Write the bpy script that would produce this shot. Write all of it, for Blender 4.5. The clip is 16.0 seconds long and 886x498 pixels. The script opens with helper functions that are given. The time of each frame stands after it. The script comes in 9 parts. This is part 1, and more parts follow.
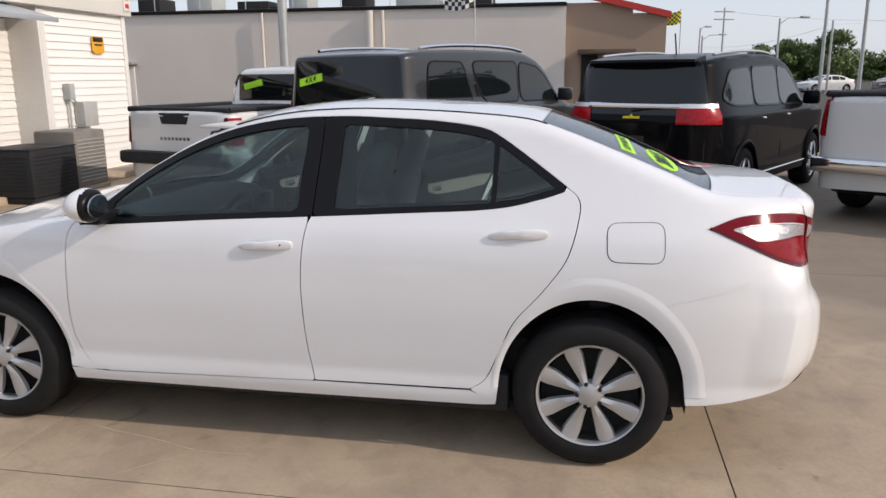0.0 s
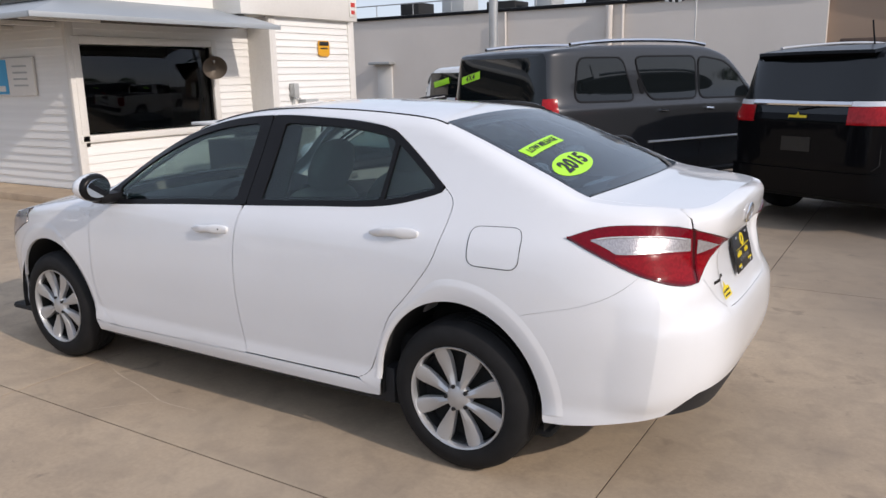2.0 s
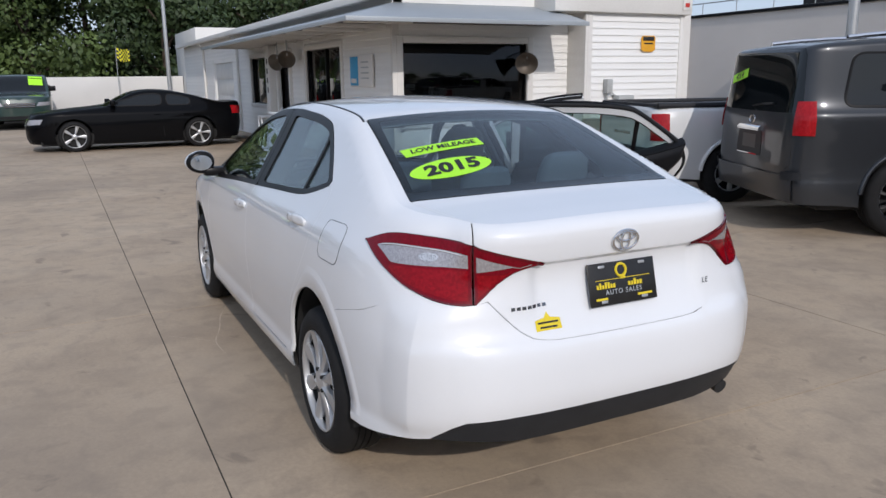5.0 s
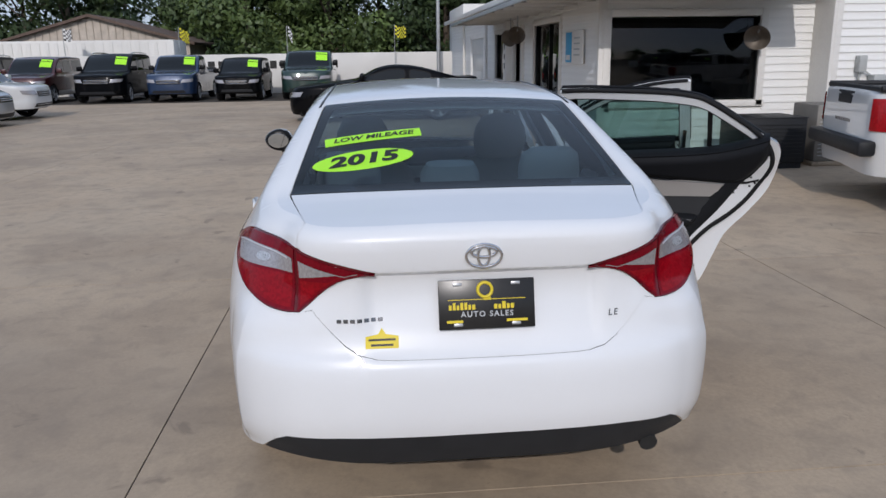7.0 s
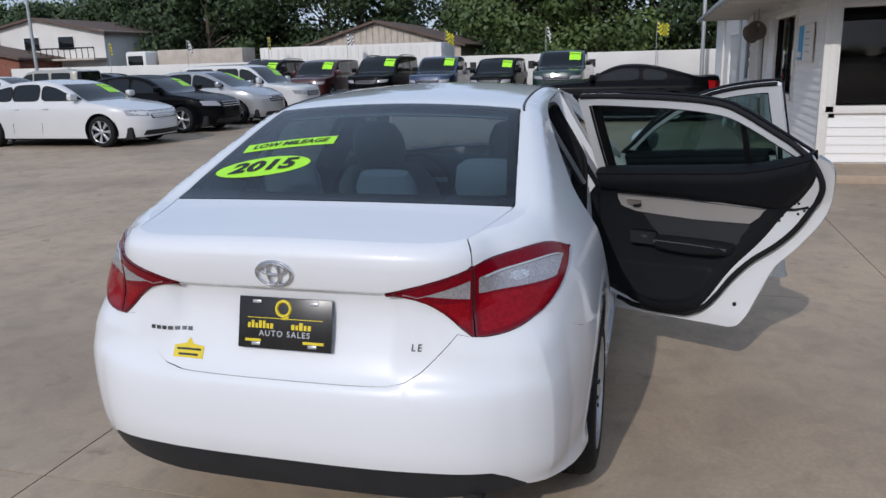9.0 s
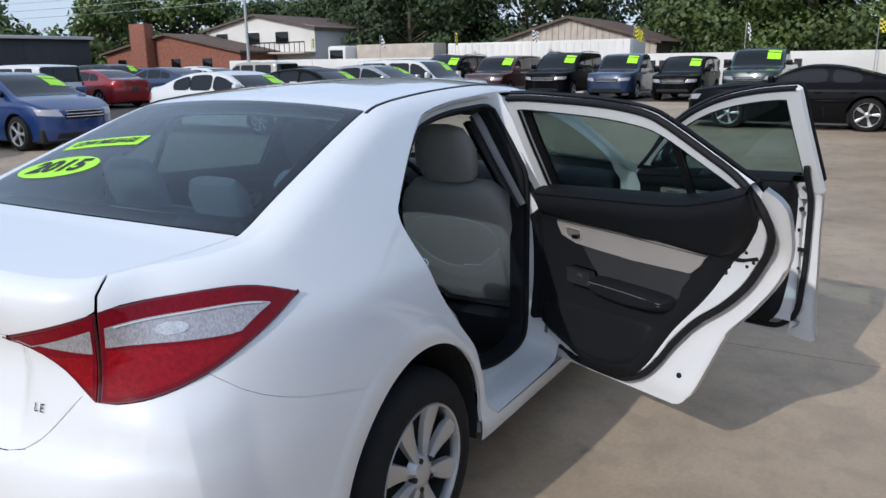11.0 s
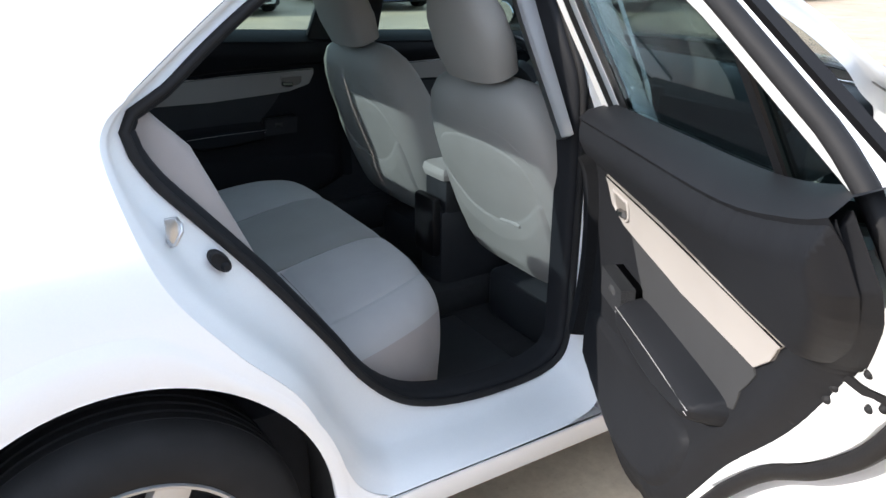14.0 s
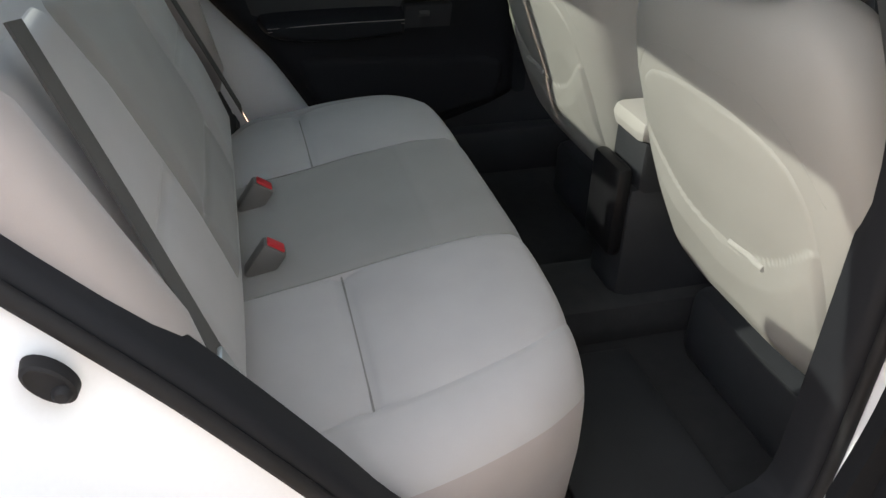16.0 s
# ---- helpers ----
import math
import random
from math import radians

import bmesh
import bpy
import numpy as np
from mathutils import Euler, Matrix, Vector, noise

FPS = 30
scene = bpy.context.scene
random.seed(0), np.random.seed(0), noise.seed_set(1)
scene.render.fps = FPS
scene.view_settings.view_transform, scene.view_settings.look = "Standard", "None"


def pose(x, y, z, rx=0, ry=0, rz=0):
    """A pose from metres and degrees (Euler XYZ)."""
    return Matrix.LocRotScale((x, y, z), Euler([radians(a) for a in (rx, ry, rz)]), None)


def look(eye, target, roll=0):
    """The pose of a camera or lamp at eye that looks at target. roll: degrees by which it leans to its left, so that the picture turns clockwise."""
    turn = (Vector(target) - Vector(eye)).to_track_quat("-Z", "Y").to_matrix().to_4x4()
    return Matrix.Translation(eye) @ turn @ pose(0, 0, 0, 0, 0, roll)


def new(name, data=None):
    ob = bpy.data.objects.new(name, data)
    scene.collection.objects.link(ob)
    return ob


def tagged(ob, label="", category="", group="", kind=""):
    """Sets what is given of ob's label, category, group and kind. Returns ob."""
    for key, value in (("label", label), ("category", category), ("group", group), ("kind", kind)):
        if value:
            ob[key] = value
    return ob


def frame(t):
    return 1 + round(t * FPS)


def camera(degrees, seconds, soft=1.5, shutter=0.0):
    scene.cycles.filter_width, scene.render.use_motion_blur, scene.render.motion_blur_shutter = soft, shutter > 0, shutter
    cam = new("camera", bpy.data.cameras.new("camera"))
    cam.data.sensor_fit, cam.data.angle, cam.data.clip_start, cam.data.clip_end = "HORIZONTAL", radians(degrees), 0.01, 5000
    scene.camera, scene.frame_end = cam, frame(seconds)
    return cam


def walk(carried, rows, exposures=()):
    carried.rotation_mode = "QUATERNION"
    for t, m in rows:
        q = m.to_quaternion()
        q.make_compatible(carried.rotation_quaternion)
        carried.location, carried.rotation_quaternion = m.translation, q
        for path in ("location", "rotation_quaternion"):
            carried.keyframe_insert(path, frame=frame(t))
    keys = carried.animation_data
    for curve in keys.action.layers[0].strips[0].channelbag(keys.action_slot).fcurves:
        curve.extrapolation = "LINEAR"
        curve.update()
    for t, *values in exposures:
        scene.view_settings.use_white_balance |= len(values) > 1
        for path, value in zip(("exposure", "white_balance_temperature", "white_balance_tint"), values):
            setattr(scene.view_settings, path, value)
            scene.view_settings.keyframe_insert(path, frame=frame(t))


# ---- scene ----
cam = camera(60.1, 16.0)

PATH = [
    (0, (1.308, -3.797, 1.581), (0.946, -1.88, 1.139), -0.4),
    (0.5, (1.697, -3.708, 1.58), (1.103, -1.851, 1.134), -0.7),
    (1, (2.123, -3.652, 1.58), (1.352, -1.864, 1.125), 0.3),
    (1.5, (2.484, -3.493, 1.572), (1.586, -1.761, 1.13), -0.5),
    (2, (2.828, -3.306, 1.58), (1.796, -1.651, 1.138), -1.2),
    (2.5, (3.182, -3.108, 1.589), (2.0, -1.564, 1.119), -0.6),
    (3, (3.477, -2.871, 1.574), (2.191, -1.411, 1.111), -0.5),
    (3.5, (3.76, -2.621, 1.571), (2.376, -1.249, 1.123), -0.6),
    (4, (4.005, -2.378, 1.584), (2.496, -1.146, 1.131), -0.5),
    (4.5, (4.155, -2.073, 1.575), (2.519, -1.008, 1.14), 0.1),
    (5, (4.318, -1.743, 1.567), (2.573, -0.871, 1.129), -0.7),
    (7.5, (4.458, 0.048, 1.591), (2.519, 0.066, 1.102), 0.1),
    (8, (4.411, 0.414, 1.58), (2.475, 0.263, 1.1), 0.7),
    (8.5, (4.313, 0.741, 1.588), (2.404, 0.391, 1.105), -0.7),
    (10.8, (3.24, 1.909, 1.53), (1.545, 0.955, 1.062), -0.7),
    (11, (3.128, 1.992, 1.537), (1.458, 1.0, 1.061), -0.8),
    (11.5, (2.871, 2.139, 1.52), (1.284, 1.044, 0.99), -0.4),
    (12, (2.564, 2.205, 1.507), (1.089, 0.988, 0.919), 0.3),
    (12.5, (2.265, 2.286, 1.484), (0.936, 0.911, 0.899), 1.3),
    (13, (1.979, 2.291, 1.469), (0.802, 0.793, 0.859), 0.3),
    (13.5, (1.69, 2.144, 1.424), (0.552, 0.633, 0.775), -0.1),
    (14, (1.452, 1.982, 1.383), (0.463, 0.42, 0.622), 0.6),
    (14.5, (1.275, 1.79, 1.342), (0.439, 0.177, 0.505), 0.7),
    (15, (1.151, 1.565, 1.312), (0.325, -0.011, 0.399), 0.9),
    (15.5, (1.016, 1.385, 1.281), (0.329, -0.21, 0.289), 3.5),
    (16, (0.945, 1.245, 1.261), (0.496, -0.389, 0.199), 1.3),
]
walk(cam, [(t, look(eye, target, roll)) for t, eye, target, roll in PATH],
     [(0, 0.92, 7550, 17), (1.5, 0.90, 7250, 17), (3.5, 0.79, 6650, 15), (5, 0.61, 6500, 14), (7.5, 0.43, 6350, 14), (8.5, 0.45, 6300, 14), (11, 0.82, 6350, 12), (12, 1.29, 6500, 12), (13, 1.95, 6750, 12), (14, 2.50, 6900, 12), (15, 3.14, 7550, 14), (16, 3.20, 8900, 17)])

# ---- light ----
SUN_FROM = Vector((1.80, -0.28, 1.06)).normalized()
world = bpy.data.worlds.new("sky")
scene.world = world
world.use_nodes = True
wn = world.node_tree.nodes
sky = wn.new("ShaderNodeTexSky")
sky.sky_type, sky.sun_disc = "NISHITA", False
sky.sun_elevation = math.asin(SUN_FROM.z)
sky.sun_rotation = math.atan2(SUN_FROM.x, SUN_FROM.y)
sky.air_density, sky.dust_density, sky.ozone_density = 1.0, 1.3, 2.0
wn["Background"].inputs[1].default_value = 0.15
haze = wn.new("ShaderNodeMix")
haze.data_type = "RGBA"
haze.inputs["Factor"].default_value, haze.inputs["B"].default_value = 0.84, (1.95, 2.40, 3.10, 1)
world.node_tree.links.new(sky.outputs[0], haze.inputs["A"])
world.node_tree.links.new(haze.outputs["Result"], wn["Background"].inputs[0])
sun = new("sun", bpy.data.lights.new("sun", "SUN"))
sun.data.energy, sun.data.angle, sun.data.color = 1.30, radians(0.6), (1.0, 0.965, 0.915)
sun.matrix_world = look(SUN_FROM * 60, (0, 0, 0))

# ---- materials ----
def mat(name, col, rough=0.5, metal=0.0, var=0.08, scale=3.0, fine=60.0, bump=0.0, coat=0.0, spec=0.5, tint=None, per_piece=0.0, sheen=0.0):
    """A surface with broad and fine variation of its colour, gloss and relief."""
    m = bpy.data.materials.new(name)
    m.use_nodes = True
    nt = m.node_tree
    n, l = nt.nodes, nt.links
    b = n["Principled BSDF"]
    co = n.new("ShaderNodeTexCoord")
    big, small = n.new("ShaderNodeTexNoise"), n.new("ShaderNodeTexNoise")
    big.inputs["Scale"].default_value, big.inputs["Detail"].default_value = scale, 5
    small.inputs["Scale"].default_value, small.inputs["Detail"].default_value = fine, 3
    for t in (big, small):
        l.new(co.outputs["Object"], t.inputs["Vector"])
    add = n.new("ShaderNodeMath")
    add.operation = "ADD"
    half = n.new("ShaderNodeMath")
    half.operation, half.inputs[1].default_value = "MULTIPLY", 0.5
    l.new(small.outputs[0], half.inputs[0])
    l.new(big.outputs[0], add.inputs[0])
    l.new(half.outputs[0], add.inputs[1])
    ramp = n.new("ShaderNodeMapRange")
    ramp.inputs["From Min"].default_value, ramp.inputs["From Max"].default_value = 0.45, 1.05
    l.new(add.outputs[0], ramp.inputs["Value"])
    mix = n.new("ShaderNodeMix")
    mix.data_type = "RGBA"
    dark = [max(0, c * (1 - var)) for c in col]
    light = [min(1, c * (1 + var)) for c in (tint or col)]
    mix.inputs["A"].default_value, mix.inputs["B"].default_value = (*dark, 1), (*light, 1)
    l.new(ramp.outputs[0], mix.inputs["Factor"])
    out = mix.outputs["Result"]
    if per_piece:
        info, hsv = n.new("ShaderNodeObjectInfo"), n.new("ShaderNodeHueSaturation")
        pr = n.new("ShaderNodeMapRange")
        pr.inputs["To Min"].default_value, pr.inputs["To Max"].default_value = 1 - per_piece, 1 + per_piece
        l.new(info.outputs["Random"], pr.inputs["Value"])
        l.new(pr.outputs[0], hsv.inputs["Value"])
        l.new(out, hsv.inputs["Color"])
        out = hsv.outputs[0]
    l.new(out, b.inputs["Base Color"])
    rr = n.new("ShaderNodeMapRange")
    rr.inputs["To Min"].default_value, rr.inputs["To Max"].default_value = max(0.02, rough * 0.85), min(1, rough * 1.15)
    l.new(small.outputs[0], rr.inputs["Value"])
    l.new(rr.outputs[0], b.inputs["Roughness"])
    b.inputs["Metallic"].default_value, b.inputs["Specular IOR Level"].default_value = metal, spec
    if coat:
        b.inputs["Coat Weight"].default_value, b.inputs["Coat Roughness"].default_value = coat, 0.03
    if sheen:
        b.inputs["Sheen Weight"].default_value = sheen
    if bump:
        bp = n.new("ShaderNodeBump")
        bp.inputs["Strength"].default_value, bp.inputs["Distance"].default_value = 0.6, bump
        l.new(add.outputs[0], bp.inputs["Height"])
        l.new(bp.outputs[0], b.inputs["Normal"])
    return m


def glass(name, tint, gloss=0.035):
    """A thin pane: tinted see-through, mirror-like at a slant."""
    m = bpy.data.materials.new(name)
    m.use_nodes = True
    n, l = m.node_tree.nodes, m.node_tree.links
    n.remove(n["Principled BSDF"])
    tr, gl, mx = n.new("ShaderNodeBsdfTransparent"), n.new("ShaderNodeBsdfGlossy"), n.new("ShaderNodeMixShader")
    tr.inputs[0].default_value = (*tint, 1)
    gl.inputs["Roughness"].default_value = 0.01
    lw, pw, ad = n.new("ShaderNodeLayerWeight"), n.new("ShaderNodeMath"), n.new("ShaderNodeMath")
    pw.operation, pw.inputs[1].default_value = "POWER", 4.0
    ad.operation, ad.inputs[1].default_value, ad.inputs[2].default_value = "MULTIPLY_ADD", 0.9, gloss
    lw.inputs[0].default_value = 0.5
    l.new(lw.outputs["Facing"], pw.inputs[0])
    l.new(pw.outputs[0], ad.inputs[0])
    l.new(ad.outputs[0], mx.inputs[0])
    l.new(tr.outputs[0], mx.inputs[1])
    l.new(gl.outputs[0], mx.inputs[2])
    l.new(mx.outputs[0], n["Material Output"].inputs["Surface"])
    return m


def paint(name, col, flake=0.0, coat=1.0, spec=0.4):
    return mat(name, col, 0.32, flake, 0.025, 2.0, 300, coat=coat, spec=spec)


WHITE = paint("white_car_paint", (0.78, 0.79, 0.80))
JAMB = mat("white_jamb_paint", (0.71, 0.725, 0.735), 0.3, 0, 0.03, 6, 200, spec=0.5)
RUBBER = mat("black_rubber", (0.0135, 0.0135, 0.0145), 0.65, 0, 0.2, 20, 300, bump=0.0005, spec=0.2)
TRIM = mat("black_gloss_trim", (0.009, 0.009, 0.010), 0.30, 0, 0.1, 10, 200, spec=0.16)
PLASTIC = mat("textured_black_plastic", (0.024, 0.0252, 0.028), 0.5, 0, 0.15, 12, 700, bump=0.0006, spec=0.2)
CARPET = mat("black_carpet", (0.0125, 0.013, 0.0145), 0.95, 0, 0.35, 25, 500, bump=0.002)
FABRIC = mat("grey_seat_cloth", (0.345, 0.335, 0.332), 0.9, 0, 0.07, 9, 900, bump=0.0006, sheen=0.2)
FABRIC_SIDE = mat("brownish_grey_bolster_cloth", (0.29, 0.258, 0.248), 0.9, 0, 0.08, 9, 1200, bump=0.0008, sheen=0.2)
CLOTH_BACK = mat("grey_vinyl_seat_back", (0.245, 0.234, 0.219), 0.8, 0, 0.05, 6, 600, bump=0.0004)
LINER = mat("light_grey_headliner", (0.62, 0.61, 0.59), 0.9, 0, 0.04, 8, 500)
GREYTRIM = mat("light_grey_door_inlay", (0.31, 0.29, 0.272), 0.6, 0, 0.05, 6, 500, bump=0.0004)
DARKVINYL = mat("dark_grey_vinyl", (0.0128, 0.0137, 0.0160), 0.6, 0, 0.1, 9, 800, bump=0.0004, spec=0.12)
SOFTPAD = mat("soft_black_pad", (0.0100, 0.0108, 0.0130), 0.55, 0, 0.1, 9, 900, bump=0.0004, spec=0.14)
INSERT = mat("dark_grey_insert_cloth", (0.026, 0.0272, 0.0295), 0.85, 0, 0.1, 14, 900, bump=0.0005)
STEEL = mat("zinc_steel", (0.55, 0.56, 0.57), 0.3, 0.9, 0.1, 30, 200)
STITCH = mat("pale_stitching", (0.26, 0.26, 0.26), 0.8)
CHROME = mat("chrome", (0.75, 0.75, 0.76), 0.07, 1.0, 0.03, 8, 100)
SILVER = mat("silver_wheel_paint", (0.50, 0.51, 0.52), 0.36, 0.6, 0.05, 6, 200, coat=0.4)
TYRE = mat("tyre_rubber", (0.015, 0.015, 0.0155), 0.75, 0, 0.25, 14, 200, bump=0.0008, spec=0.2)
WELL = mat("dark_wheel_well", (0.016, 0.016, 0.016), 0.9)
GLASS_SIDE = glass("tinted_side_glass", (0.60, 0.71, 0.70), 0.05)
GLASS_REAR = glass("tinted_rear_glass", (0.60, 0.69, 0.735), 0.022)
GLASS_FRONT = glass("windscreen_glass", (0.88, 0.91, 0.90))
DARKGLASS = mat("dark_privacy_glass", (0.006, 0.008, 0.009), 0.03, 0, 0.1, 2, 50, spec=0.5)
def lens(name, deep, bright, size, relief, metal=0.0, rough=0.12, coat=0.3, tall=0.6):
    """A moulded lamp lens: small facets that differ in tone and tilt under a clear cover."""
    m = mat(name, bright, rough, metal, 0.1, 25, 160, coat=coat, spec=0.18)
    n, l = m.node_tree.nodes, m.node_tree.links
    b = n["Principled BSDF"]
    co, sq, cells = n.new("ShaderNodeTexCoord"), n.new("ShaderNodeMapping"), n.new("ShaderNodeTexVoronoi")
    sq.inputs["Scale"].default_value = (1.0, 1.0, tall)
    cells.inputs["Scale"].default_value = 1.0 / size
    l.new(co.outputs["Object"], sq.inputs["Vector"])
    l.new(sq.outputs[0], cells.inputs["Vector"])
    sep, mix = n.new("ShaderNodeSeparateColor"), n.new("ShaderNodeMix")
    l.new(cells.outputs["Color"], sep.inputs[0])
    mix.data_type = "RGBA"
    mix.inputs["A"].default_value, mix.inputs["B"].default_value = (*deep, 1), (*bright, 1)
    l.new(sep.outputs[0], mix.inputs["Factor"])
    l.new(mix.outputs["Result"], b.inputs["Base Color"])
    bp = n.new("ShaderNodeBump")
    bp.inputs["Strength"].default_value, bp.inputs["Distance"].default_value = 0.8, relief
    l.new(cells.outputs["Distance"], bp.inputs["Height"])
    l.new(bp.outputs[0], b.inputs["Normal"])
    return m


CLEARLENS = lens("clear_ribbed_lens", (0.36, 0.345, 0.355), (0.52, 0.50, 0.51), 0.0035, 0.0008, 0.45, 0.2, 0.4, 0.5)
REDLENS = lens("red_tail_lens", (0.15, 0.0012, 0.007), (0.20, 0.002, 0.010), 0.006, 0.0002, 0.0, 0.15, 0.12)
TAILRED = lens("bright_red_tail_lens", (0.30, 0.003, 0.006), (0.42, 0.008, 0.012), 0.014, 0.0004, 0.0, 0.2, 0.4)
BOWL = mat("satin_reflector_metal", (0.62, 0.62, 0.63), 0.28, 0.6, 0.25, 60, 200)
BRIGHTLINE = mat("bright_lens_edge", (0.75, 0.74, 0.74), 0.25, 0.4)
REFLEX = lens("red_reflector", (0.21, 0.002, 0.006), (0.29, 0.004, 0.010), 0.008, 0.0001, 0.0, 0.15, 0.12, 1.0)
DARKRED = mat("dark_red_tail_lens", (0.13, 0.0015, 0.007), 0.10, 0, 0.2, 14, 70, coat=0.5)
NEON = mat("fluorescent_green_sticker", (0.42, 0.90, 0.03), 0.45, 0, 0.03, 4, 60)
INK = mat("black_ink", (0.012, 0.012, 0.012), 0.5)
YELLOW = mat("yellow_print", (0.75, 0.58, 0.02), 0.5)
PLATE = mat("black_plate", (0.016, 0.015, 0.014), 0.3, 0, 0.3, 14, 90)
MIRROR = mat("mirror_glass", (0.5, 0.53, 0.55), 0.02, 1.0, 0.0)
DARKCHROME = mat("dark_chrome", (0.22, 0.22, 0.23), 0.2, 1.0, 0.05, 8, 100)

# ---- mesh tools ----
from mathutils import geometry


def part(name, bm, material, parent=None, label="", smooth=40):
    """Links a bmesh as one mesh object, under a thing or a part."""
    me = bpy.data.meshes.new(name)
    bm.to_mesh(me)
    bm.free()
    me.materials.append(material)
    lay = me.attributes.get("nrm")
    if lay:
        own = np.zeros(len(me.vertices) * 3)
        lay.data.foreach_get("vector", own)
        me.attributes.remove(lay)
        me.polygons.foreach_set("use_smooth", [True] * len(me.polygons))
        me.normals_split_custom_set_from_vertices(own.reshape(-1, 3).tolist())
    elif smooth:
        me.polygons.foreach_set("use_smooth", [True] * len(me.polygons))
        me.set_sharp_from_angle(angle=radians(smooth))
    ob = new(name, me)
    if parent:
        ob.parent = parent
    if label:
        ob["label"] = label
    return ob


def thing(name, label, category, group="", at=(0, 0, 0), turn=0):
    ob = new(name)
    ob.empty_display_size = 0.1
    ob.matrix_basis = pose(*at, 0, 0, turn)
    return tagged(ob, label, category, group)


def box(bm, x0, x1, y0, y1, z0, z1, bevel=0.0, m=None, seg=2):
    """Adds a box with rounded edges to bm."""
    made = bmesh.ops.create_cube(bm, size=1)["verts"]
    for v in made:
        v.co = Vector(((x0 + x1) / 2 + v.co.x * (x1 - x0), (y0 + y1) / 2 + v.co.y * (y1 - y0), (z0 + z1) / 2 + v.co.z * (z1 - z0)))
    if bevel:
        edges = list({e for v in made for e in v.link_edges})
        out = bmesh.ops.bevel(bm, geom=edges, offset=bevel, segments=seg, affect="EDGES", profile=0.5)
        made = list({v for f in out["faces"] for v in f.verts} | {v for v in made if v.is_valid})
    if m is not None:
        for v in made:
            v.co = m @ v.co
    return made


def boxed(*a, **k):
    bm = bmesh.new()
    box(bm, *a, **k)
    return bm


def lathe(bm, profile, n=32, m=None, caps=True):
    """Turns (radius, along) pairs round the y axis."""
    rings = []
    for r, y in profile:
        ring = []
        for k in range(n):
            a = 2 * math.pi * k / n
            co = Vector((r * math.cos(a), y, r * math.sin(a)))
            ring.append(bm.verts.new(m @ co if m else co))
        rings.append(ring)
    for a, b in zip(rings, rings[1:]):
        for k in range(n):
            bm.faces.new((a[k], a[(k + 1) % n], b[(k + 1) % n], b[k]))
    if caps and profile[0][0] > 1e-4:
        bm.faces.new(rings[0])
    if caps and profile[-1][0] > 1e-4:
        bm.faces.new(rings[-1][::-1])
    return bm


def tube(bm, pts, r=0.01, n=8, closed=False, flat=1.0):
    """A round bar along points."""
    pts = [Vector(p) for p in pts]
    rings = []
    count = len(pts)
    up = None
    for i, p in enumerate(pts):
        a = pts[(i - 1) % count] if closed or i else p
        b = pts[(i + 1) % count] if closed or i < count - 1 else p
        d = (b - a).normalized()
        if up is None:
            up = d.orthogonal().normalized()
        up = (up - d * up.dot(d)).normalized()
        sd = d.cross(up)
        rings.append([bm.verts.new(p + (up * math.cos(2 * math.pi * k / n) * flat + sd * math.sin(2 * math.pi * k / n)) * r) for k in range(n)])
    pairs = list(zip(rings, rings[1:])) + ([(rings[-1], rings[0])] if closed else [])
    for a, b in pairs:
        for k in range(n):
            bm.faces.new((a[k], a[(k + 1) % n], b[(k + 1) % n], b[k]))
    if not closed:
        bm.faces.new(rings[0][::-1])
        bm.faces.new(rings[-1])
    return bm


def dense(loop, step):
    out = []
    for (a, b), (c, d) in zip(loop, loop[1:] + loop[:1]):
        k = max(1, int(math.hypot(c - a, d - b) / step + 0.6))
        out += [(a + (c - a) * i / k, b + (d - b) * i / k) for i in range(k)]
    return out


def curve(pts, step=0.03):
    """A smooth line through (u, v) points (Catmull-Rom)."""
    p = [pts[0]] + list(pts) + [pts[-1]]
    out = []
    for i in range(1, len(p) - 2):
        a, b, c, d = (np.array(q, float) for q in p[i - 1:i + 3])
        k = max(1, int(np.linalg.norm(c - b) / step))
        for j in range(k):
            t = j / k
            q = 0.5 * (2 * b + (c - a) * t + (2 * a - 5 * b + 4 * c - d) * t * t + (3 * b - a - 3 * c + d) * t ** 3)
            out.append((float(q[0]), float(q[1])))
    out.append(tuple(map(float, pts[-1])))
    return out


def rounded(loop, r, n=6):
    """A loop with its corners rounded off."""
    out = []
    for i, b_ in enumerate(loop):
        a_, c_ = Vector(loop[i - 1]), Vector(loop[(i + 1) % len(loop)])
        b_ = Vector(b_)
        p = b_ + (a_ - b_).normalized() * min(r, 0.45 * (a_ - b_).length)
        q = b_ + (c_ - b_).normalized() * min(r, 0.45 * (c_ - b_).length)
        out += [tuple(p * (1 - t) ** 2 + b_ * 2 * t * (1 - t) + q * t * t) for t in np.linspace(0, 1, n)]
    return out


def inside(loop, u, v):
    hit = np.zeros(len(u), bool)
    for (a, b), (c, d) in zip(loop, loop[1:] + loop[:1]):
        if b != d:
            hit ^= ((b > v) != (d > v)) & (u < (c - a) * (v - b) / (d - b) + a)
    return hit


def away(loop, u, v):
    """The least distance of points from a loop's edges."""
    best = np.full(len(u), 9.0)
    for (a, b), (c, d) in zip(loop, loop[1:] + loop[:1]):
        e = (c - a) ** 2 + (d - b) ** 2 + 1e-12
        t = np.clip(((u - a) * (c - a) + (v - b) * (d - b)) / e, 0, 1)
        best = np.minimum(best, np.hypot(u - a - t * (c - a), v - b - t * (d - b)))
    return best


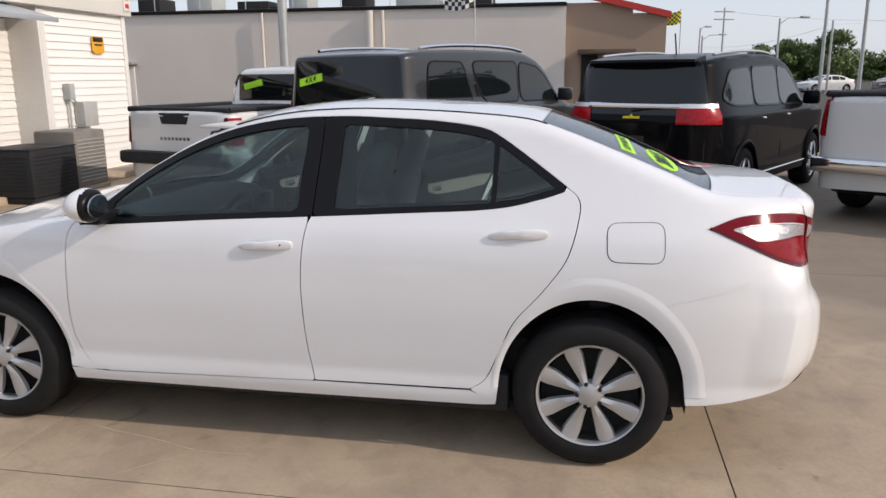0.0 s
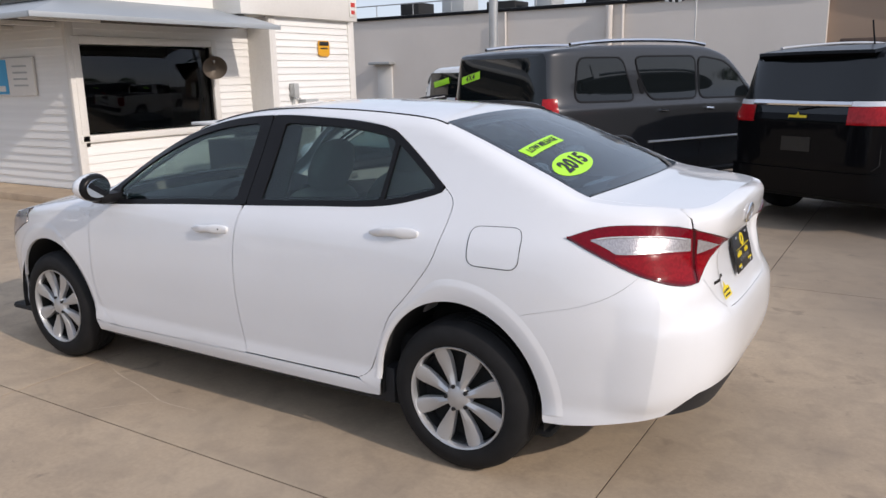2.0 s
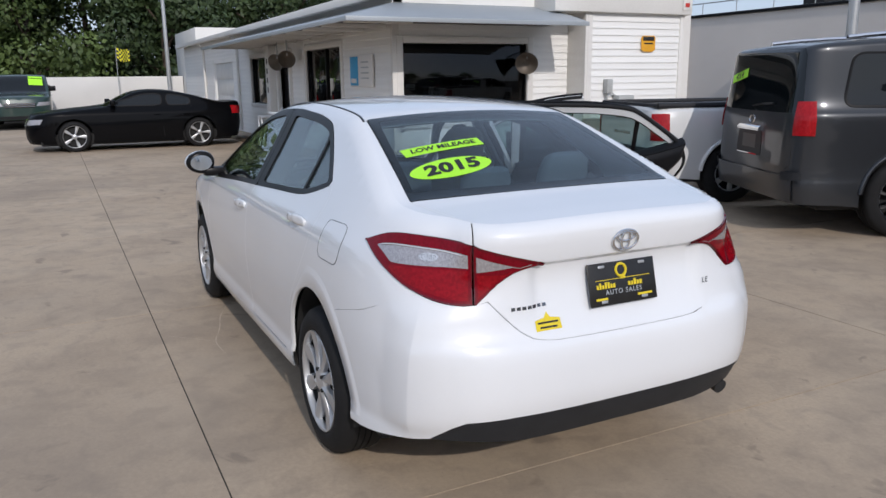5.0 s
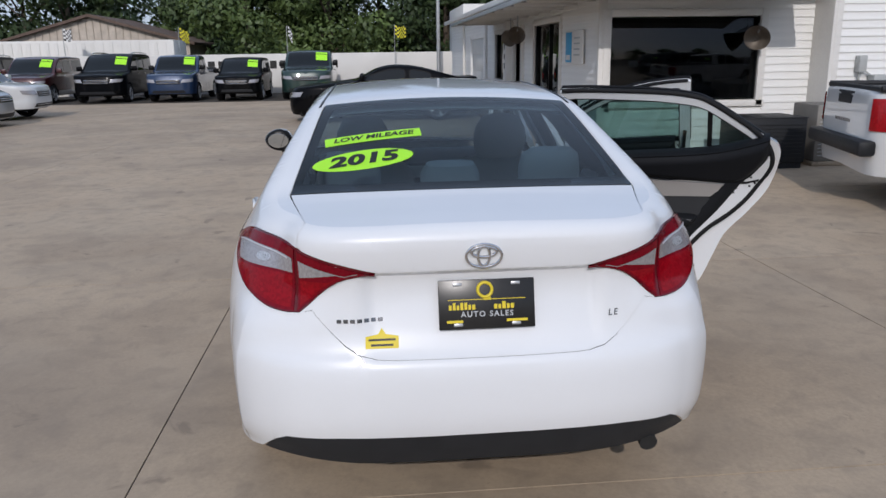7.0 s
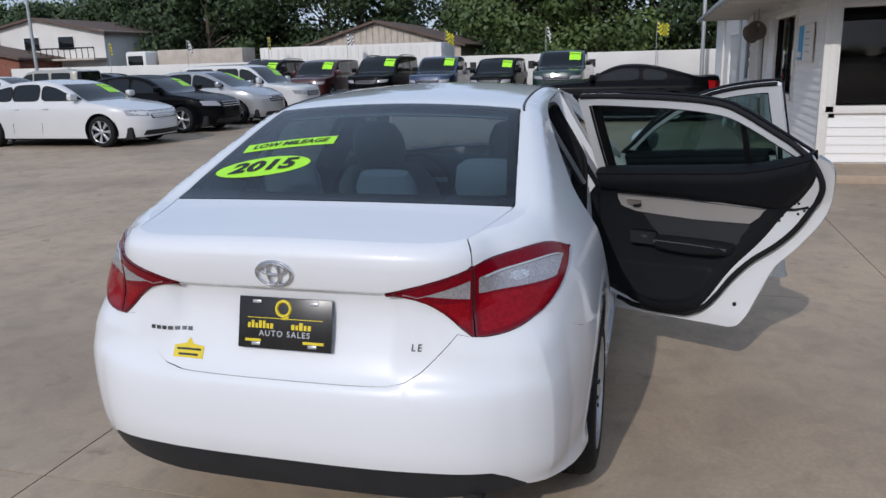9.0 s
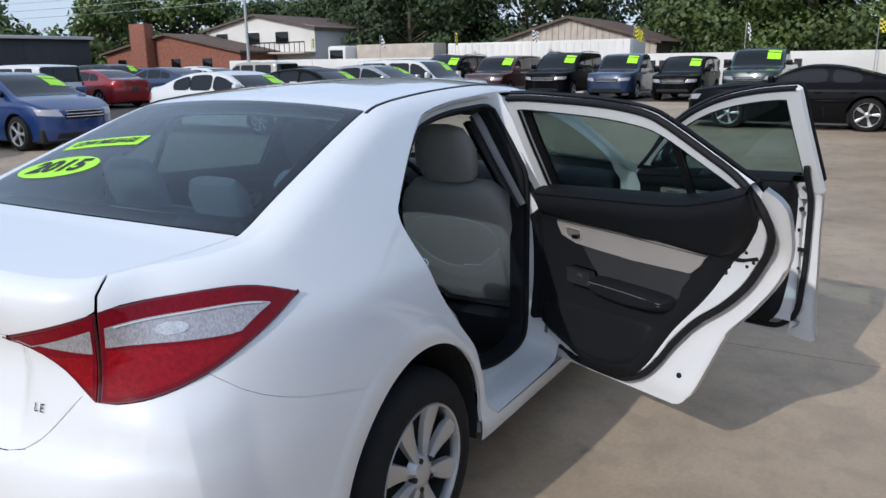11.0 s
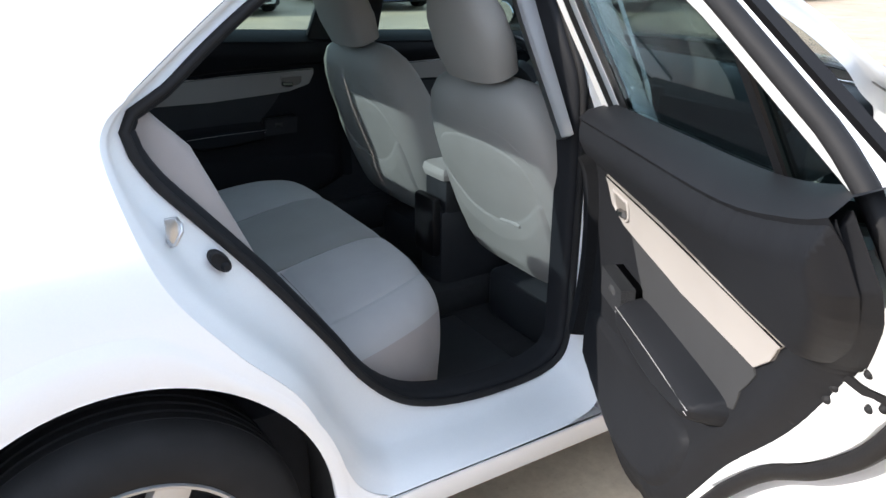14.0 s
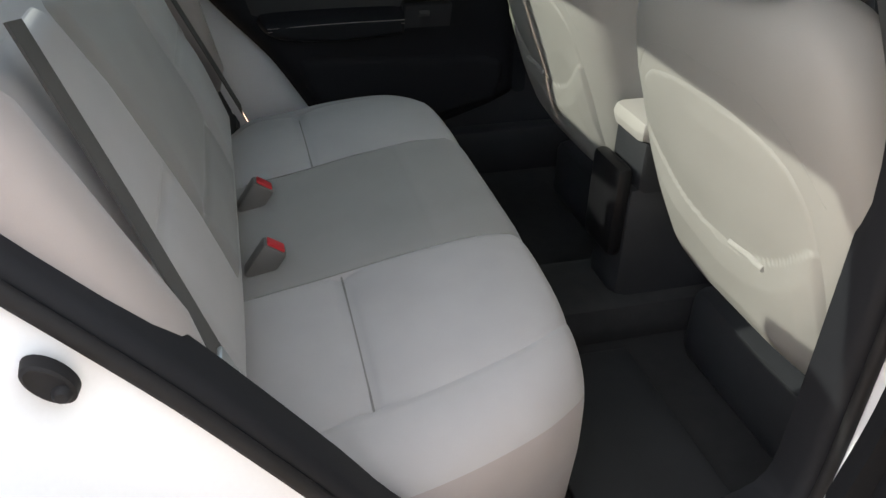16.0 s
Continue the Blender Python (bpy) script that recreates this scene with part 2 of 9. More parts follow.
def patch(bm, loop, surf, step=0.04, thick=0.004, lift=0.0, rows=None, flip=False, m=None):
    """A panel: the loop, in the surface's own (u, v), filled with small faces, laid on the surface and given thickness.
    surf(u, v) gives points and outward normals."""
    loop = dense([q for i, q in enumerate(loop) if math.hypot(q[0] - loop[i - 1][0], q[1] - loop[i - 1][1]) > 2e-4], step)
    us, vs = [q[0] for q in loop], [q[1] for q in loop]
    gu, gv = np.meshgrid(np.arange(math.floor(min(us) / step), max(us) / step + 1) * step, np.arange(math.floor(min(vs) / step), max(vs) / step + 1) * step)
    gu, gv = gu.ravel(), gv.ravel()
    if rows is not None:
        gu, gv = np.concatenate([gu, rows[0]]), np.concatenate([gv, rows[1]])
    ok = inside(loop, gu, gv)
    ok[ok] &= away(loop, gu[ok], gv[ok]) > step * (0.42 if rows is None else 0.2)
    pts = [Vector(q) for q in loop] + [Vector((a, b)) for a, b in zip(gu[ok], gv[ok])]
    k = len(loop)
    vv, _, ff, *_ = geometry.delaunay_2d_cdt(pts, [(i, (i + 1) % k) for i in range(k)], [], 1, 1e-6)
    u, v = np.array([q.x for q in vv]), np.array([q.y for q in vv])
    p, nrm = surf(u, v)
    if not bm.verts.layers.float_vector.get("nrm"):
        bm.verts.layers.float_vector.new("nrm")
    outer = [bm.verts.new(m @ Vector(q) if m else Vector(q)) for q in p + nrm * lift]
    lay = bm.verts.layers.float_vector.get("nrm")
    turn = m.to_3x3() if m else None
    for w, q in zip(outer, nrm):
        w[lay] = turn @ Vector(q) if turn else Vector(q)
    edge = {}
    turned = 0.0
    for f in ff[:60]:
        a, b, c = (outer[i].co for i in f[:3])
        turned += (b - a).cross(c - a).dot(outer[f[0]][lay])
    flip = turned < 0
    for f in ff:
        f = list(f) if not flip else list(f)[::-1]
        bm.faces.new([outer[i] for i in f])
        if thick:
            for a, b in zip(f, f[1:] + f[:1]):
                edge[(a, b)] = edge.get((b, a)) is None and (a, b) not in edge
                if (b, a) in edge:
                    edge[(a, b)] = edge[(b, a)] = False
    if thick:
        inner = [bm.verts.new(m @ Vector(q) if m else Vector(q)) for q in p + nrm * (lift - thick)]
        for w, q in zip(inner, nrm):
            w[lay] = turn @ Vector(-q) if turn else Vector(-q)
        for f in ff:
            f = list(f) if flip else list(f)[::-1]
            bm.faces.new([inner[i] for i in f])
        for (a, b), border in edge.items():
            if border:
                bm.faces.new((outer[b], outer[a], inner[a], inner[b]))
    return bm


def puff(surf, loop, deep, height, edge):
    """A padded form on the inner side of surf: it starts deep below it and swells inwards by height, rounded over edge."""
    loop = dense(loop, 0.02)

    def swell(u, v):
        d = np.where(inside(loop, u, v), away(loop, u, v), 0.0)
        k = np.clip(d / edge, 0, 1)
        return height * (1 - (1 - k) ** 2.4)

    def made(u, v):
        u, v = np.asarray(u, float), np.asarray(v, float)
        p, n = surf(u, v)
        e = 0.003
        eu, ev = surf(u + e, v)[0] - surf(u - e, v)[0], surf(u, v + e)[0] - surf(u, v - e)[0]
        lu, lv = np.linalg.norm(eu, axis=-1, keepdims=True), np.linalg.norm(ev, axis=-1, keepdims=True)
        bu, bv = (swell(u + e, v) - swell(u - e, v))[:, None] / lu, (swell(u, v + e) - swell(u, v - e))[:, None] / lv
        q = -n - bu * eu / lu - bv * ev / lv
        return p - n * (deep + swell(u, v))[:, None], q / np.linalg.norm(q, axis=-1, keepdims=True)
    return made


def polar(loop, n, shrink=0.0):
    """n points of a loop at even turns round its middle, drawn inwards by shrink."""
    c = np.mean(np.array(dense(loop, 0.02)), 0)
    pts = np.array(dense(loop, 0.004)) - c
    ang = np.arctan2(pts[:, 1], pts[:, 0])
    order = np.argsort(ang)
    rad = np.hypot(pts[:, 0], pts[:, 1])
    a = np.linspace(-math.pi, math.pi, n, endpoint=False)
    r = np.interp(a, ang[order], rad[order], period=2 * math.pi)
    q = np.stack([c[0] + r * np.cos(a), c[1] + r * np.sin(a)], 1)
    if shrink:
        d = np.roll(q, -1, 0) - np.roll(q, 1, 0)
        d /= np.linalg.norm(d, axis=1, keepdims=True) + 1e-9
        q = q + np.stack([-d[:, 1], d[:, 0]], 1) * shrink
    return [tuple(map(float, w)) for w in q]


def shrunk(loop, by, step=0.03):
    """The loop (either turn) drawn inwards."""
    loop = dense(loop, step)
    a = np.array(loop)
    area = np.sum(a[:, 0] * np.roll(a[:, 1], -1) - np.roll(a[:, 0], -1) * a[:, 1])
    d = np.roll(a, -1, 0) - np.roll(a, 1, 0)
    d /= np.linalg.norm(d, axis=1, keepdims=True) + 1e-9
    n = np.stack([-d[:, 1], d[:, 0]], 1) * (1 if area > 0 else -1)
    return [tuple(map(float, w)) for w in a + n * by]


def ring(bm, outer, inner, surf, thick=0.006, lift=0.0, m=None):
    """A band between two loops of as many points, with thickness."""
    rows = []
    for loop, l in ((outer, lift), (inner, lift), (inner, lift - thick), (outer, lift - thick)):
        p, nrm = surf(np.array([q[0] for q in loop]), np.array([q[1] for q in loop]))
        rows.append([bm.verts.new(m @ Vector(q) if m else Vector(q)) for q in p + nrm * l])
    k = len(outer)
    for a, b in zip(rows, rows[1:] + rows[:1]):
        for i in range(k):
            bm.faces.new((a[i], a[(i + 1) % k], b[(i + 1) % k], b[i]))
    bmesh.ops.recalc_face_normals(bm, faces=bm.faces)
    return bm


def line_on(bm, pts, surf, r=0.003, lift=0.0, m=None, n=6):
    p, nrm = surf(np.array([q[0] for q in pts]), np.array([q[1] for q in pts]))
    q = p + nrm * lift
    return tube(bm, [m @ Vector(w) if m else Vector(w) for w in q], r, n)


class Shape:
    """The outer form of a car: a wall (s round its plan, z) and a top (x, y). Its front is towards -x, its middle at 0, 0."""

    def __init__(self, b, rear, front, side, back, nose, edge, crown, r=0.05):
        self.b, self.r = b, r
        self.side, self.back, self.nose, self.edge, self.crown = (np.array(q, float) for q in (side, back, nose, edge, crown))
        x0, a, n = rear
        th = np.linspace(0, math.pi / 2, 240)
        rx, ry = x0 + a * np.sin(th) ** (2 / n), b * np.cos(th) ** (2 / n)
        x1, a1, n1 = front
        fx, fy = x1 - a1 * np.sin(th[::-1]) ** (2 / n1), b * np.cos(th[::-1]) ** (2 / n1)
        x, y = np.concatenate([fx, rx]), np.concatenate([fy, ry])
        arc = np.concatenate([[0], np.cumsum(np.hypot(np.diff(x), np.diff(y)))])
        keep = np.concatenate([[True], np.diff(arc) > 1e-7])
        x, y, arc = x[keep], y[keep], arc[keep]
        self.arc = arc - np.interp(0, x, arc)
        self.x, self.y = x, y
        dx, dy = np.gradient(x, self.arc), np.gradient(y, self.arc)
        ln = np.hypot(dx, dy)
        self.nx, self.ny = -dy / ln, dx / ln
        self.s0, self.s1 = self.arc[0], self.arc[-1]

    def at_x(self, x):
        return float(np.interp(x, self.x, self.arc))

    def at_y(self, y, rear=True):
        k = self.x > (self.x[0] + self.x[-1]) / 2
        return float(np.interp(-y, -self.y[k], self.arc[k])) if rear else float(np.interp(y, self.y[~k], self.arc[~k]))

    def half(self, z):
        return np.interp(z, self.side[:, 0], self.side[:, 1])

    def top(self, x, y):
        e = np.interp(x, self.edge[:, 0], self.edge[:, 1])
        yt = self.half(e) - self.r
        return e + np.interp(x, self.crown[:, 0], self.crown[:, 1]) * (1 - np.clip(np.abs(y) / yt, 0, 1.25) ** 2)

    corner = ((0.0, 0.0), (0.8, 0.0), (1.0, 0.0))
    ledge = None
    crease = None

    def rear_wall(self, front=False):
        """The rear (or front) end as one surface: u from -s to s round its middle."""
        left, right = self.wall(-1), self.wall(1)

        def surf(u, z):
            u, z = np.asarray(u, float), np.asarray(z, float)
            s = self.s0 + np.abs(u) if front else self.s1 - np.abs(u)
            a, b = left(s, z), right(s, z)
            k = (u < 0)[:, None]
            n = np.where(k, a[1], b[1])
            n[np.abs(u) < 0.002, 1] = 0
            return np.where(k, a[0], b[0]), n
        return surf

    def _inset(self, s, z):
        nx = np.interp(s, self.arc, self.nx)
        w = nx * nx
        cz = np.array(self.corner)
        bulge = 4 * w * (1 - w) * np.interp(z, cz[:, 0], cz[:, 1]) * (nx > 0)
        end = np.where(nx > 0, np.interp(z, self.back[:, 0], self.back[:, 1]), np.interp(z, self.nose[:, 0], self.nose[:, 1]))
        if self.ledge:
            # a recess below a ridge across the middle of the rear face: ridge height, foot, depth, half width
            ridge, foot, deep, wide = self.ledge
            across = np.clip((wide - np.abs(np.interp(s, self.arc, self.y))) / 0.07, 0, 1)
            down = np.clip((ridge - z) / 0.016, 0, 1) * np.clip((z - foot) / (ridge - foot - 0.03), 0, 1) ** 0.7
            end = end + deep * (nx > 0) * across * across * (3 - 2 * across) * down * down * (3 - 2 * down)
        if self.crease:
            # a fold down the rear corner: place along the wall, half width, height, from z to z
            s0, wide, high, z0, z1 = self.crease
            bulge = bulge - high * np.clip(1 - np.abs(s - s0 - 0.10 * (z - 0.6)) / wide, 0, 1) * np.clip((z - z0) / 0.10, 0, 1) * np.clip((z1 - z) / 0.10, 0, 1)
        return (1 - w) * (self.b - self.half(z)) + w * end + bulge

    def lip(self, s):
        """The height at which the wall turns into the top."""
        s = np.asarray(s, float)
        cx, cy = np.interp(s, self.arc, self.x), np.interp(s, self.arc, self.y)
        nx, ny = np.interp(s, self.arc, self.nx), np.interp(s, self.arc, self.ny)
        z = np.interp(cx, self.edge[:, 0], self.edge[:, 1])
        for _ in range(3):
            i = self._inset(s, z) + self.r
            z = self.top(cx - nx * i, cy - ny * i)
        return z

    def wall(self, hand, deep=0.0):
        """The surface (s, z) of one side: hand -1 for y < 0 (the car's left), +1 for its right."""
        def raw(s, z):
            i = self._inset(s, z) + deep
            d = np.clip(z - (self.lip(s) - self.r), 0, self.r)
            i = i + self.r - np.sqrt(np.maximum(self.r ** 2 - d ** 2, 0))
            cx, cy = np.interp(s, self.arc, self.x), np.interp(s, self.arc, self.y)
            nx, ny = np.interp(s, self.arc, self.nx), np.interp(s, self.arc, self.ny)
            return np.stack([cx - nx * i, hand * (cy - ny * i), z], -1)

        def surf(s, z):
            s, z = np.asarray(s, float), np.asarray(z, float)
            s = np.clip(s, self.s0, self.s1)
            p, e = raw(s, z), 0.004
            ds, dz = raw(s + e, z) - raw(s - e, z), raw(s, z + 0.002) - raw(s, z - e)
            n = np.cross(ds, dz) * -hand
            ln = np.linalg.norm(n, axis=-1, keepdims=True)
            return p, n / np.maximum(ln, 1e-9)
        return surf

    def roof(self, x, y):
        """The surface (x, y) of bonnet, screens, roof and deck."""
        x, y = np.asarray(x, float), np.asarray(y, float)
        e = 0.004
        zx, zy = (self.top(x + e, y) - self.top(x - e, y)) / (2 * e), (self.top(x, y + e) - self.top(x, y - e)) / (2 * e)
        n = np.stack([-zx, -zy, np.ones_like(x)], -1)
        return np.stack([x, y, self.top(x, y)], -1), n / np.linalg.norm(n, axis=-1, keepdims=True)

    def lip_line(self, s0, s1, n=40, below=0.0):
        s = np.linspace(s0, s1, n)
        return [(float(a), float(b) - below) for a, b in zip(s, self.lip(s))]

    def lip_rows(self, s0, s1, step):
        """Points that follow the rounded upper edge."""
        s = np.arange(s0, s1, step)
        u, v = [], []
        for k in (0.12, 0.3, 0.5, 0.7, 0.87):
            u.append(s), v.append(self.lip(s) - self.r * (1 - math.sin(k * math.pi / 2)))
        return np.concatenate(u), np.concatenate(v)

    def edge_y(self, x):
        return float(self.half(np.interp(x, self.edge[:, 0], self.edge[:, 1])) - self.r)

# ---- ground ----
CONCRETE = mat("tan_concrete", (0.455, 0.338, 0.228), 0.75, 0, 0.16, 0.55, 45, bump=0.0015, tint=(0.51, 0.395, 0.275), per_piece=0.03)
JOINT = mat("dark_joint_filler", (0.06, 0.05, 0.04), 0.95, 0, 0.3, 6, 80)


def stain_and_tone_nodes(m):
    """Lays soft grey stains and darker drips over the concrete, then one broad darker tone."""
    n, l = m.node_tree.nodes, m.node_tree.links
    b = n["Principled BSDF"]
    src = b.inputs["Base Color"].links[0].from_socket
    geo = n.new("ShaderNodeNewGeometry")
    for scale, lo, hi, amount, col in ((0.28, 0.42, 0.72, 0.50, (0.235, 0.188, 0.145)), (0.8, 0.46, 0.74, 0.55, (0.50, 0.40, 0.29)), (2.1, 0.46, 0.80, 0.46, (0.215, 0.17, 0.13)), (7.0, 0.48, 0.80, 0.40, (0.21, 0.17, 0.135)), (3.2, 0.67, 0.71, 0.45, (0.15, 0.12, 0.095)), (19.0, 0.70, 0.75, 0.45, (0.13, 0.11, 0.09)), (120.0, 0.55, 0.80, 0.30, (0.20, 0.165, 0.13))):
        t = n.new("ShaderNodeTexNoise")
        t.inputs["Scale"].default_value, t.inputs["Detail"].default_value, t.inputs["Distortion"].default_value = scale, 6, 0.6
        l.new(geo.outputs["Position"], t.inputs["Vector"])
        r = n.new("ShaderNodeMapRange")
        r.inputs["From Min"].default_value, r.inputs["From Max"].default_value, r.inputs["To Max"].default_value = lo, hi, amount
        l.new(t.outputs[0], r.inputs["Value"])
        x = n.new("ShaderNodeMix")
        x.data_type = "RGBA"
        x.inputs["B"].default_value = (*col, 1)
        l.new(r.outputs[0], x.inputs["Factor"])
        l.new(src, x.inputs["A"])
        src = x.outputs["Result"]
    # the concrete gets darker towards +x and +y, with a ragged edge
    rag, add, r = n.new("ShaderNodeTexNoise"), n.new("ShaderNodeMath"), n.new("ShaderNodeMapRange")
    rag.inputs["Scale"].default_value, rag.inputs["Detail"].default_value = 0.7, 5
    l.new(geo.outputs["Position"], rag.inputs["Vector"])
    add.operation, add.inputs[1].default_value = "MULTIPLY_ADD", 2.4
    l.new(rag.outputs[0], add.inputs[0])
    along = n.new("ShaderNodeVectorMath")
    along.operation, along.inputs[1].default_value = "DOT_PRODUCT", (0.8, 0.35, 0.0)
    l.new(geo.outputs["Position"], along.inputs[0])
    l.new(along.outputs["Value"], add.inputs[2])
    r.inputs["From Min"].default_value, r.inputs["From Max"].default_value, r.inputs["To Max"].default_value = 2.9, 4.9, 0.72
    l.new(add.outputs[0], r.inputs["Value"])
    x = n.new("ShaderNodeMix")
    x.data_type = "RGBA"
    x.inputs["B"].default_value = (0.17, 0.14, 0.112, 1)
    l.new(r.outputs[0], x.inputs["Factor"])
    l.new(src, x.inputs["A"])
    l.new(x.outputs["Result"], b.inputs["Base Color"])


stain_and_tone_nodes(CONCRETE)
bm = bmesh.new()
bmesh.ops.create_grid(bm, x_segments=8, y_segments=8, size=900)
bmesh.ops.translate(bm, vec=(0, 0, -0.005), verts=bm.verts)
ground = tagged(part("ground", bm, JOINT, None, "", 0), "flat ground reaching to the horizon below the concrete lot", "ground", kind="structure")
lot = tagged(new("pavement"), "tan stained concrete slabs of a car lot with dark joints", "pavement", kind="structure")
SX, SY = 3.02, 3.93
slab_mesh = None
for i in range(-9, 4):
    for j in range(-4, 4):
        if slab_mesh is None:
            bm = bmesh.new()
            box(bm, 0, SX - 0.007, 0, SY - 0.007, -0.03, 0.0, 0.0)
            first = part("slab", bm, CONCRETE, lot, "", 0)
            slab_mesh = first.data
            ob = first
        else:
            ob = new("slab", slab_mesh)
            ob.parent = lot
        ob.location = (1.915 + i * SX, -1.285 + j * SY, 0)

# thin pale streaks on one slab: sunlight thrown back by the car, painted on
CAUSTIC = mat("pale_crack_filler", (0.48, 0.38, 0.28), 0.9, 0, 0.2, 12, 80)
for pts in ([(-1.15, -0.75), (-0.83, -0.87), (-0.55, -0.93), (-0.3, -1.0), (-0.07, -0.99)], [(-0.3, -1.0), (-0.43, -1.12), (-0.55, -1.25)]):
    line = curve(pts, 0.05)
    bm = bmesh.new()
    rnd = random.Random(4)
    vs = []
    for i, (x, y) in enumerate(line):
        w = 0.006 * (0.4 + 0.8 * rnd.random()) * (1 - 0.6 * abs(2 * i / len(line) - 1))
        vs.append((bm.verts.new((x, y - w, 0.0015)), bm.verts.new((x, y + w, 0.0015))))
    for p, q in zip(vs, vs[1:]):
        bm.faces.new((p[0], q[0], q[1], p[1]))
    part("crack", bm, CAUSTIC, lot, "pale filled crack", 0)

# ---- the white sedan ----
SEDAN = Shape(
    0.878, (0.9, 1.41, 4.6), (-1.25, 1.05, 2.5),
    curve([(0.15, 0.79), (0.22, 0.846), (0.28, 0.866), (0.325, 0.867), (0.365, 0.860), (0.45, 0.867), (0.62, 0.876), (0.75, 0.871), (0.86, 0.858), (0.93, 0.842), (0.97, 0.824), (1.0, 0.806), (1.05, 0.776), (1.14, 0.722), (1.25, 0.656), (1.40, 0.572), (1.55, 0.48)], 0.02),
    curve([(0.12, 0.20), (0.28, 0.09), (0.36, 0.045), (0.44, 0.012), (0.52, 0.0), (0.62, 0.002), (0.675, 0.012), (0.70, 0.034), (0.76, 0.058), (0.88, 0.078), (0.93, 0.072), (1.0, 0.056), (1.05, 0.052), (1.12, 0.058)], 0.02),
    curve([(0.15, 0.12), (0.3, 0.02), (0.5, 0.0), (0.65, 0.03), (0.8, 0.12), (1.0, 0.3)], 0.02),
    curve([(-2.4, 0.60), (-2.2, 0.69), (-2.0, 0.765), (-1.6, 0.872), (-1.2, 0.945), (-1.0, 0.975), (-0.9, 1.012), (-0.75, 1.095), (-0.58, 1.21), (-0.395, 1.312), (-0.2, 1.383), (0.02, 1.425), (0.27, 1.441), (0.5, 1.439), (0.7, 1.431), (0.87, 1.42), (1.0, 1.408), (1.115, 1.388), (1.3, 1.322), (1.5, 1.24), (1.65, 1.178), (1.78, 1.122), (1.88, 1.104), (2.0, 1.092), (2.12, 1.083), (2.25, 1.072), (2.4, 1.06)], 0.02),
    [(-2.4, 0.05), (-1.2, 0.06), (-1.0, 0.045), (-0.6, 0.06), (0, 0.032), (0.6, 0.026), (1.1, 0.03), (1.5, 0.045), (1.78, 0.04), (1.9, 0.028), (2.4, 0.018)])
SEDAN.corner = ((0.0, 0.03), (0.3, 0.01), (0.42, -0.008), (0.70, -0.008), (0.80, 0.0), (0.86, 0.02), (0.95, 0.045), (1.05, 0.055), (1.4, 0.06))
SEDAN.ledge = (0.958, 0.69, 0.024, 0.40)
SEDAN.crease = (SEDAN.at_x(2.105), 0.15, 0.020, 0.30, 0.86)
HUB_Z, AXLE = 0.315, 1.35
DLO_TOP = curve([(-0.87, 0.985), (-0.809, 1.02), (-0.729, 1.085), (-0.58, 1.197), (-0.395, 1.297), (-0.204, 1.363), (0.018, 1.4), (0.266, 1.411), (0.483, 1.404), (0.69, 1.392), (0.867, 1.368), (0.944, 1.338), (1.073, 1.255), (1.21, 1.16), (1.235, 1.142)])
DLO_LOW = curve([(-0.87, 0.962), (-0.689, 0.971), (-0.244, 0.999), (0.181, 1.021), (0.553, 1.042), (0.937, 1.066), (1.138, 1.108), (1.235, 1.14)])
REAR_SEAM = curve([(1.235, 1.141), (1.279, 1.105), (1.288, 1.043), (1.245, 0.88), (1.15, 0.742), (1.045, 0.62), (0.985, 0.49), (0.93, 0.366), (0.868, 0.318)], 0.012)
B_SEAM = curve([(0.19, 1.4), (0.18, 1.2), (0.172, 1.02), (0.154, 0.883), (0.148, 0.714), (0.165, 0.46), (0.19, 0.314)])
FRONT_SEAM = curve([(-0.90, 0.965), (-0.94, 0.90), (-0.948, 0.70), (-0.945, 0.467), (-0.889, 0.34), (-0.80, 0.292)])


def dlo_top(x):
    return float(np.interp(x, [q[0] for q in DLO_TOP], [q[1] for q in DLO_TOP]))


def dlo_low(x):
    return float(np.interp(x, [q[0] for q in DLO_LOW], [q[1] for q in DLO_LOW]))


def band(x0, x1, f, n=24):
    return [(float(x), f(float(x))) for x in np.linspace(x0, x1, n)]


def window_loop(x0, x1, low=0.0, high=0.0, slant0=0.0, slant1=0.0):
    """The outline of a side window between two uprights."""
    lo = [(x + (slant0 if i == 0 else 0), z + low) for i, (x, z) in enumerate(band(x0, x1, dlo_low))]
    hi = [(x, z - high) for x, z in band(x1 - slant1, x0 + slant0, dlo_top)]
    return [q for q in lo + hi]


def arch(x, a0, a1, n=28, grow=0.0):
    """The lip of a wheel arch, by degrees from the front (180) over the top to the back (0)."""
    return [(x - (0.372 + grow) * math.cos(radians(a)), HUB_Z + (0.408 + grow) * math.sin(radians(a))) for a in np.linspace(a0, a1, n)]


car = thing("sedan_car", "white four-door sedan with its two passenger-side doors open", "car")
S_END = SEDAN.s1
S_SPLIT = SEDAN.at_y(0.60)
S_INNER = SEDAN.at_y(0.33)
TAIL_TOP = curve([(1.79, 1.0), (1.90, 1.035), (2.03, 1.045), (S_SPLIT - 0.06, 1.035), (S_SPLIT, 1.024), (S_SPLIT + 0.12, 0.995), (S_INNER, 0.955)])
TAIL_LOW = curve([(S_INNER, 0.955), (S_INNER - 0.06, 0.947), (S_INNER - 0.12, 0.930), (S_SPLIT + 0.10, 0.896), (S_SPLIT + 0.05, 0.857), (S_SPLIT + 0.012, 0.831), (S_SPLIT - 0.04, 0.829), (S_SPLIT - 0.125, 0.838), (2.125, 0.860), (2.05, 0.886), (1.97, 0.921), (1.88, 0.960), (1.79, 1.0)])
SEAM_END = 2.07
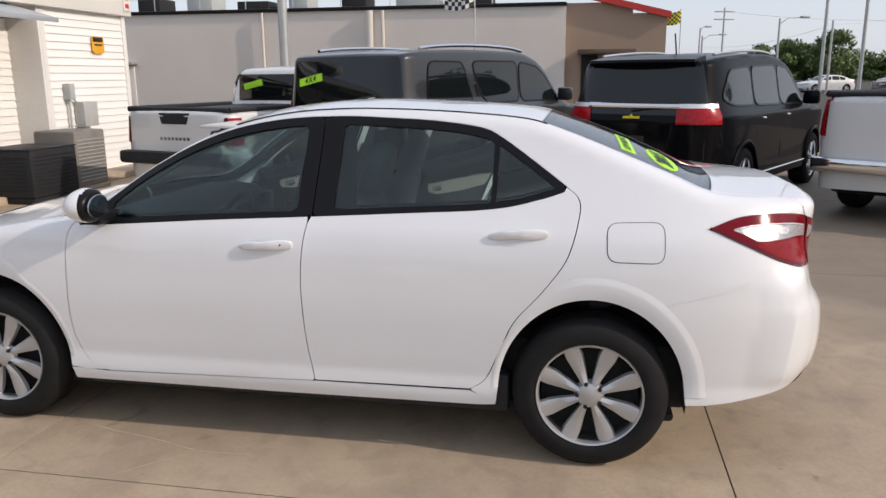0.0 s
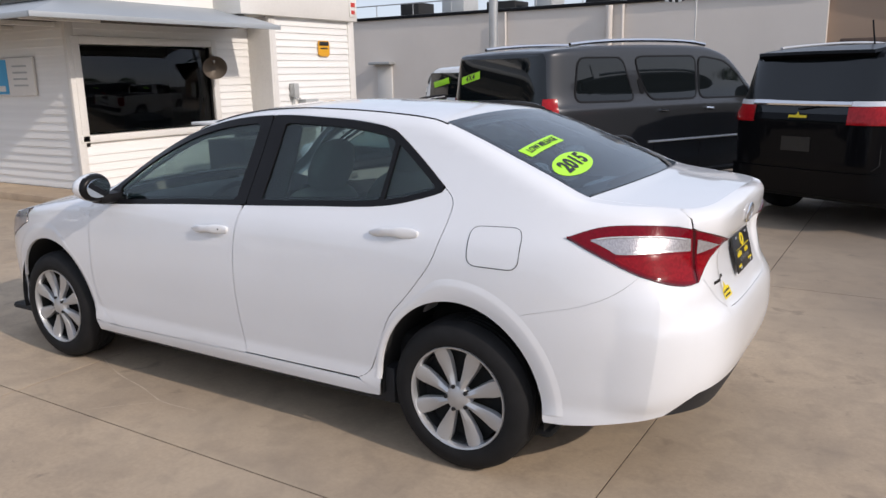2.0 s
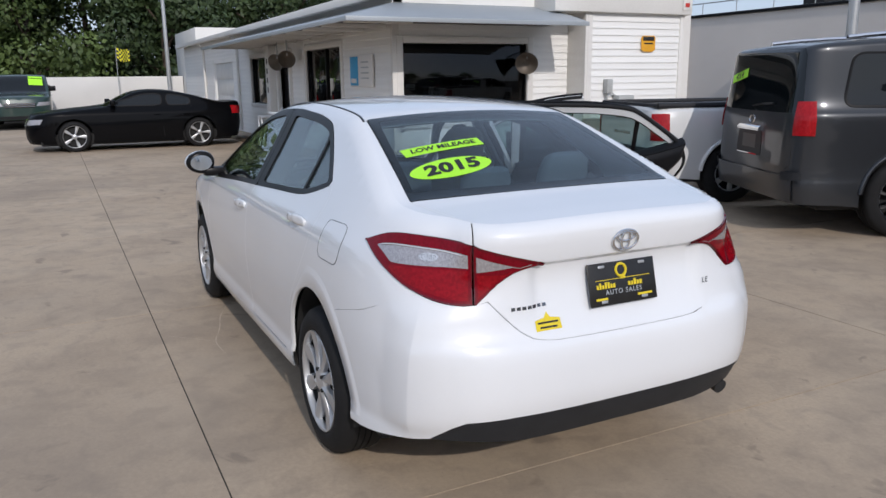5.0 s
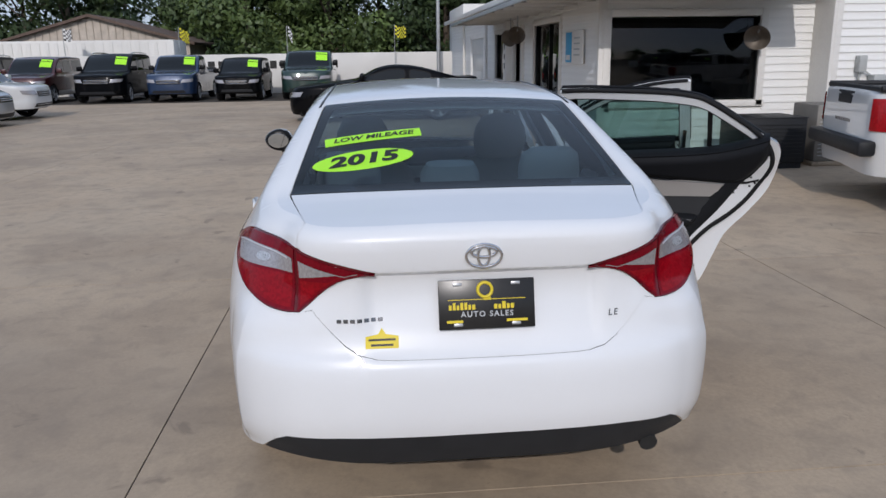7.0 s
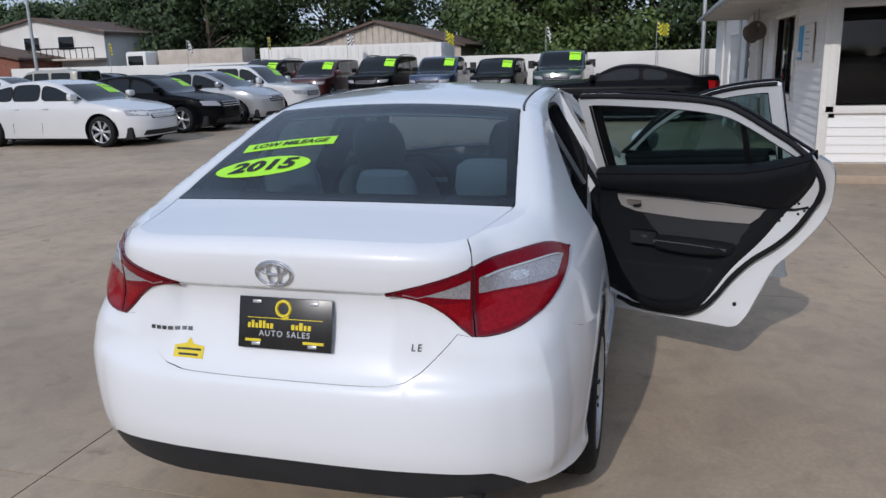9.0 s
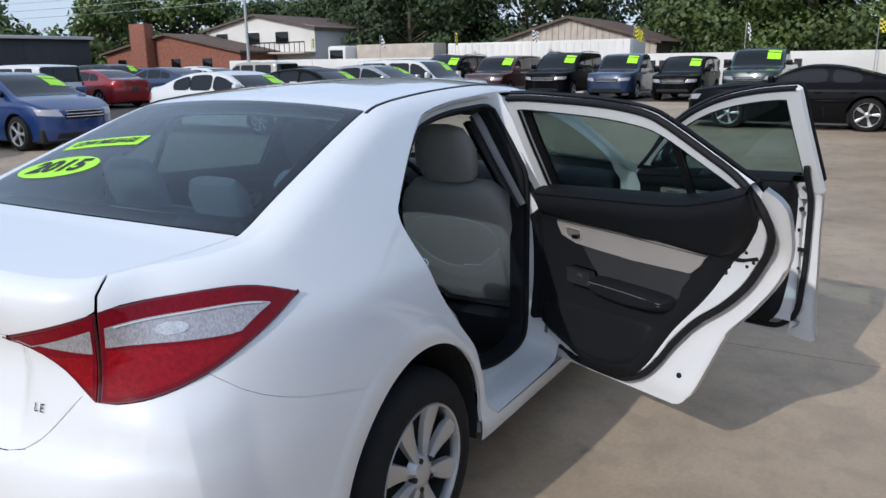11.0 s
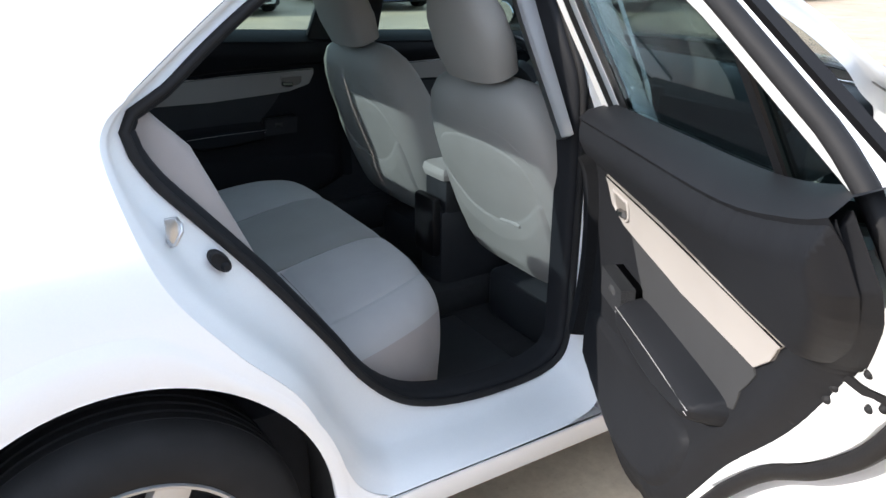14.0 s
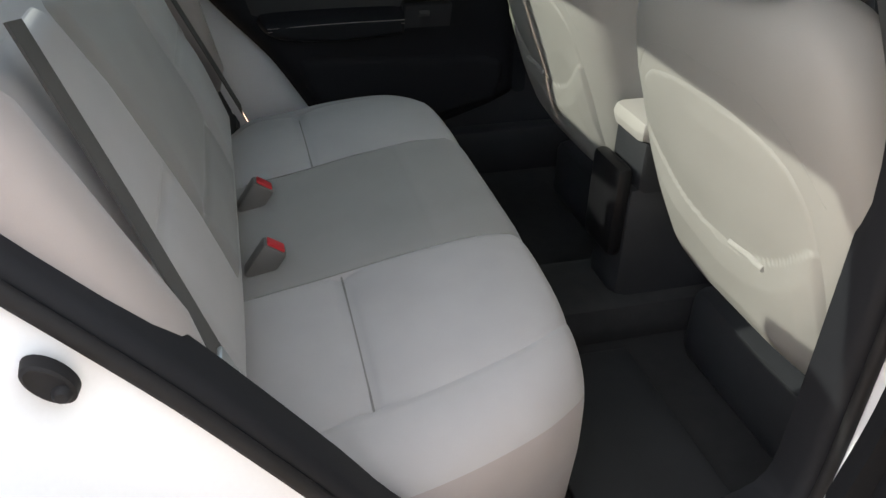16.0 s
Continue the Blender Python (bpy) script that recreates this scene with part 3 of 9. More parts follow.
BUMPER_SEAM = curve([(1.560, 0.678), (1.60, 0.697), (1.65, 0.713), (1.72, 0.731), (1.85, 0.763), (1.96, 0.806), (2.02, 0.842), (SEAM_END, 0.876)])
LID_EDGE = curve([(S_END - SEDAN.at_y(y), z) for y, z in ((0.0, 0.690), (0.20, 0.691), (0.33, 0.695), (0.385, 0.706), (0.43, 0.732), (0.49, 0.785), (0.545, 0.838))], 0.03)


def tail_low(s):
    q = sorted(TAIL_LOW)
    return float(np.interp(s, [w[0] for w in q], [w[1] for w in q]))


def tail_top(s):
    q = sorted(TAIL_TOP)
    return float(np.interp(s, [w[0] for w in q], [w[1] for w in q]))


def swung(x, y, x0, degrees):
    """A door swung out on its slightly leaning hinges."""
    lean = Matrix.Rotation(radians(-1.2), 4, "Y") @ Matrix.Rotation(radians(-3.2), 4, "X")
    return Matrix.Translation((x, y, 0.7)) @ Matrix.Rotation(radians(degrees), 4, "Z") @ lean @ Matrix.Translation((-x0, -0.83, -0.7))


OPEN_REAR, OPEN_FRONT = swung(0.218, 0.818, 0.215, 63.6), swung(-0.877, 0.818, -0.88, 63.6)

for hand in (-1, 1):
    wall, flip = SEDAN.wall(hand), hand > 0
    word = "driver" if hand < 0 else "passenger"
    # the side of the body: windscreen pillar, roof rail, rear pillar and rear quarter in one skin
    bm = bmesh.new()
    loop = SEDAN.lip_line(-1.02, S_SPLIT - 0.004, 150)
    loop += [(loop[-1][0], tail_top(loop[-1][0]) + 0.002)]
    loop += [(s, z + 0.002) for s, z in TAIL_TOP[::-1] if s < loop[-1][0] - 0.02]
    loop += [(1.782, 0.998)] + [(s, z - 0.002) for s, z in TAIL_LOW[::-1] if 1.79 < s < SEAM_END - 0.004]
    loop += [(s, z + 0.0007) for s, z in BUMPER_SEAM[::-1]]
    loop += arch(AXLE, 124, 2)
    loop += [(0.972, 0.272), (0.90, 0.292), (0.868, 0.312)]
    loop += [(s + 0.0022, z) for s, z in REAR_SEAM[::-1]]
    loop += [(s, z + 0.003) for s, z in DLO_TOP[::-1]]
    loop += [(-0.905, 0.968), (-1.0, 0.95)]
    patch(bm, loop, wall, 0.035, 0.012, rows=SEDAN.lip_rows(-1.0, S_SPLIT - 0.02, 0.03), flip=flip)
    # the strip between rear screen or boot lid and the wall
    xs = np.linspace(1.10, 1.79, 20)
    ss = np.concatenate([np.linspace(1.11, 1.9, 24), np.linspace(1.92, S_SPLIT - 0.004, 20)])
    p, _ = wall(ss, SEDAN.lip(ss))
    strip = [(float(q[0]), float(q[1])) for q in p]
    strip += [(1.80, hand * 0.612)]
    strip += [(float(x), hand * float(np.interp(x, [1.10, 1.80], [0.515, 0.615]))) for x in xs[::-1]]
    patch(bm, strip, SEDAN.roof, 0.035, 0.012, flip=hand < 0)
    part("body_side", bm, WHITE, car)
    # sill
    bm = bmesh.new()
    sill = [(-0.975, 0.292), (-0.965, 0.238), (0.0, 0.238), (0.90, 0.246), (0.968, 0.252), (0.972, 0.270), (0.90, 0.290), (0.86, 0.3085), (0.19, 0.3045), (-0.80, 0.2835), (-0.90, 0.289)]
    patch(bm, sill, wall, 0.05, 0.012, flip=flip)
    part("sill", bm, WHITE, car)
    # front wing
    bm = bmesh.new()
    wing = [(s - 0.0022, z) for s, z in FRONT_SEAM] + [(-0.90, 0.29), (-0.975, 0.30)]
    wing += [(-AXLE + 0.372 * math.cos(radians(a)), HUB_Z + 0.408 * math.sin(radians(a))) for a in np.linspace(5, 140, 26)]
    wing += [(-1.72, 0.60), (-1.80, 0.70), (-1.55, 0.80)] + SEDAN.lip_line(-1.55, -0.96, 30)
    patch(bm, wing, wall, 0.04, 0.012, rows=SEDAN.lip_rows(-1.55, -0.95, 0.035), flip=flip)
    part("front_wing", bm, WHITE, car)
    # the rolled lips of the wheel arches
    for x, a0, a1 in ((AXLE, 178, 2), (-AXLE, 176, 20)):
        bm = bmesh.new()
        lip = arch(x, a0, a1, 40)
        made = []
        # the flare narrows beside the door
        room = [min(1.0, max(0.36, (p - x + 0.26) / 0.2 if x > 0 else (x + 0.26 - p) / 0.2)) for p, _ in lip]
        for grow, out in ((0.085, 0.0003), (0.064, 0.0034), (0.058, 0.0039), (0.052, 0.0034), (0.004, 0.0008), (-0.001, -0.002), (-0.001, -0.014)):
            q = [(x + (p - x) * (1 + grow * w / 0.39), HUB_Z + (z - HUB_Z) * (1 + grow * w / 0.39)) for (p, z), w in zip(lip, room)]
            p, n = wall(np.array([w[0] for w in q]), np.array([w[1] for w in q]))
            made.append([bm.verts.new(Vector(w)) for w in p + n * (out * np.array(room) if out > 0 else np.full(len(lip), out))[:, None]])
        for r, q in zip(made, made[1:]):
            for k in range(len(lip) - 1):
                bm.faces.new((r[k], r[k + 1], q[k + 1], q[k]))
        bmesh.ops.recalc_face_normals(bm, faces=bm.faces)
        part("arch_lip", bm, WHITE, car, "", 60)
    # head lamp
    bm = bmesh.new()
    lamp = [(-1.56, 0.80), (-1.80, 0.70), (-2.1, 0.63), (-2.25, 0.64), (-2.2, 0.70)] + [(s, z - 0.012) for s, z in SEDAN.lip_line(-2.15, -1.58, 12)]
    patch(bm, lamp, wall, 0.04, 0.01, flip=flip, lift=0.004)
    part("head_lamp", bm, CLEARLENS, car, "clear head lamp")
    # tail lamp: outer and boot-lid piece, each with its clear band
    for inner in (False, True):
        a, b = (S_SPLIT + 0.004, S_INNER) if inner else (1.79, S_SPLIT - 0.004)
        top = [q for q in TAIL_TOP if a <= q[0] <= b]
        low = [q for q in TAIL_LOW if a <= q[0] <= b]
        top = ([(a, tail_top(a))] if inner else []) + top + ([] if inner else [(b, tail_top(b))])
        low = ([] if inner else [(b, tail_low(b))]) + low + ([(a, tail_low(a))] if inner else [])
        lamp = part("tail_lamp", patch(bmesh.new(), top + low, wall, 0.03, 0.03, lift=0.006), DARKRED, car, "red tail lamp with a clear band")
        red = shrunk(top + low, 0.0045, 0.02)
        part("red_lens", patch(bmesh.new(), red, wall, 0.02, 0.003, lift=0.0085), REDLENS, lamp, "red lens")
        def under(s, f):
            return max(tail_low(s) + 0.012, tail_top(s) - f)
        flat = 0.949
        if inner:
            ss = np.linspace(a + 0.012, a + (b - a) * 0.80, 16)
            k = (ss - ss[0]) / (ss[-1] - ss[0])
            hi = [(float(q), under(float(q), 0.030)) for q in ss]
            lo = [(float(q), min(h - 0.002, max(tail_low(float(q)) + 0.014, flat - 0.012 + 0.026 * float(w)))) for q, (_, h), w in zip(ss, hi, k)]
        else:
            ss = np.linspace(a + (b - a) * 0.17, b - 0.014, 20)
            k = (ss - ss[0]) / (ss[-1] - ss[0])
            hi = [(float(q), under(float(q), 0.036)) for q in ss]
            lo = [(float(q), max(flat, h - 0.004 - 0.25 * float(w))) for q, (_, h), w in zip(ss, hi, k)]
        part("clear_band", patch(bmesh.new(), lo + hi[::-1], wall, 0.02, 0.004, lift=0.010), CLEARLENS, lamp, "clear reversing lens")
        if not inner:
            mid = 0.42 * ss[0] + 0.58 * ss[-1]
            zc = 0.5 * (float(np.interp(mid, [q[0] for q in lo], [q[1] for q in lo])) + float(np.interp(mid, [q[0] for q in hi], [q[1] for q in hi])))
            bowl = [(float(mid) + 0.045 * math.cos(q), zc + 0.013 * math.sin(q)) for q in np.linspace(0, 2 * math.pi, 24, endpoint=False)]
            part("reflector_bowl", patch(bmesh.new(), bowl, wall, 0.008, 0.003, lift=0.0118), BOWL, lamp, "bright reflector bowl")
            part("lens_strip", line_on(bmesh.new(), [(q, z - 0.004) for q, z in hi[1:-1]], wall, 0.0022, 0.0125), BRIGHTLINE, lamp, "thin silver strip")
        # the brighter red field below the clear band
        if inner:
            ss = np.linspace(a + 0.014, a + (b - a) * 0.62, 12)
        else:
            ss = np.linspace(a + (b - a) * 0.34, b - 0.016, 16)
        lo2 = [(float(q), tail_low(float(q)) + 0.013) for q in ss]
        hi2 = [(float(q), max(z + 0.003, min(flat - (0.020 if inner else 0.008), tail_top(float(q)) - 0.05))) for q, (_, z) in zip(ss, lo2)]
        part("reflector", patch(bmesh.new(), lo2 + hi2[::-1], wall, 0.02, 0.003, lift=0.0095), REFLEX, lamp, "bright red reflector field")
    # wheel well
    for x in (-AXLE, AXLE):
        bm = bmesh.new()
        lathe(bm, [(0.40, 0.0), (0.40, -hand * 0.34), (0.05, -hand * 0.36)], 40, Matrix.Translation((x, hand * 0.84, HUB_Z + 0.005)) @ Matrix.Diagonal((0.945, 1, 1.03, 1)))
        bmesh.ops.delete(bm, geom=[f for f in bm.faces if len(f.verts) > 4 and abs(f.calc_center_median().y) > 0.8], context="FACES")
        bmesh.ops.delete(bm, geom=[f for f in bm.faces if f.calc_center_median().z < 0.24], context="FACES")
        part("wheel_arch_liner", bm, WELL, car)
    # doors
    for front in (True, False):
        m = None if hand < 0 else (OPEN_FRONT if front else OPEN_REAR)
        if front:
            low = [(s + 0.0022, z) for s, z in FRONT_SEAM] + [(-0.78, 0.289), (0.18, 0.308)] + [(s - 0.0022, z) for s, z in B_SEAM[::-1] if z < 1.015]
            low += [(x, z - 0.012) for x, z in band(0.165, -0.88, dlo_low)]
            whole = (window_loop(-0.86, 0.183, -0.05, 0.0), window_loop(-0.735, 0.115, -0.046, 0.05))
            loops = [(window_loop(-0.86, 0.183, -0.012, -0.0), window_loop(-0.735, 0.115, 0.012, 0.034))]
        else:
            low = [(s + 0.0022, z) for s, z in B_SEAM if z < 1.015] + [(0.20, 0.312), (0.862, 0.318)] + [(s - 0.0022, z) for s, z in REAR_SEAM[::-1]]
            low += [(x, z - 0.012) for x, z in band(1.225, 0.182, dlo_low)]
            whole = (window_loop(0.188, 1.225, -0.05, 0.0), window_loop(0.238, 1.185, -0.046, 0.05))
            loops = [(window_loop(0.188, 0.943, -0.012, 0.0), window_loop(0.275, 0.932, 0.012, 0.034)), (window_loop(0.943, 1.225, -0.012, 0.0), window_loop(0.954, 1.185, 0.012, 0.034))]
        door = part("front_door" if front else "rear_door", patch(bmesh.new(), low, wall, 0.035, 0.012 if hand < 0 else 0.035, flip=flip, m=m), WHITE, car,
                    ("closed white " if hand < 0 else "open white ") + ("front" if front else "rear") + " door")
        for k, (outer, pane) in enumerate(loops):
            part("window_trim", ring(bmesh.new(), polar(outer, 120), polar(pane, 120), wall, 0.012, 0.001, m), TRIM, door, "black window surround")
            part("window_glass", patch(bmesh.new(), pane, wall, 0.06, 0.003, lift=-0.006, flip=flip, m=m), GLASS_SIDE, door, "tinted window glass")
        if hand > 0:
            part("window_sash", ring(bmesh.new(), polar(shrunk(whole[0], 0.004), 160), polar(whole[1], 160), wall, 0.024, -0.016, m), JAMB, door, "white inner window frame")
            part("glass_run", ring(bmesh.new(), polar(shrunk(whole[1], -0.004), 160), polar(shrunk(whole[1], 0.006), 160), wall, 0.010, -0.028, m), RUBBER, door, "thin black glass channel")
            xs = np.linspace(0.205, 1.215, 60) if not front else np.linspace(-0.83, 0.165, 60)
            if front:
                part("frame_seal", line_on(bmesh.new(), [(float(x), dlo_top(float(x)) - 0.006) for x in xs], wall, 0.0115, -0.034, m, 8), RUBBER, door, "black rubber seal", 80)
            if not front:
                part("divider", patch(bmesh.new(), [(0.930, 1.05), (0.955, 1.052), (0.957, 1.32), (0.935, 1.33)], wall, 0.03, 0.010, lift=-0.008, m=m), TRIM, door, "black window divider")
        # handle with its cup
        hx, hz = ((-0.01, 0.888) if front else (1.045, 0.957))
        bm = bmesh.new()
        along = np.linspace(0, 1, 21)
        p, n = wall(hx - 0.112 + 0.234 * along, hz - 0.004 + 0.012 * along)
        stand = np.interp(along, (0, 0.08, 0.30, 0.60, 0.75, 1), (0.002, 0.008, 0.019, 0.019, 0.012, 0.003))
        tall = np.interp(along, (0, 0.05, 0.20, 0.45, 0.72, 0.92, 1), (0.006, 0.012, 0.0185, 0.0165, 0.023, 0.021, 0.012))
        rings = []
        for i in range(21):
            q = Vector(p[i] + n[i] * stand[i])
            rings.append([bm.verts.new((m or Matrix()) @ (q + Vector(n[i]) * 0.010 * math.cos(c) + Vector((0, 0, 1)) * float(tall[i]) * math.copysign(abs(math.sin(c)) ** 0.7, math.sin(c)))) for c in np.linspace(0, 2 * math.pi, 14, endpoint=False)])
        for a, b in zip(rings, rings[1:]):
            for k in range(14):
                bm.faces.new((a[k], a[(k + 1) % 14], b[(k + 1) % 14], b[k]))
        bm.faces.new(rings[0]), bm.faces.new(rings[-1])
        bmesh.ops.recalc_face_normals(bm, faces=bm.faces)
        grip = part("door_handle", bm, WHITE, door, "white pull handle", 70)
        if front and hand < 0:
            bm = bmesh.new()
            bmesh.ops.create_uvsphere(bm, u_segments=10, v_segments=6, radius=0.0045)
            bmesh.ops.translate(bm, vec=Vector(p[16] + n[16] * (stand[16] + 0.008)), verts=bm.verts)
            part("key_hole", bm, INK, grip, "dark key hole")
        cup = [(hx - 0.03 + 0.058 * math.cos(a), hz - 0.004 + 0.032 * math.sin(a)) for a in np.linspace(0, 2 * math.pi, 20, endpoint=False)]
        part("handle_cup", patch(bmesh.new(), cup, wall, 0.02, 0.003, flip=flip, lift=0.0015, m=m), JAMB, door)
        if front:
            # mirror
            bm = bmesh.new()
            g = bmesh.ops.create_uvsphere(bm, u_segments=28, v_segments=16, radius=1)["verts"]
            for v in g:
                x = v.co.x * 0.085
                if v.co.x > 0.45:
                    x = 0.038 + (v.co.x - 0.45) * 0.02
                v.co = Vector((-0.765 + x, hand * (0.935 + v.co.y * (0.093 - 0.012 * v.co.x)), 1.055 + v.co.z * (0.073 + 0.008 * v.co.y * hand)))
            if m:
                bmesh.ops.transform(bm, matrix=m, verts=bm.verts)
            back_half = bm.copy()
            cut = (m @ Vector((-0.765, hand * 0.935, 1.055)), m.to_3x3() @ Vector((1, 0, 0))) if m else (Vector((-0.765, hand * 0.935, 1.055)), Vector((1, 0, 0)))
            bmesh.ops.delete(bm, geom=[f for f in bm.faces if (f.calc_center_median() - cut[0]).dot(cut[1]) > 0.014], context="FACES")
            bmesh.ops.delete(back_half, geom=[f for f in back_half.faces if (f.calc_center_median() - cut[0]).dot(cut[1]) <= 0.014], context="FACES")
            mir = part("door_mirror", bm, WHITE, door, "white door mirror with black back", 60)
            part("mirror_bezel", back_half, TRIM, mir, "black mirror housing", 60)
            bm = bmesh.new()
            lathe(bm, [(0.0, 0.004), (0.97, 0.004), (0.99, 0.0), (0.97, -0.004)], 32, Matrix.Translation((-0.711, hand * 0.935, 1.055)) @ Matrix.Rotation(radians(6), 4, "Y") @ Matrix.Rotation(radians(-90), 4, "Z") @ Matrix.Diagonal((0.068, 1, 0.050, 1)))
            if m:
                bmesh.ops.transform(bm, matrix=m, verts=bm.verts)
            part("mirror_glass", bm, MIRROR, mir, "mirror glass")
            bm = boxed(-0.82, -0.72, min(hand * 0.92, hand * 0.76), max(hand * 0.92, hand * 0.76), 0.965, 1.02, 0.018)
            if m:
                bmesh.ops.transform(bm, matrix=m, verts=bm.verts)
            bmesh.ops.recalc_face_normals(bm, faces=bm.faces)
            part("mirror_base", bm, TRIM, mir, "black mirror foot")

# roof, screens, bonnet, boot lid
def across(x, f, n=15, rev=False):
    ys = np.linspace(-1, 1, n) if not rev else np.linspace(1, -1, n)
    return [(x + f(float(y)), float(y)) for y in ys]


def slab(x0, bow0, x1, bow1, inset=0.0, n=17):
    """A panel over the whole width between two bowed lines."""
    a = [(x0 + bow0 * (1 - w * w), w) for w in np.linspace(-1, 1, n)]
    b = [(x1 + bow1 * (1 - w * w), w) for w in np.linspace(1, -1, n)]
    mid = lambda xa, xb, sgn: [(float(x), sgn * (SEDAN.edge_y(x) - inset)) for x in np.linspace(xa, xb, 14)[1:-1]]
    front = [(x, w * (SEDAN.edge_y(x0) - inset)) for x, w in a]
    back = [(x, w * (SEDAN.edge_y(x1) - inset)) for x, w in b]
    return front + mid(x0, x1, 1) + back + mid(x1, x0, -1)


part("roof", patch(bmesh.new(), slab(-0.36, -0.10, 1.115, 0.015, 0.006), SEDAN.roof, 0.05, 0.012), WHITE, car)
for hand in (-1, 1):
    bm = bmesh.new()
    xs = np.linspace(-0.34, 1.14, 40)
    p, n = SEDAN.roof(xs, np.array([hand * SEDAN.edge_y(x) for x in xs]))
    tube(bm, [Vector(q) for q in p - n * 0.001], 0.0055, 6)
    part("roof_moulding", bm, TRIM, car, "black roof moulding")
screen = slab(-1.02, -0.10, -0.37, -0.10, 0.012)
part("windscreen", patch(bmesh.new(), screen, SEDAN.roof, 0.07, 0.005), GLASS_FRONT, car, "clear windscreen")


def rear_loop(inset, dx0, dx1):
    ys = np.linspace(-1, 1, 17)
    y0, y1 = 0.508 - inset, 0.608 - inset
    a = [(1.122 + dx0 + 0.012 * (1 - w * w), w * y0) for w in ys]
    b = [(1.79 + dx1 + 0.055 * (1 - w * w), w * y1) for w in ys[::-1]]
    return a + b


part("rear_screen", patch(bmesh.new(), rear_loop(0.0, 0.0, 0.0), SEDAN.roof, 0.06, 0.004, lift=0.001), GLASS_REAR, car, "tinted rear screen with a black border")
part("screen_border", ring(bmesh.new(), polar(rear_loop(-0.004, -0.006, 0.008), 160), polar(rear_loop(0.034, 0.035, -0.055), 160), SEDAN.roof, 0.003, -0.003), TRIM, car, "black printed border")
bonnet = [(-1.03 - 0.10 * (1 - w * w), w * (SEDAN.edge_y(-1.03) - 0.02)) for w in np.linspace(-1, 1, 17)]
bonnet += [(float(x), SEDAN.edge_y(x) - 0.02) for x in np.linspace(-1.1, -1.75, 14)] + [(-2.0, 0.55), (-2.12, 0.3), (-2.15, 0), (-2.12, -0.3), (-2.0, -0.55)]
bonnet += [(float(x), -SEDAN.edge_y(x) + 0.02) for x in np.linspace(-1.75, -1.1, 14)]
part("bonnet", patch(bmesh.new(), bonnet, SEDAN.roof, 0.06, 0.012, flip=True), WHITE, car)
part("cowl", patch(bmesh.new(), slab(-1.06, -0.12, -1.0, -0.08, 0.03), SEDAN.roof, 0.05, 0.004, lift=-0.014), PLASTIC, car, "black cowl below the windscreen")

# boot lid: deck and rear face
bm = bmesh.new()
WR = SEDAN.rear_wall()
U_SPLIT, U_IN = S_END - S_SPLIT, S_END - S_INNER
us = np.linspace(-(U_SPLIT - 0.004), U_SPLIT - 0.004, 41)
p, _ = WR(us, SEDAN.lip(S_END - np.abs(us)))
back = [(float(q[0]), float(q[1])) for q in p[::-1]]
ys = np.linspace(-0.606, 0.606, 25)
deck = [(1.80 + 0.055 * (1 - (y / 0.608) ** 2), float(y)) for y in ys] + back
patch(bm, deck, SEDAN.roof, 0.04, 0.012)
edge = [(u - 0.0006, z + 0.0011) for u, z in LID_EDGE if u > 0.01] + [(U_SPLIT - 0.014, 0.830)]
edge += [(S_END - s, z - 0.002) for s, z in TAIL_LOW[::-1] if S_SPLIT + 0.03 < s < S_INNER - 0.01]
edge += [(U_IN - 0.008, 0.955)] + [(S_END - s, z + 0.002) for s, z in TAIL_TOP[::-1] if S_SPLIT + 0.012 < s < S_INNER - 0.005]
edge += [(U_SPLIT - 0.004, 1.03)]
face = [(float(u), float(SEDAN.lip(S_END - abs(u)))) for u in us] + edge[::-1] + [(-u, z) for u, z in edge]
ru, rv = SEDAN.lip_rows(S_SPLIT + 0.012, S_END, 0.03)
gu, gv = np.meshgrid(np.arange(-0.40, 0.401, 0.02), (0.961, 0.957, 0.953, 0.949, 0.945, 0.940, 0.932))
patch(bm, face, WR, 0.03, 0.012, rows=(np.concatenate([S_END - ru, ru - S_END, gu.ravel()]), np.concatenate([rv, rv, gv.ravel()])), flip=True)
lid = part("boot_lid", bm, WHITE, car)

# rear bumper and its black lower part
S_DIFF = SEDAN.at_y(0.625)
edge = [(u + 0.0006, z - 0.0011) for u, z in LID_EDGE if u > 0.01] + [(S_END - s, tail_low(s) - 0.002) for s in np.linspace(S_SPLIT + 0.008, SEAM_END + 0.012, 12)]
edge += [(S_END - s, z - 0.0007) for s, z in BUMPER_SEAM[::-1]]
edge += [(S_END - (AXLE + 0.372 * math.cos(radians(a))), HUB_Z + 0.408 * math.sin(radians(a))) for a in np.linspace(57, 0, 14)]
edge += [(S_END - 1.726, 0.298), (S_END - 1.80, 0.300), (S_END - SEDAN.at_x(1.9), 0.312), (S_END - S_DIFF + 0.14, 0.360), (S_END - S_DIFF + 0.05, 0.415), (S_END - S_DIFF, 0.437), (S_END - SEDAN.at_y(0.45), 0.444), (S_END - SEDAN.at_y(0.15), 0.440)]
fold_z = np.arange(0.32, 0.86, 0.02)
bumper = part("rear_bumper", patch(bmesh.new(), [(-u, z) for u, z in edge[::-1]] + edge, WR, 0.035, 0.012, flip=True, rows=(np.concatenate([sg * (S_END - SEDAN.crease[0] - 0.10 * (fold_z - 0.6) + d) for sg in (-1, 1) for d in (-0.012, -0.003, 0.003, 0.012)]), np.tile(fold_z, 8))), WHITE, car)
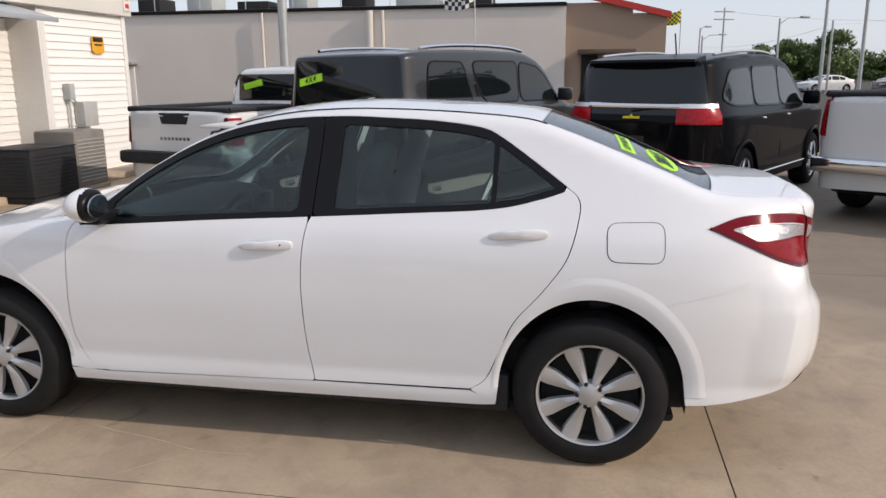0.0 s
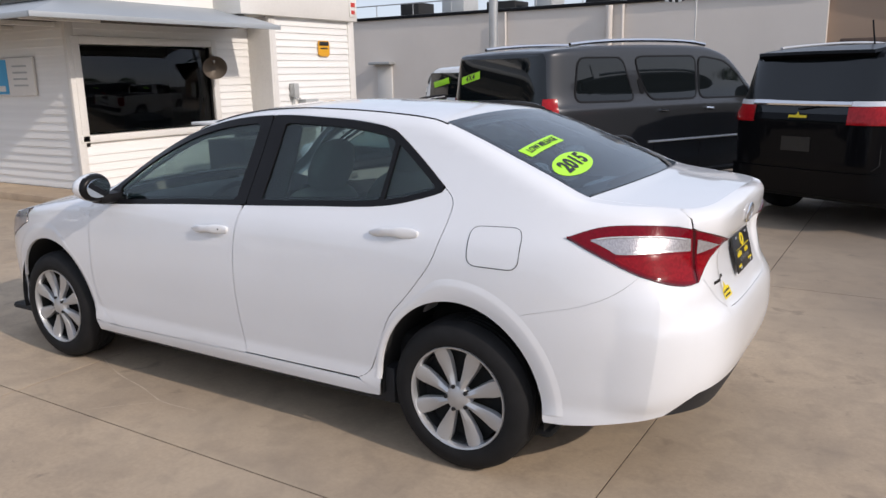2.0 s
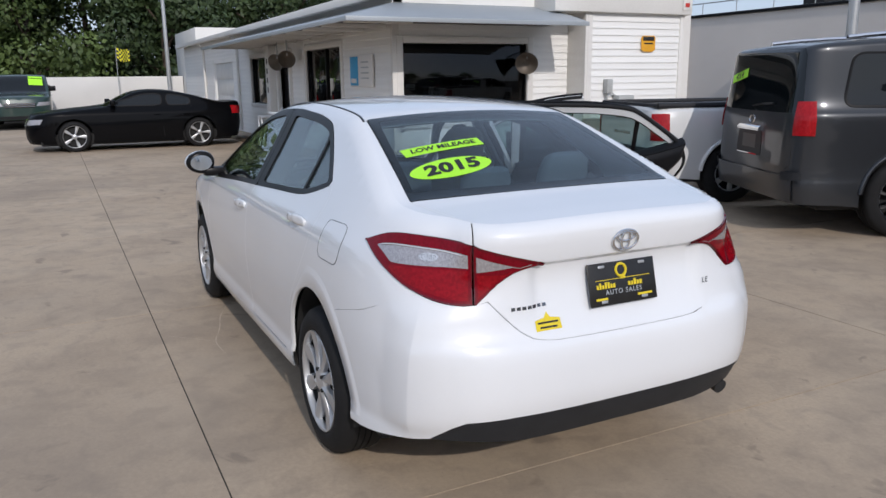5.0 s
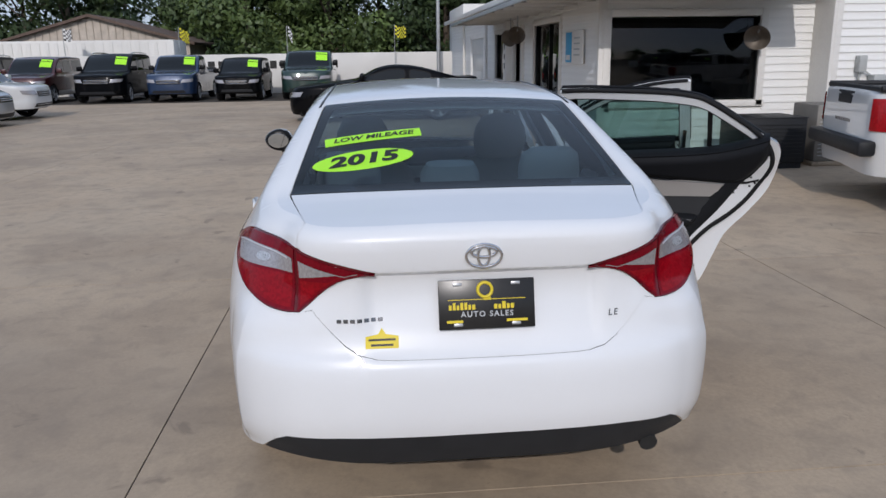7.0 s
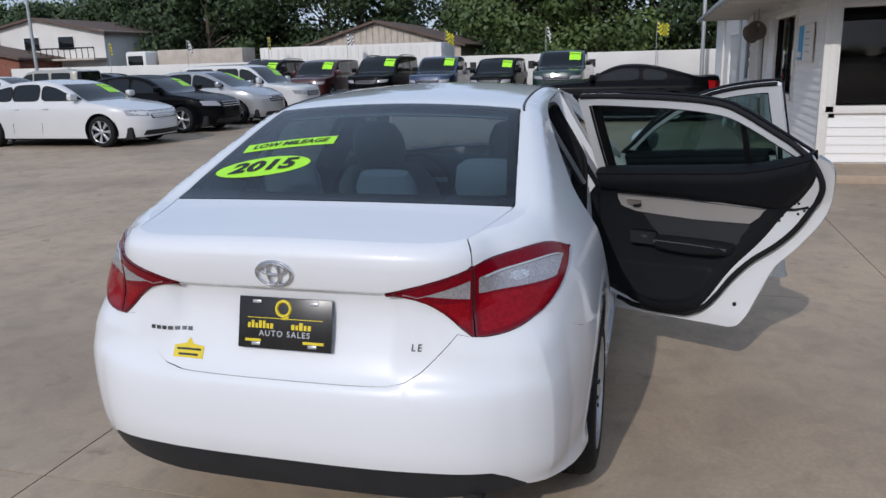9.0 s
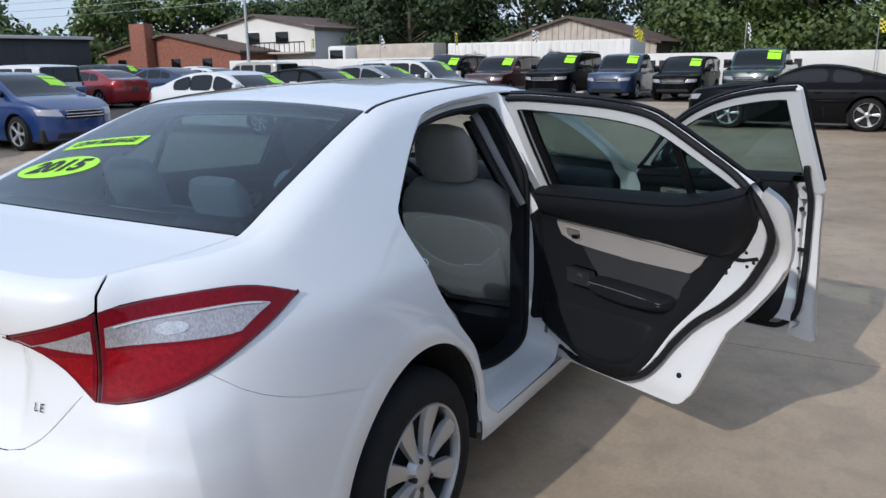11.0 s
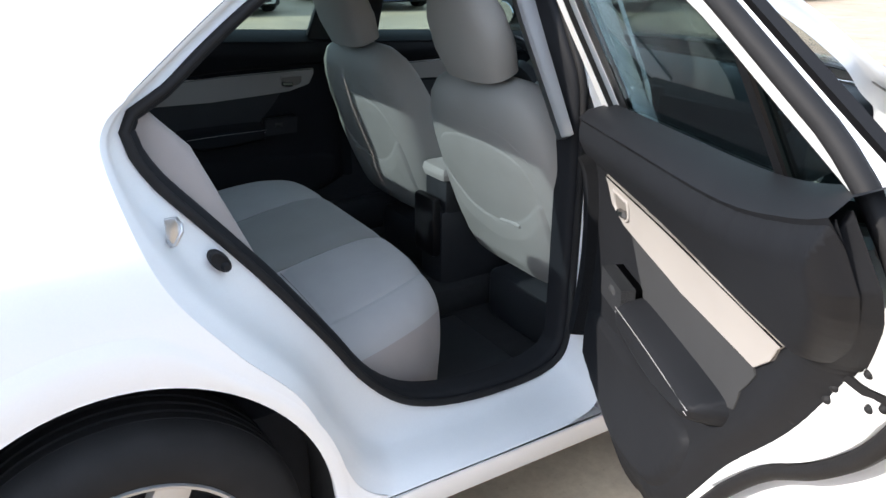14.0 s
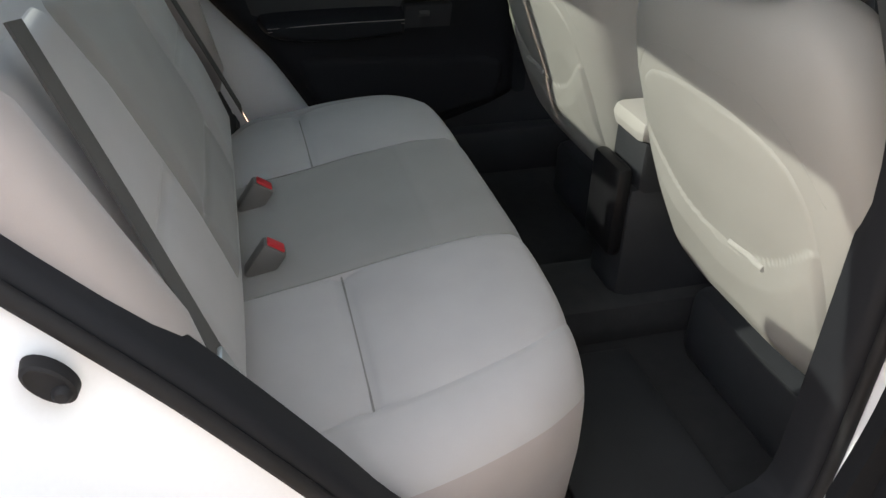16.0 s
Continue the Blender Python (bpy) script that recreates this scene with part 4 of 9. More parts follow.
edge = [(S_END - SEDAN.at_y(0.15), 0.436), (S_END - SEDAN.at_y(0.45), 0.440), (S_END - S_DIFF - 0.003, 0.433), (S_END - S_DIFF + 0.048, 0.411), (S_END - S_DIFF + 0.135, 0.357), (S_END - SEDAN.at_y(0.62), 0.350), (S_END - SEDAN.at_y(0.4), 0.325), (S_END - SEDAN.at_y(0.15), 0.322)]
bm = patch(bmesh.new(), [(-u, z) for u, z in edge[::-1]] + edge, WR, 0.03, 0.02, flip=True, lift=-0.004)
part("diffuser", bm, PLASTIC, bumper, "matt black bumper insert")
# dark seal in the gap round the boot lid
bm = bmesh.new()
for sgn in (-1, 1):
    p, n = WR(np.array([sgn * q[0] for q in LID_EDGE]), np.array([q[1] for q in LID_EDGE]))
    tube(bm, [Vector(w) for w in p - n * 0.011], 0.004, 6)
part("lid_seal", bm, WELL, car, "dark gap below the boot lid")
bm = bmesh.new()
tube(bm, [(1.80, 0.56, 0.335), (2.1, 0.56, 0.345), (2.17, 0.56, 0.338), (2.215, 0.56, 0.326)], 0.030, 18)
part("exhaust_pipe", bm, WELL, car, "dark exhaust tip")
bm = bmesh.new()
for hand in (-1, 1):
    loop = [(SEDAN.s0, 0.22), (SEDAN.at_x(-2.0), 0.20), (-1.74, 0.22)]
    loop += [(-AXLE - 0.372 * math.cos(radians(a)), HUB_Z + 0.408 * math.sin(radians(a))) for a in np.linspace(0, 40, 10)]
    loop += [(-1.80, 0.69), (-2.1, 0.62), (-2.26, 0.63)] + [(s, z - 0.01) for s, z in SEDAN.lip_line(-2.25, SEDAN.s0, 8)]
    patch(bm, loop, SEDAN.wall(hand), 0.06, 0.012, flip=hand > 0)
part("front_bumper", bm, WHITE, car)
# fuel flap on the driver's side
flap = rounded([(1.395, 1.016), (1.398, 0.872), (1.615, 0.870), (1.617, 1.022)], 0.045)
wl = SEDAN.wall(-1)
part("fuel_flap", patch(bmesh.new(), shrunk(flap, 0.003), wl, 0.03, 0.004, lift=0.0015), WHITE, car)
bm = bmesh.new()
p, n = wl(np.array([q[0] for q in dense(flap, 0.02)]), np.array([q[1] for q in dense(flap, 0.02)]))
tube(bm, [Vector(q) for q in p], 0.0013, 5, closed=True)
part("flap_gap", bm, WELL, car)


# wheels
WHEEL_KIT = {}


def wheel(parent, x, y, hand, r=0.316, rim=0.212, w=0.205, spokes=8, metal=None, blade=1.0, seg=56):
    """A tyre with a recessed disc, a rim ring, a hub cap, spokes and nuts; alike wheels share their meshes."""
    metal = metal or SILVER
    key = (round(r, 3), rim, w, spokes, metal.name, blade, seg)
    spin = Matrix.Translation((x, y, r)) @ Matrix.Rotation(radians(0 if hand > 0 else 180), 4, "Z")
    if key not in WHEEL_KIT:
        kit = {}
        bm = bmesh.new()
        prof = [(rim - 0.01, -w / 2), (rim + 0.03, -w / 2 - 0.008), (r - 0.03, -w / 2 - 0.004), (r - 0.008, -w / 2 + 0.02), (r, -w / 2 + 0.05)]
        for k in range(4 if seg > 40 else 0):
            a = -w / 2 + 0.055 + k * (w - 0.11) / 3.4
            prof += [(r, a), (r, a + 0.02), (r - 0.007, a + 0.022), (r - 0.007, a + 0.028)]
        prof += [(r, w / 2 - 0.05), (r - 0.008, w / 2 - 0.02), (r - 0.03, w / 2 + 0.002), (rim + 0.035, w / 2 + 0.010), (rim + 0.012, w / 2 + 0.006), (rim - 0.004, w / 2 - 0.008), (rim - 0.01, -w / 2)]
        lathe(bm, prof, seg, None, False)
        bmesh.ops.recalc_face_normals(bm, faces=bm.faces)
        kit["tyre"] = bm
        kit["wheel_disc"] = lathe(bmesh.new(), [(0.0, 0.02), (rim - 0.02, 0.03), (rim - 0.018, w / 2 - 0.02)], seg, None, False)
        bm = lathe(bmesh.new(), [(rim - 0.008, w / 2 - 0.05), (rim - 0.008, w / 2 - 0.03), (rim - 0.007, w / 2 - 0.008), (rim - 0.004, w / 2 + 0.003), (rim + 0.003, w / 2 + 0.006), (rim + 0.006, w / 2 - 0.002), (rim - 0.004, w / 2 - 0.012)], seg, None, False)
        bmesh.ops.recalc_face_normals(bm, faces=bm.faces)
        kit["rim"] = bm
        bm = lathe(bmesh.new(), [(0.0, w / 2 + 0.006), (0.028, w / 2 + 0.005), (0.05, w / 2 - 0.004), (0.062, w / 2 - 0.03)], max(14, seg // 2), None, False)
        bmesh.ops.recalc_face_normals(bm, faces=bm.faces)
        kit["hub_cap"] = bm
        bm = bmesh.new()
        rows = []
        for t in np.linspace(0, 1, 9 if seg > 40 else 5):
            rr = 0.045 + (rim - 0.004 - 0.045) * t
            half = blade * (0.013 + 0.025 * min(1, t / 0.78) - 0.003 * max(0, t - 0.78) / 0.22)
            y0 = w / 2 - 0.002 - 0.012 * math.sin(math.pi * t) * 0.6
            rows.append([bm.verts.new(Vector((rr, yy, h))) for h, yy in ((-half, y0 - 0.022), (-half * 0.86, y0 - 0.005), (0, y0 + 0.003), (half * 0.86, y0 - 0.005), (half, y0 - 0.022))])
        for p, q in zip(rows, rows[1:]):
            for j in range(4):
                bm.faces.new((p[j], p[j + 1], q[j + 1], q[j]))
        bmesh.ops.recalc_face_normals(bm, faces=bm.faces)
        kit["spoke"] = bm
        kit["wheel_nut"] = lathe(bmesh.new(), [(0.0085, w / 2 + 0.004), (0.0085, w / 2 - 0.02)], 8)
        made = {}
        for name, bm in kit.items():
            me = bpy.data.meshes.new(name)
            bm.to_mesh(me)
            bm.free()
            me.materials.append({"tyre": TYRE, "wheel_disc": WELL, "wheel_nut": WELL}.get(name, metal))
            me.polygons.foreach_set("use_smooth", [True] * len(me.polygons))
            me.set_sharp_from_angle(angle=radians(40))
            made[name] = me
        WHEEL_KIT[key] = made
    kit = WHEEL_KIT[key]
    wh = new("wheel", kit["tyre"])
    wh.parent, wh.matrix_basis = parent, spin
    wh["label"] = "black tyre on a silver spoked wheel"
    for name in ("wheel_disc", "rim", "hub_cap"):
        new(name, kit[name]).parent = wh
    for k in range(spokes):
        ob = new("spoke", kit["spoke"])
        ob.parent, ob.matrix_basis = wh, Matrix.Rotation(2 * math.pi * (k + 0.5) / spokes, 4, "Y")
    for k in range(5 if seg > 40 else 0):
        ob = new("wheel_nut", kit["wheel_nut"])
        ob.parent, ob.matrix_basis = wh, Matrix.Rotation(2 * math.pi * k / 5, 4, "Y") @ Matrix.Translation((0.050, 0, 0))
    return wh


for x in (-AXLE, AXLE):
    for hand in (-1, 1):
        wheel(car, x, hand * 0.755, hand)

# ---- inside the sedan ----
WALL_R, WALL_L = SEDAN.wall(1), SEDAN.wall(-1)
REAR_GAP = [(s, z) for s, z in REAR_SEAM] + [(0.60, 0.314), (0.40, 0.316), (0.31, 0.335), (0.262, 0.40), (0.245, 0.50), (0.238, 0.7), (0.248, 1.02), (0.27, 1.38)] + [(x, z - 0.002) for x, z in DLO_TOP if 0.25 < x < 1.22]
FRONT_GAP = [(s, z) for s, z in FRONT_SEAM] + [(-0.70, 0.300), (0.10, 0.312), (0.135, 0.34), (0.125, 0.7), (0.14, 1.02), (0.165, 1.39)] + [(x, z - 0.002) for x, z in DLO_TOP[::-1] if -0.88 < x < 0.16]


REAR_HOLE = curve([(1.247, 1.085), (1.238, 1.045), (1.208, 0.99), (1.155, 0.925), (1.10, 0.858), (1.04, 0.783), (0.99, 0.715), (0.91, 0.602), (0.85, 0.512), (0.775, 0.432), (0.69, 0.384), (0.56, 0.356), (0.40, 0.352), (0.315, 0.368), (0.268, 0.41), (0.258, 0.50), (0.258, 0.7), (0.262, 0.95), (0.275, 1.15), (0.285, 1.31), (0.33, 1.362), (0.5, 1.362), (0.69, 1.352), (0.86, 1.325), (0.94, 1.295), (1.07, 1.215), (1.17, 1.145), (1.23, 1.115), (1.247, 1.085)])[:-1]


def evened(a, times=6):
    """Values round a loop, smoothed."""
    for _ in range(times):
        a = (np.roll(a, 1) + 2 * a + np.roll(a, -1)) / 4
    return a


def side_at(loop):
    return WALL_R(np.array([q[0] for q in loop]), np.array([q[1] for q in loop]))[0][:, 1]


def lofted(rows):
    """A band lofted through closed rows of points."""
    bm = bmesh.new()
    made = [[bm.verts.new(Vector(q)) for q in row] for row in rows]
    k = len(made[0])
    for a, b in zip(made, made[1:]):
        for i in range(k):
            bm.faces.new((a[i], a[(i + 1) % k], b[(i + 1) % k], b[i]))
    bmesh.ops.recalc_face_normals(bm, faces=bm.faces)
    return bm


for gap, hole, deep in ((REAR_GAP, REAR_HOLE, 0.70), (FRONT_GAP, shrunk(FRONT_GAP, 0.06), 0.73)):
    lo, hi = np.array(polar(gap, 240)), np.array(polar(hole, 240))
    out_y = evened(side_at(lo), 2)
    in_y = evened(np.minimum(deep, side_at(hi) - 0.05), 10)
    rows = []
    for f, k in ((-0.05, 0.02), (0.0, 0.05), (0.05, 0.10), (0.15, 0.18), (0.24, 0.28), (0.31, 0.46), (0.38, 0.66), (0.46, 0.78), (0.62, 0.88), (0.80, 0.95), (0.93, 0.99), (1.0, 1.0)):
        q, y = lo + (hi - lo) * f, out_y + (in_y - out_y) * k
        rows.append(list(zip(q[:, 0].tolist(), y.tolist(), q[:, 1].tolist())))
    part("door_jamb", lofted(rows), JAMB, car, "white painted door opening", 50)
    if gap is FRONT_GAP:
        continue

    def inner(by, deeper):
        """The edge of the opening drawn inwards and deeper."""
        q = np.array(shrunk(hole, by, 0.012))
        y = evened(np.minimum(deep, side_at(shrunk(hole, 0.0, 0.012)) - 0.05), 25) - deeper
        return [Vector(w) for w in zip(q[:, 0].tolist(), y.tolist(), q[:, 1].tolist())]
    part("opening_seal", tube(bmesh.new(), inner(0.004, -0.002), 0.009, 10, closed=True), RUBBER, car, "black rubber seal round the door opening", 80)
    part("jamb_trim", lofted([inner(-0.002, 0.004), inner(0.013, 0.004), inner(0.021, 0.010), inner(0.025, 0.022), inner(0.022, 0.07)]), DARKVINYL, car, "black inner trim of the opening", 60)
part("centre_pillar", patch(bmesh.new(), [(0.10, 0.30), (0.27, 0.30), (0.262, 0.9), (0.27, 1.41), (0.16, 1.41), (0.11, 0.9)], WALL_R, 0.05, 0.05, lift=-0.026, flip=True), JAMB, car, "white centre pillar")
part("pillar_trim", patch(bmesh.new(), [(0.09, 0.34), (0.25, 0.34), (0.25, 0.98), (0.29, 1.40), (0.12, 1.40), (0.08, 0.98)], WALL_R, 0.06, 0.02, lift=-0.178, flip=True), PLASTIC, car, "black lower pillar trim")
PILLARGREY = mat("mid_grey_pillar_cover", (0.30, 0.30, 0.30), 0.8, 0, 0.05, 8, 400)
part("pillar_cover", patch(bmesh.new(), [(0.30, 1.02), (0.325, 1.02), (0.345, 1.38), (0.30, 1.40)], WALL_R, 0.06, 0.03, lift=-0.100, flip=True), PILLARGREY, car, "grey upper pillar cover")
part("pillar_trim", patch(bmesh.new(), [(0.0, 0.30), (0.42, 0.30), (0.36, 0.98), (0.30, 1.40), (0.10, 1.40), (0.06, 0.98)], WALL_L, 0.06, 0.03, lift=-0.060), PLASTIC, car, "black pillar trim")
part("sill_flange", boxed(-0.88, 0.945, 0.755, 0.857, 0.262, 0.3035, 0.006), JAMB, car, "white sill below the door openings")
part("sill_trim", boxed(-0.92, 1.02, -0.82, -0.72, 0.20, 0.37, 0.02), PLASTIC, car, "black inner sill")
# striker and lock plug
bm = bmesh.new()
c = Vector((1.195, 0.752, 0.932))
tube(bm, [c + Vector(q) for q in ((0.014, -0.004, -0.022), (0.014, 0.024, -0.022), (0.010, 0.034, -0.017), (-0.002, 0.036, 0.004), (-0.004, 0.028, 0.012), (-0.004, -0.004, 0.014))], 0.0032, 10)
box(bm, c.x - 0.004, c.x + 0.016, c.y - 0.004, c.y + 0.001, c.z - 0.028, c.z + 0.018, 0.002)
part("striker", bm, STEEL, car, "steel door striker")
bm = bmesh.new()
c = Vector((1.122, 0.729, 0.846))
tilt = Matrix.Translation(c) @ Matrix.Rotation(radians(38), 4, "Y") @ Matrix.Diagonal((0.85, 1, 1.5, 1))
lathe(bm, [(0.0, 0.003), (0.011, 0.003), (0.014, 0.005), (0.0165, 0.003), (0.0175, -0.01)], 24, tilt)
lathe(bm, [(0.0, 0.010), (0.005, 0.010), (0.008, 0.006), (0.009, 0.0)], 16, Matrix.Translation(c + Vector((-0.008, 0.0, -0.010))))
part("rubber_plug", bm, RUBBER, car, "black rubber plug")

# floor, roof lining, dark inner walls
bm = bmesh.new()
box(bm, -1.15, 1.30, -0.76, 0.74, 0.17, 0.235, 0.02)
part("floor_carpet", bm, CARPET, car, "black carpet")
part("floor_tunnel", boxed(-0.95, 1.0, -0.11, 0.11, 0.20, 0.33, 0.05), CARPET, car, "carpeted floor tunnel")
part("seat_pan", boxed(0.97, 1.75, -0.72, 0.72, 0.22, 0.50, 0.03), CARPET, car)
part("floor_mat", boxed(0.24, 0.50, 0.14, 0.62, 0.236, 0.248, 0.006), PLASTIC, car, "black floor mat")
part("boot_floor", boxed(1.6, 2.08, -0.56, 0.56, 0.335, 0.5, 0.05), WELL, car)
part("under_tray", boxed(-2.1, 1.7, -0.72, 0.72, 0.16, 0.2, 0.02), WELL, car)
part("roof_lining", patch(bmesh.new(), slab(-0.37, -0.10, 1.13, 0.015, 0.02), SEDAN.roof, 0.08, 0.01, lift=-0.04), LINER, car, "pale grey roof lining")
part("parcel_shelf", boxed(1.25, 1.84, -0.62, 0.62, 1.015, 1.035, 0.008), PLASTIC, car, "dark parcel shelf")
# the brake lamp's pale colour stands for a bright reflection on the glass
part("brake_lamp", boxed(1.585, 1.66, -0.15, 0.15, 1.075, 1.105, 0.012), mat("pale_lamp_housing", (0.45, 0.46, 0.46), 0.4), car, "high brake lamp")
for hand, wl_ in ((-1, WALL_L), (1, WALL_R)):
    fl = hand > 0
    part("rear_pillar_trim", patch(bmesh.new(), [(1.26, 1.10), (1.30, 1.06), (1.70, 1.05), (1.70, 1.10), (1.14, 1.375), (1.02, 1.375), (1.14, 1.27), (1.25, 1.18)], wl_, 0.06, 0.01, lift=-0.05, flip=fl), LINER, car, "pale rear pillar lining")
    part("inner_quarter", patch(bmesh.new(), [(1.34, 0.62), (1.7, 0.75), (1.75, 1.05), (1.36, 1.06), (1.34, 0.9)], wl_, 0.08, 0.01, lift=-0.19, flip=fl), PLASTIC, car)
    part("windscreen_pillar_trim", patch(bmesh.new(), [(x, z + 0.006) for x, z in DLO_TOP if -0.86 < x < -0.1] + SEDAN.lip_line(-0.1, -0.95, 20, 0.03), wl_, 0.06, 0.02, lift=-0.03, flip=fl), LINER, car, "pale windscreen pillar trim")
part("roof_side_lining", patch(bmesh.new(), [(x, z + 0.012) for x, z in DLO_TOP if -0.1 < x < 1.0] + SEDAN.lip_line(1.0, -0.1, 30, 0.01), WALL_L, 0.06, 0.008, lift=-0.03), LINER, car, "pale roof rail lining")

# inner skins of the doors
BUCKLE_GREY = mat("mid_grey_switch", (0.035, 0.036, 0.038), 0.5)
REAR_SKIN = dict(
    base=[(0.182, 0.99), (0.168, 0.80), (0.174, 0.50), (0.235, 0.43), (0.40, 0.375), (0.52, 0.352), (0.64, 0.362), (0.74, 0.40), (0.873, 0.60), (1.005, 0.762), (1.115, 0.925), (1.185, 1.012), (1.222, 1.06), (1.238, 1.10)],
    ends=(1.232, 0.215), pad=[(0.212, 0.976), (0.32, 0.976), (0.66, 0.972), (1.02, 0.945), (1.10, 0.955), (1.165, 1.01), (1.21, 1.065), (1.228, 1.10)],
    inlay=[(0.318, 0.966), (0.66, 0.962), (1.03, 0.936), (1.0, 0.878), (0.958, 0.840), (0.7, 0.836), (0.410, 0.852), (0.332, 0.878), (0.316, 0.925)],
    insert=[(0.43, 0.855), (0.70, 0.842), (0.95, 0.845), (0.925, 0.77), (0.875, 0.715), (0.57, 0.72), (0.50, 0.76)], arm=[(0.515, 0.66), (0.505, 0.72), (0.545, 0.742), (0.80, 0.742), (0.892, 0.735), (0.90, 0.715), (0.86, 0.665), (0.70, 0.645)],
    switch=[(0.40, 0.69), (0.395, 0.755), (0.52, 0.752), (0.525, 0.69)], stitch=((0.525, 0.738), (0.70, 0.737), (0.875, 0.731)), pocket=[(0.245, 0.44), (0.24, 0.57), (0.55, 0.60), (0.80, 0.60), (0.74, 0.44), (0.6, 0.385), (0.45, 0.39)], lever=(0.40, 0.905), line=((0.30, 0.955), (0.285, 0.86), (0.30, 0.70)))
FRONT_SKIN = dict(
    base=[(-0.80, 0.95), (-0.82, 0.75), (-0.80, 0.48), (-0.72, 0.39), (-0.5, 0.35), (-0.1, 0.355), (0.02, 0.38), (0.055, 0.5), (0.07, 0.75), (0.09, 0.98)],
    ends=(0.09, -0.79), pad=[(-0.785, 0.945), (-0.6, 0.955), (-0.3, 0.962), (0.0, 0.955), (0.075, 0.965)],
    inlay=[(-0.63, 0.945), (-0.3, 0.952), (0.04, 0.946), (0.02, 0.885), (-0.02, 0.86), (-0.3, 0.848), (-0.55, 0.852), (-0.62, 0.87), (-0.64, 0.91)],
    insert=[(-0.54, 0.845), (-0.3, 0.84), (0.0, 0.85), (0.01, 0.77), (-0.03, 0.715), (-0.35, 0.72), (-0.45, 0.76)], arm=[(-0.44, 0.66), (-0.45, 0.72), (-0.41, 0.742), (-0.15, 0.742), (-0.03, 0.735), (-0.02, 0.71), (-0.06, 0.665), (-0.25, 0.645)],
    switch=[(-0.60, 0.69), (-0.60, 0.755), (-0.43, 0.752), (-0.43, 0.69)], stitch=((-0.43, 0.738), (-0.25, 0.737), (-0.05, 0.731)), pocket=[(-0.74, 0.43), (-0.74, 0.56), (-0.4, 0.59), (-0.03, 0.59), (-0.03, 0.44), (-0.2, 0.385), (-0.6, 0.39)], lever=(-0.56, 0.90), line=((-0.70, 0.93), (-0.71, 0.85), (-0.69, 0.70)))


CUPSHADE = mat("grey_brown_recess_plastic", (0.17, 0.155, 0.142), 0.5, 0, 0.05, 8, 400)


def door_lining(parent, hand, m, kit):
    """The black lining of a door with its pads, pale inlay, lever, arm rest and pocket."""
    wl_ = SEDAN.wall(hand)
    top = [(float(x), dlo_low(x) + 0.036) for x in np.linspace(*kit["ends"], 14)]

    def pad(name, loop, deep, height, edge, material, under, label="", step=0.014):
        return part(name, patch(bmesh.new(), loop, puff(wl_, loop, deep, height, edge), step, 0.0, m=m), material, under, label)

    def plate(name, loop, deep, thick_, material, under, label=""):
        return part(name, patch(bmesh.new(), loop, wl_, 0.03, thick_, lift=-deep, m=m), material, under, label)

    def soft(loop):
        return curve(loop + loop[:1], 0.02)[:-1]
    panel = pad("door_lining", dense(curve(kit["base"], 0.02) + top, 0.03), 0.078, 0.030, 0.050, DARKVINYL, parent, "black moulded door lining", 0.008)
    pad("upper_pad", dense(curve(kit["pad"], 0.02) + top, 0.03), 0.094, 0.030, 0.040, SOFTPAD, panel, "soft black upper pad", 0.006)
    plate("cloth_inlay", dense(kit["inlay"], 0.03), 0.100, 0.0145, GREYTRIM, panel, "pale grey inlay")
    plate("lower_insert", shrunk(soft(kit["insert"]), 0.006), 0.100, 0.0105, INSERT, panel, "dark grey cloth insert")
    part("inlay_edge", line_on(bmesh.new(), kit["inlay"][:3], wl_, 0.0015, -0.1145, m), DARKCHROME, panel, "thin bright edge")
    # the strip between the glass and the pad
    bm = bmesh.new()
    xs = np.linspace(kit["ends"][1], kit["ends"][0], 24)
    made = []
    for up, deep in ((0.020, 0.016), (0.034, 0.020), (0.046, 0.075), (0.040, 0.100), (0.010, 0.095)):
        p, n = wl_(xs, np.array([dlo_low(float(x)) + up for x in xs]))
        made.append([bm.verts.new(m @ Vector(q) if m else Vector(q)) for q in p - n * deep])
    for r, q in zip(made, made[1:]):
        for k in range(len(xs) - 1):
            bm.faces.new((r[k], r[k + 1], q[k + 1], q[k]))
    bmesh.ops.recalc_face_normals(bm, faces=bm.faces)
    part("belt_strip", bm, SOFTPAD, panel, "black strip along the glass", 60)
    lx, lz = kit["lever"]
    cup = rounded([(lx - 0.040, lz - 0.030), (lx + 0.046, lz - 0.034), (lx + 0.046, lz + 0.030), (lx - 0.040, lz + 0.032)], 0.022)
    # a flat plate; the shade inside the lever recess is put into its colour
    plate("lever_cup", cup, 0.100, 0.0152, CUPSHADE, panel, "grey-brown lever recess")
    bm = bmesh.new()
    line_on(bm, cup + cup[:1], wl_, 0.0035, -0.1160, m, 8)
    part("cup_rim", bm, GREYTRIM, panel, "pale rim of the lever recess", 80)
    part("door_lever", line_on(bmesh.new(), [(lx + 0.002, lz - 0.022), (lx + 0.024, lz - 0.020), (lx + 0.040, lz - 0.010)], wl_, 0.008, -0.121, m), DARKCHROME, panel, "dark metal inner door lever")
    rest = pad("arm_rest", soft(kit["arm"]), 0.098, 0.067, 0.032, DARKVINYL, panel, "dark grey padded arm rest", 0.007)
    for dz in (0.003, 0.013):
        part("stitch_line", line_on(bmesh.new(), curve([(x, z - 0.016 - dz) for x, z in kit["stitch"]], 0.03), wl_, 0.0008, -0.1635, m, 5), STITCH, rest, "pale double stitching")
    plate("window_switch", dense(kit["switch"], 0.02), 0.095, 0.058, PLASTIC, panel, "black window switch block")
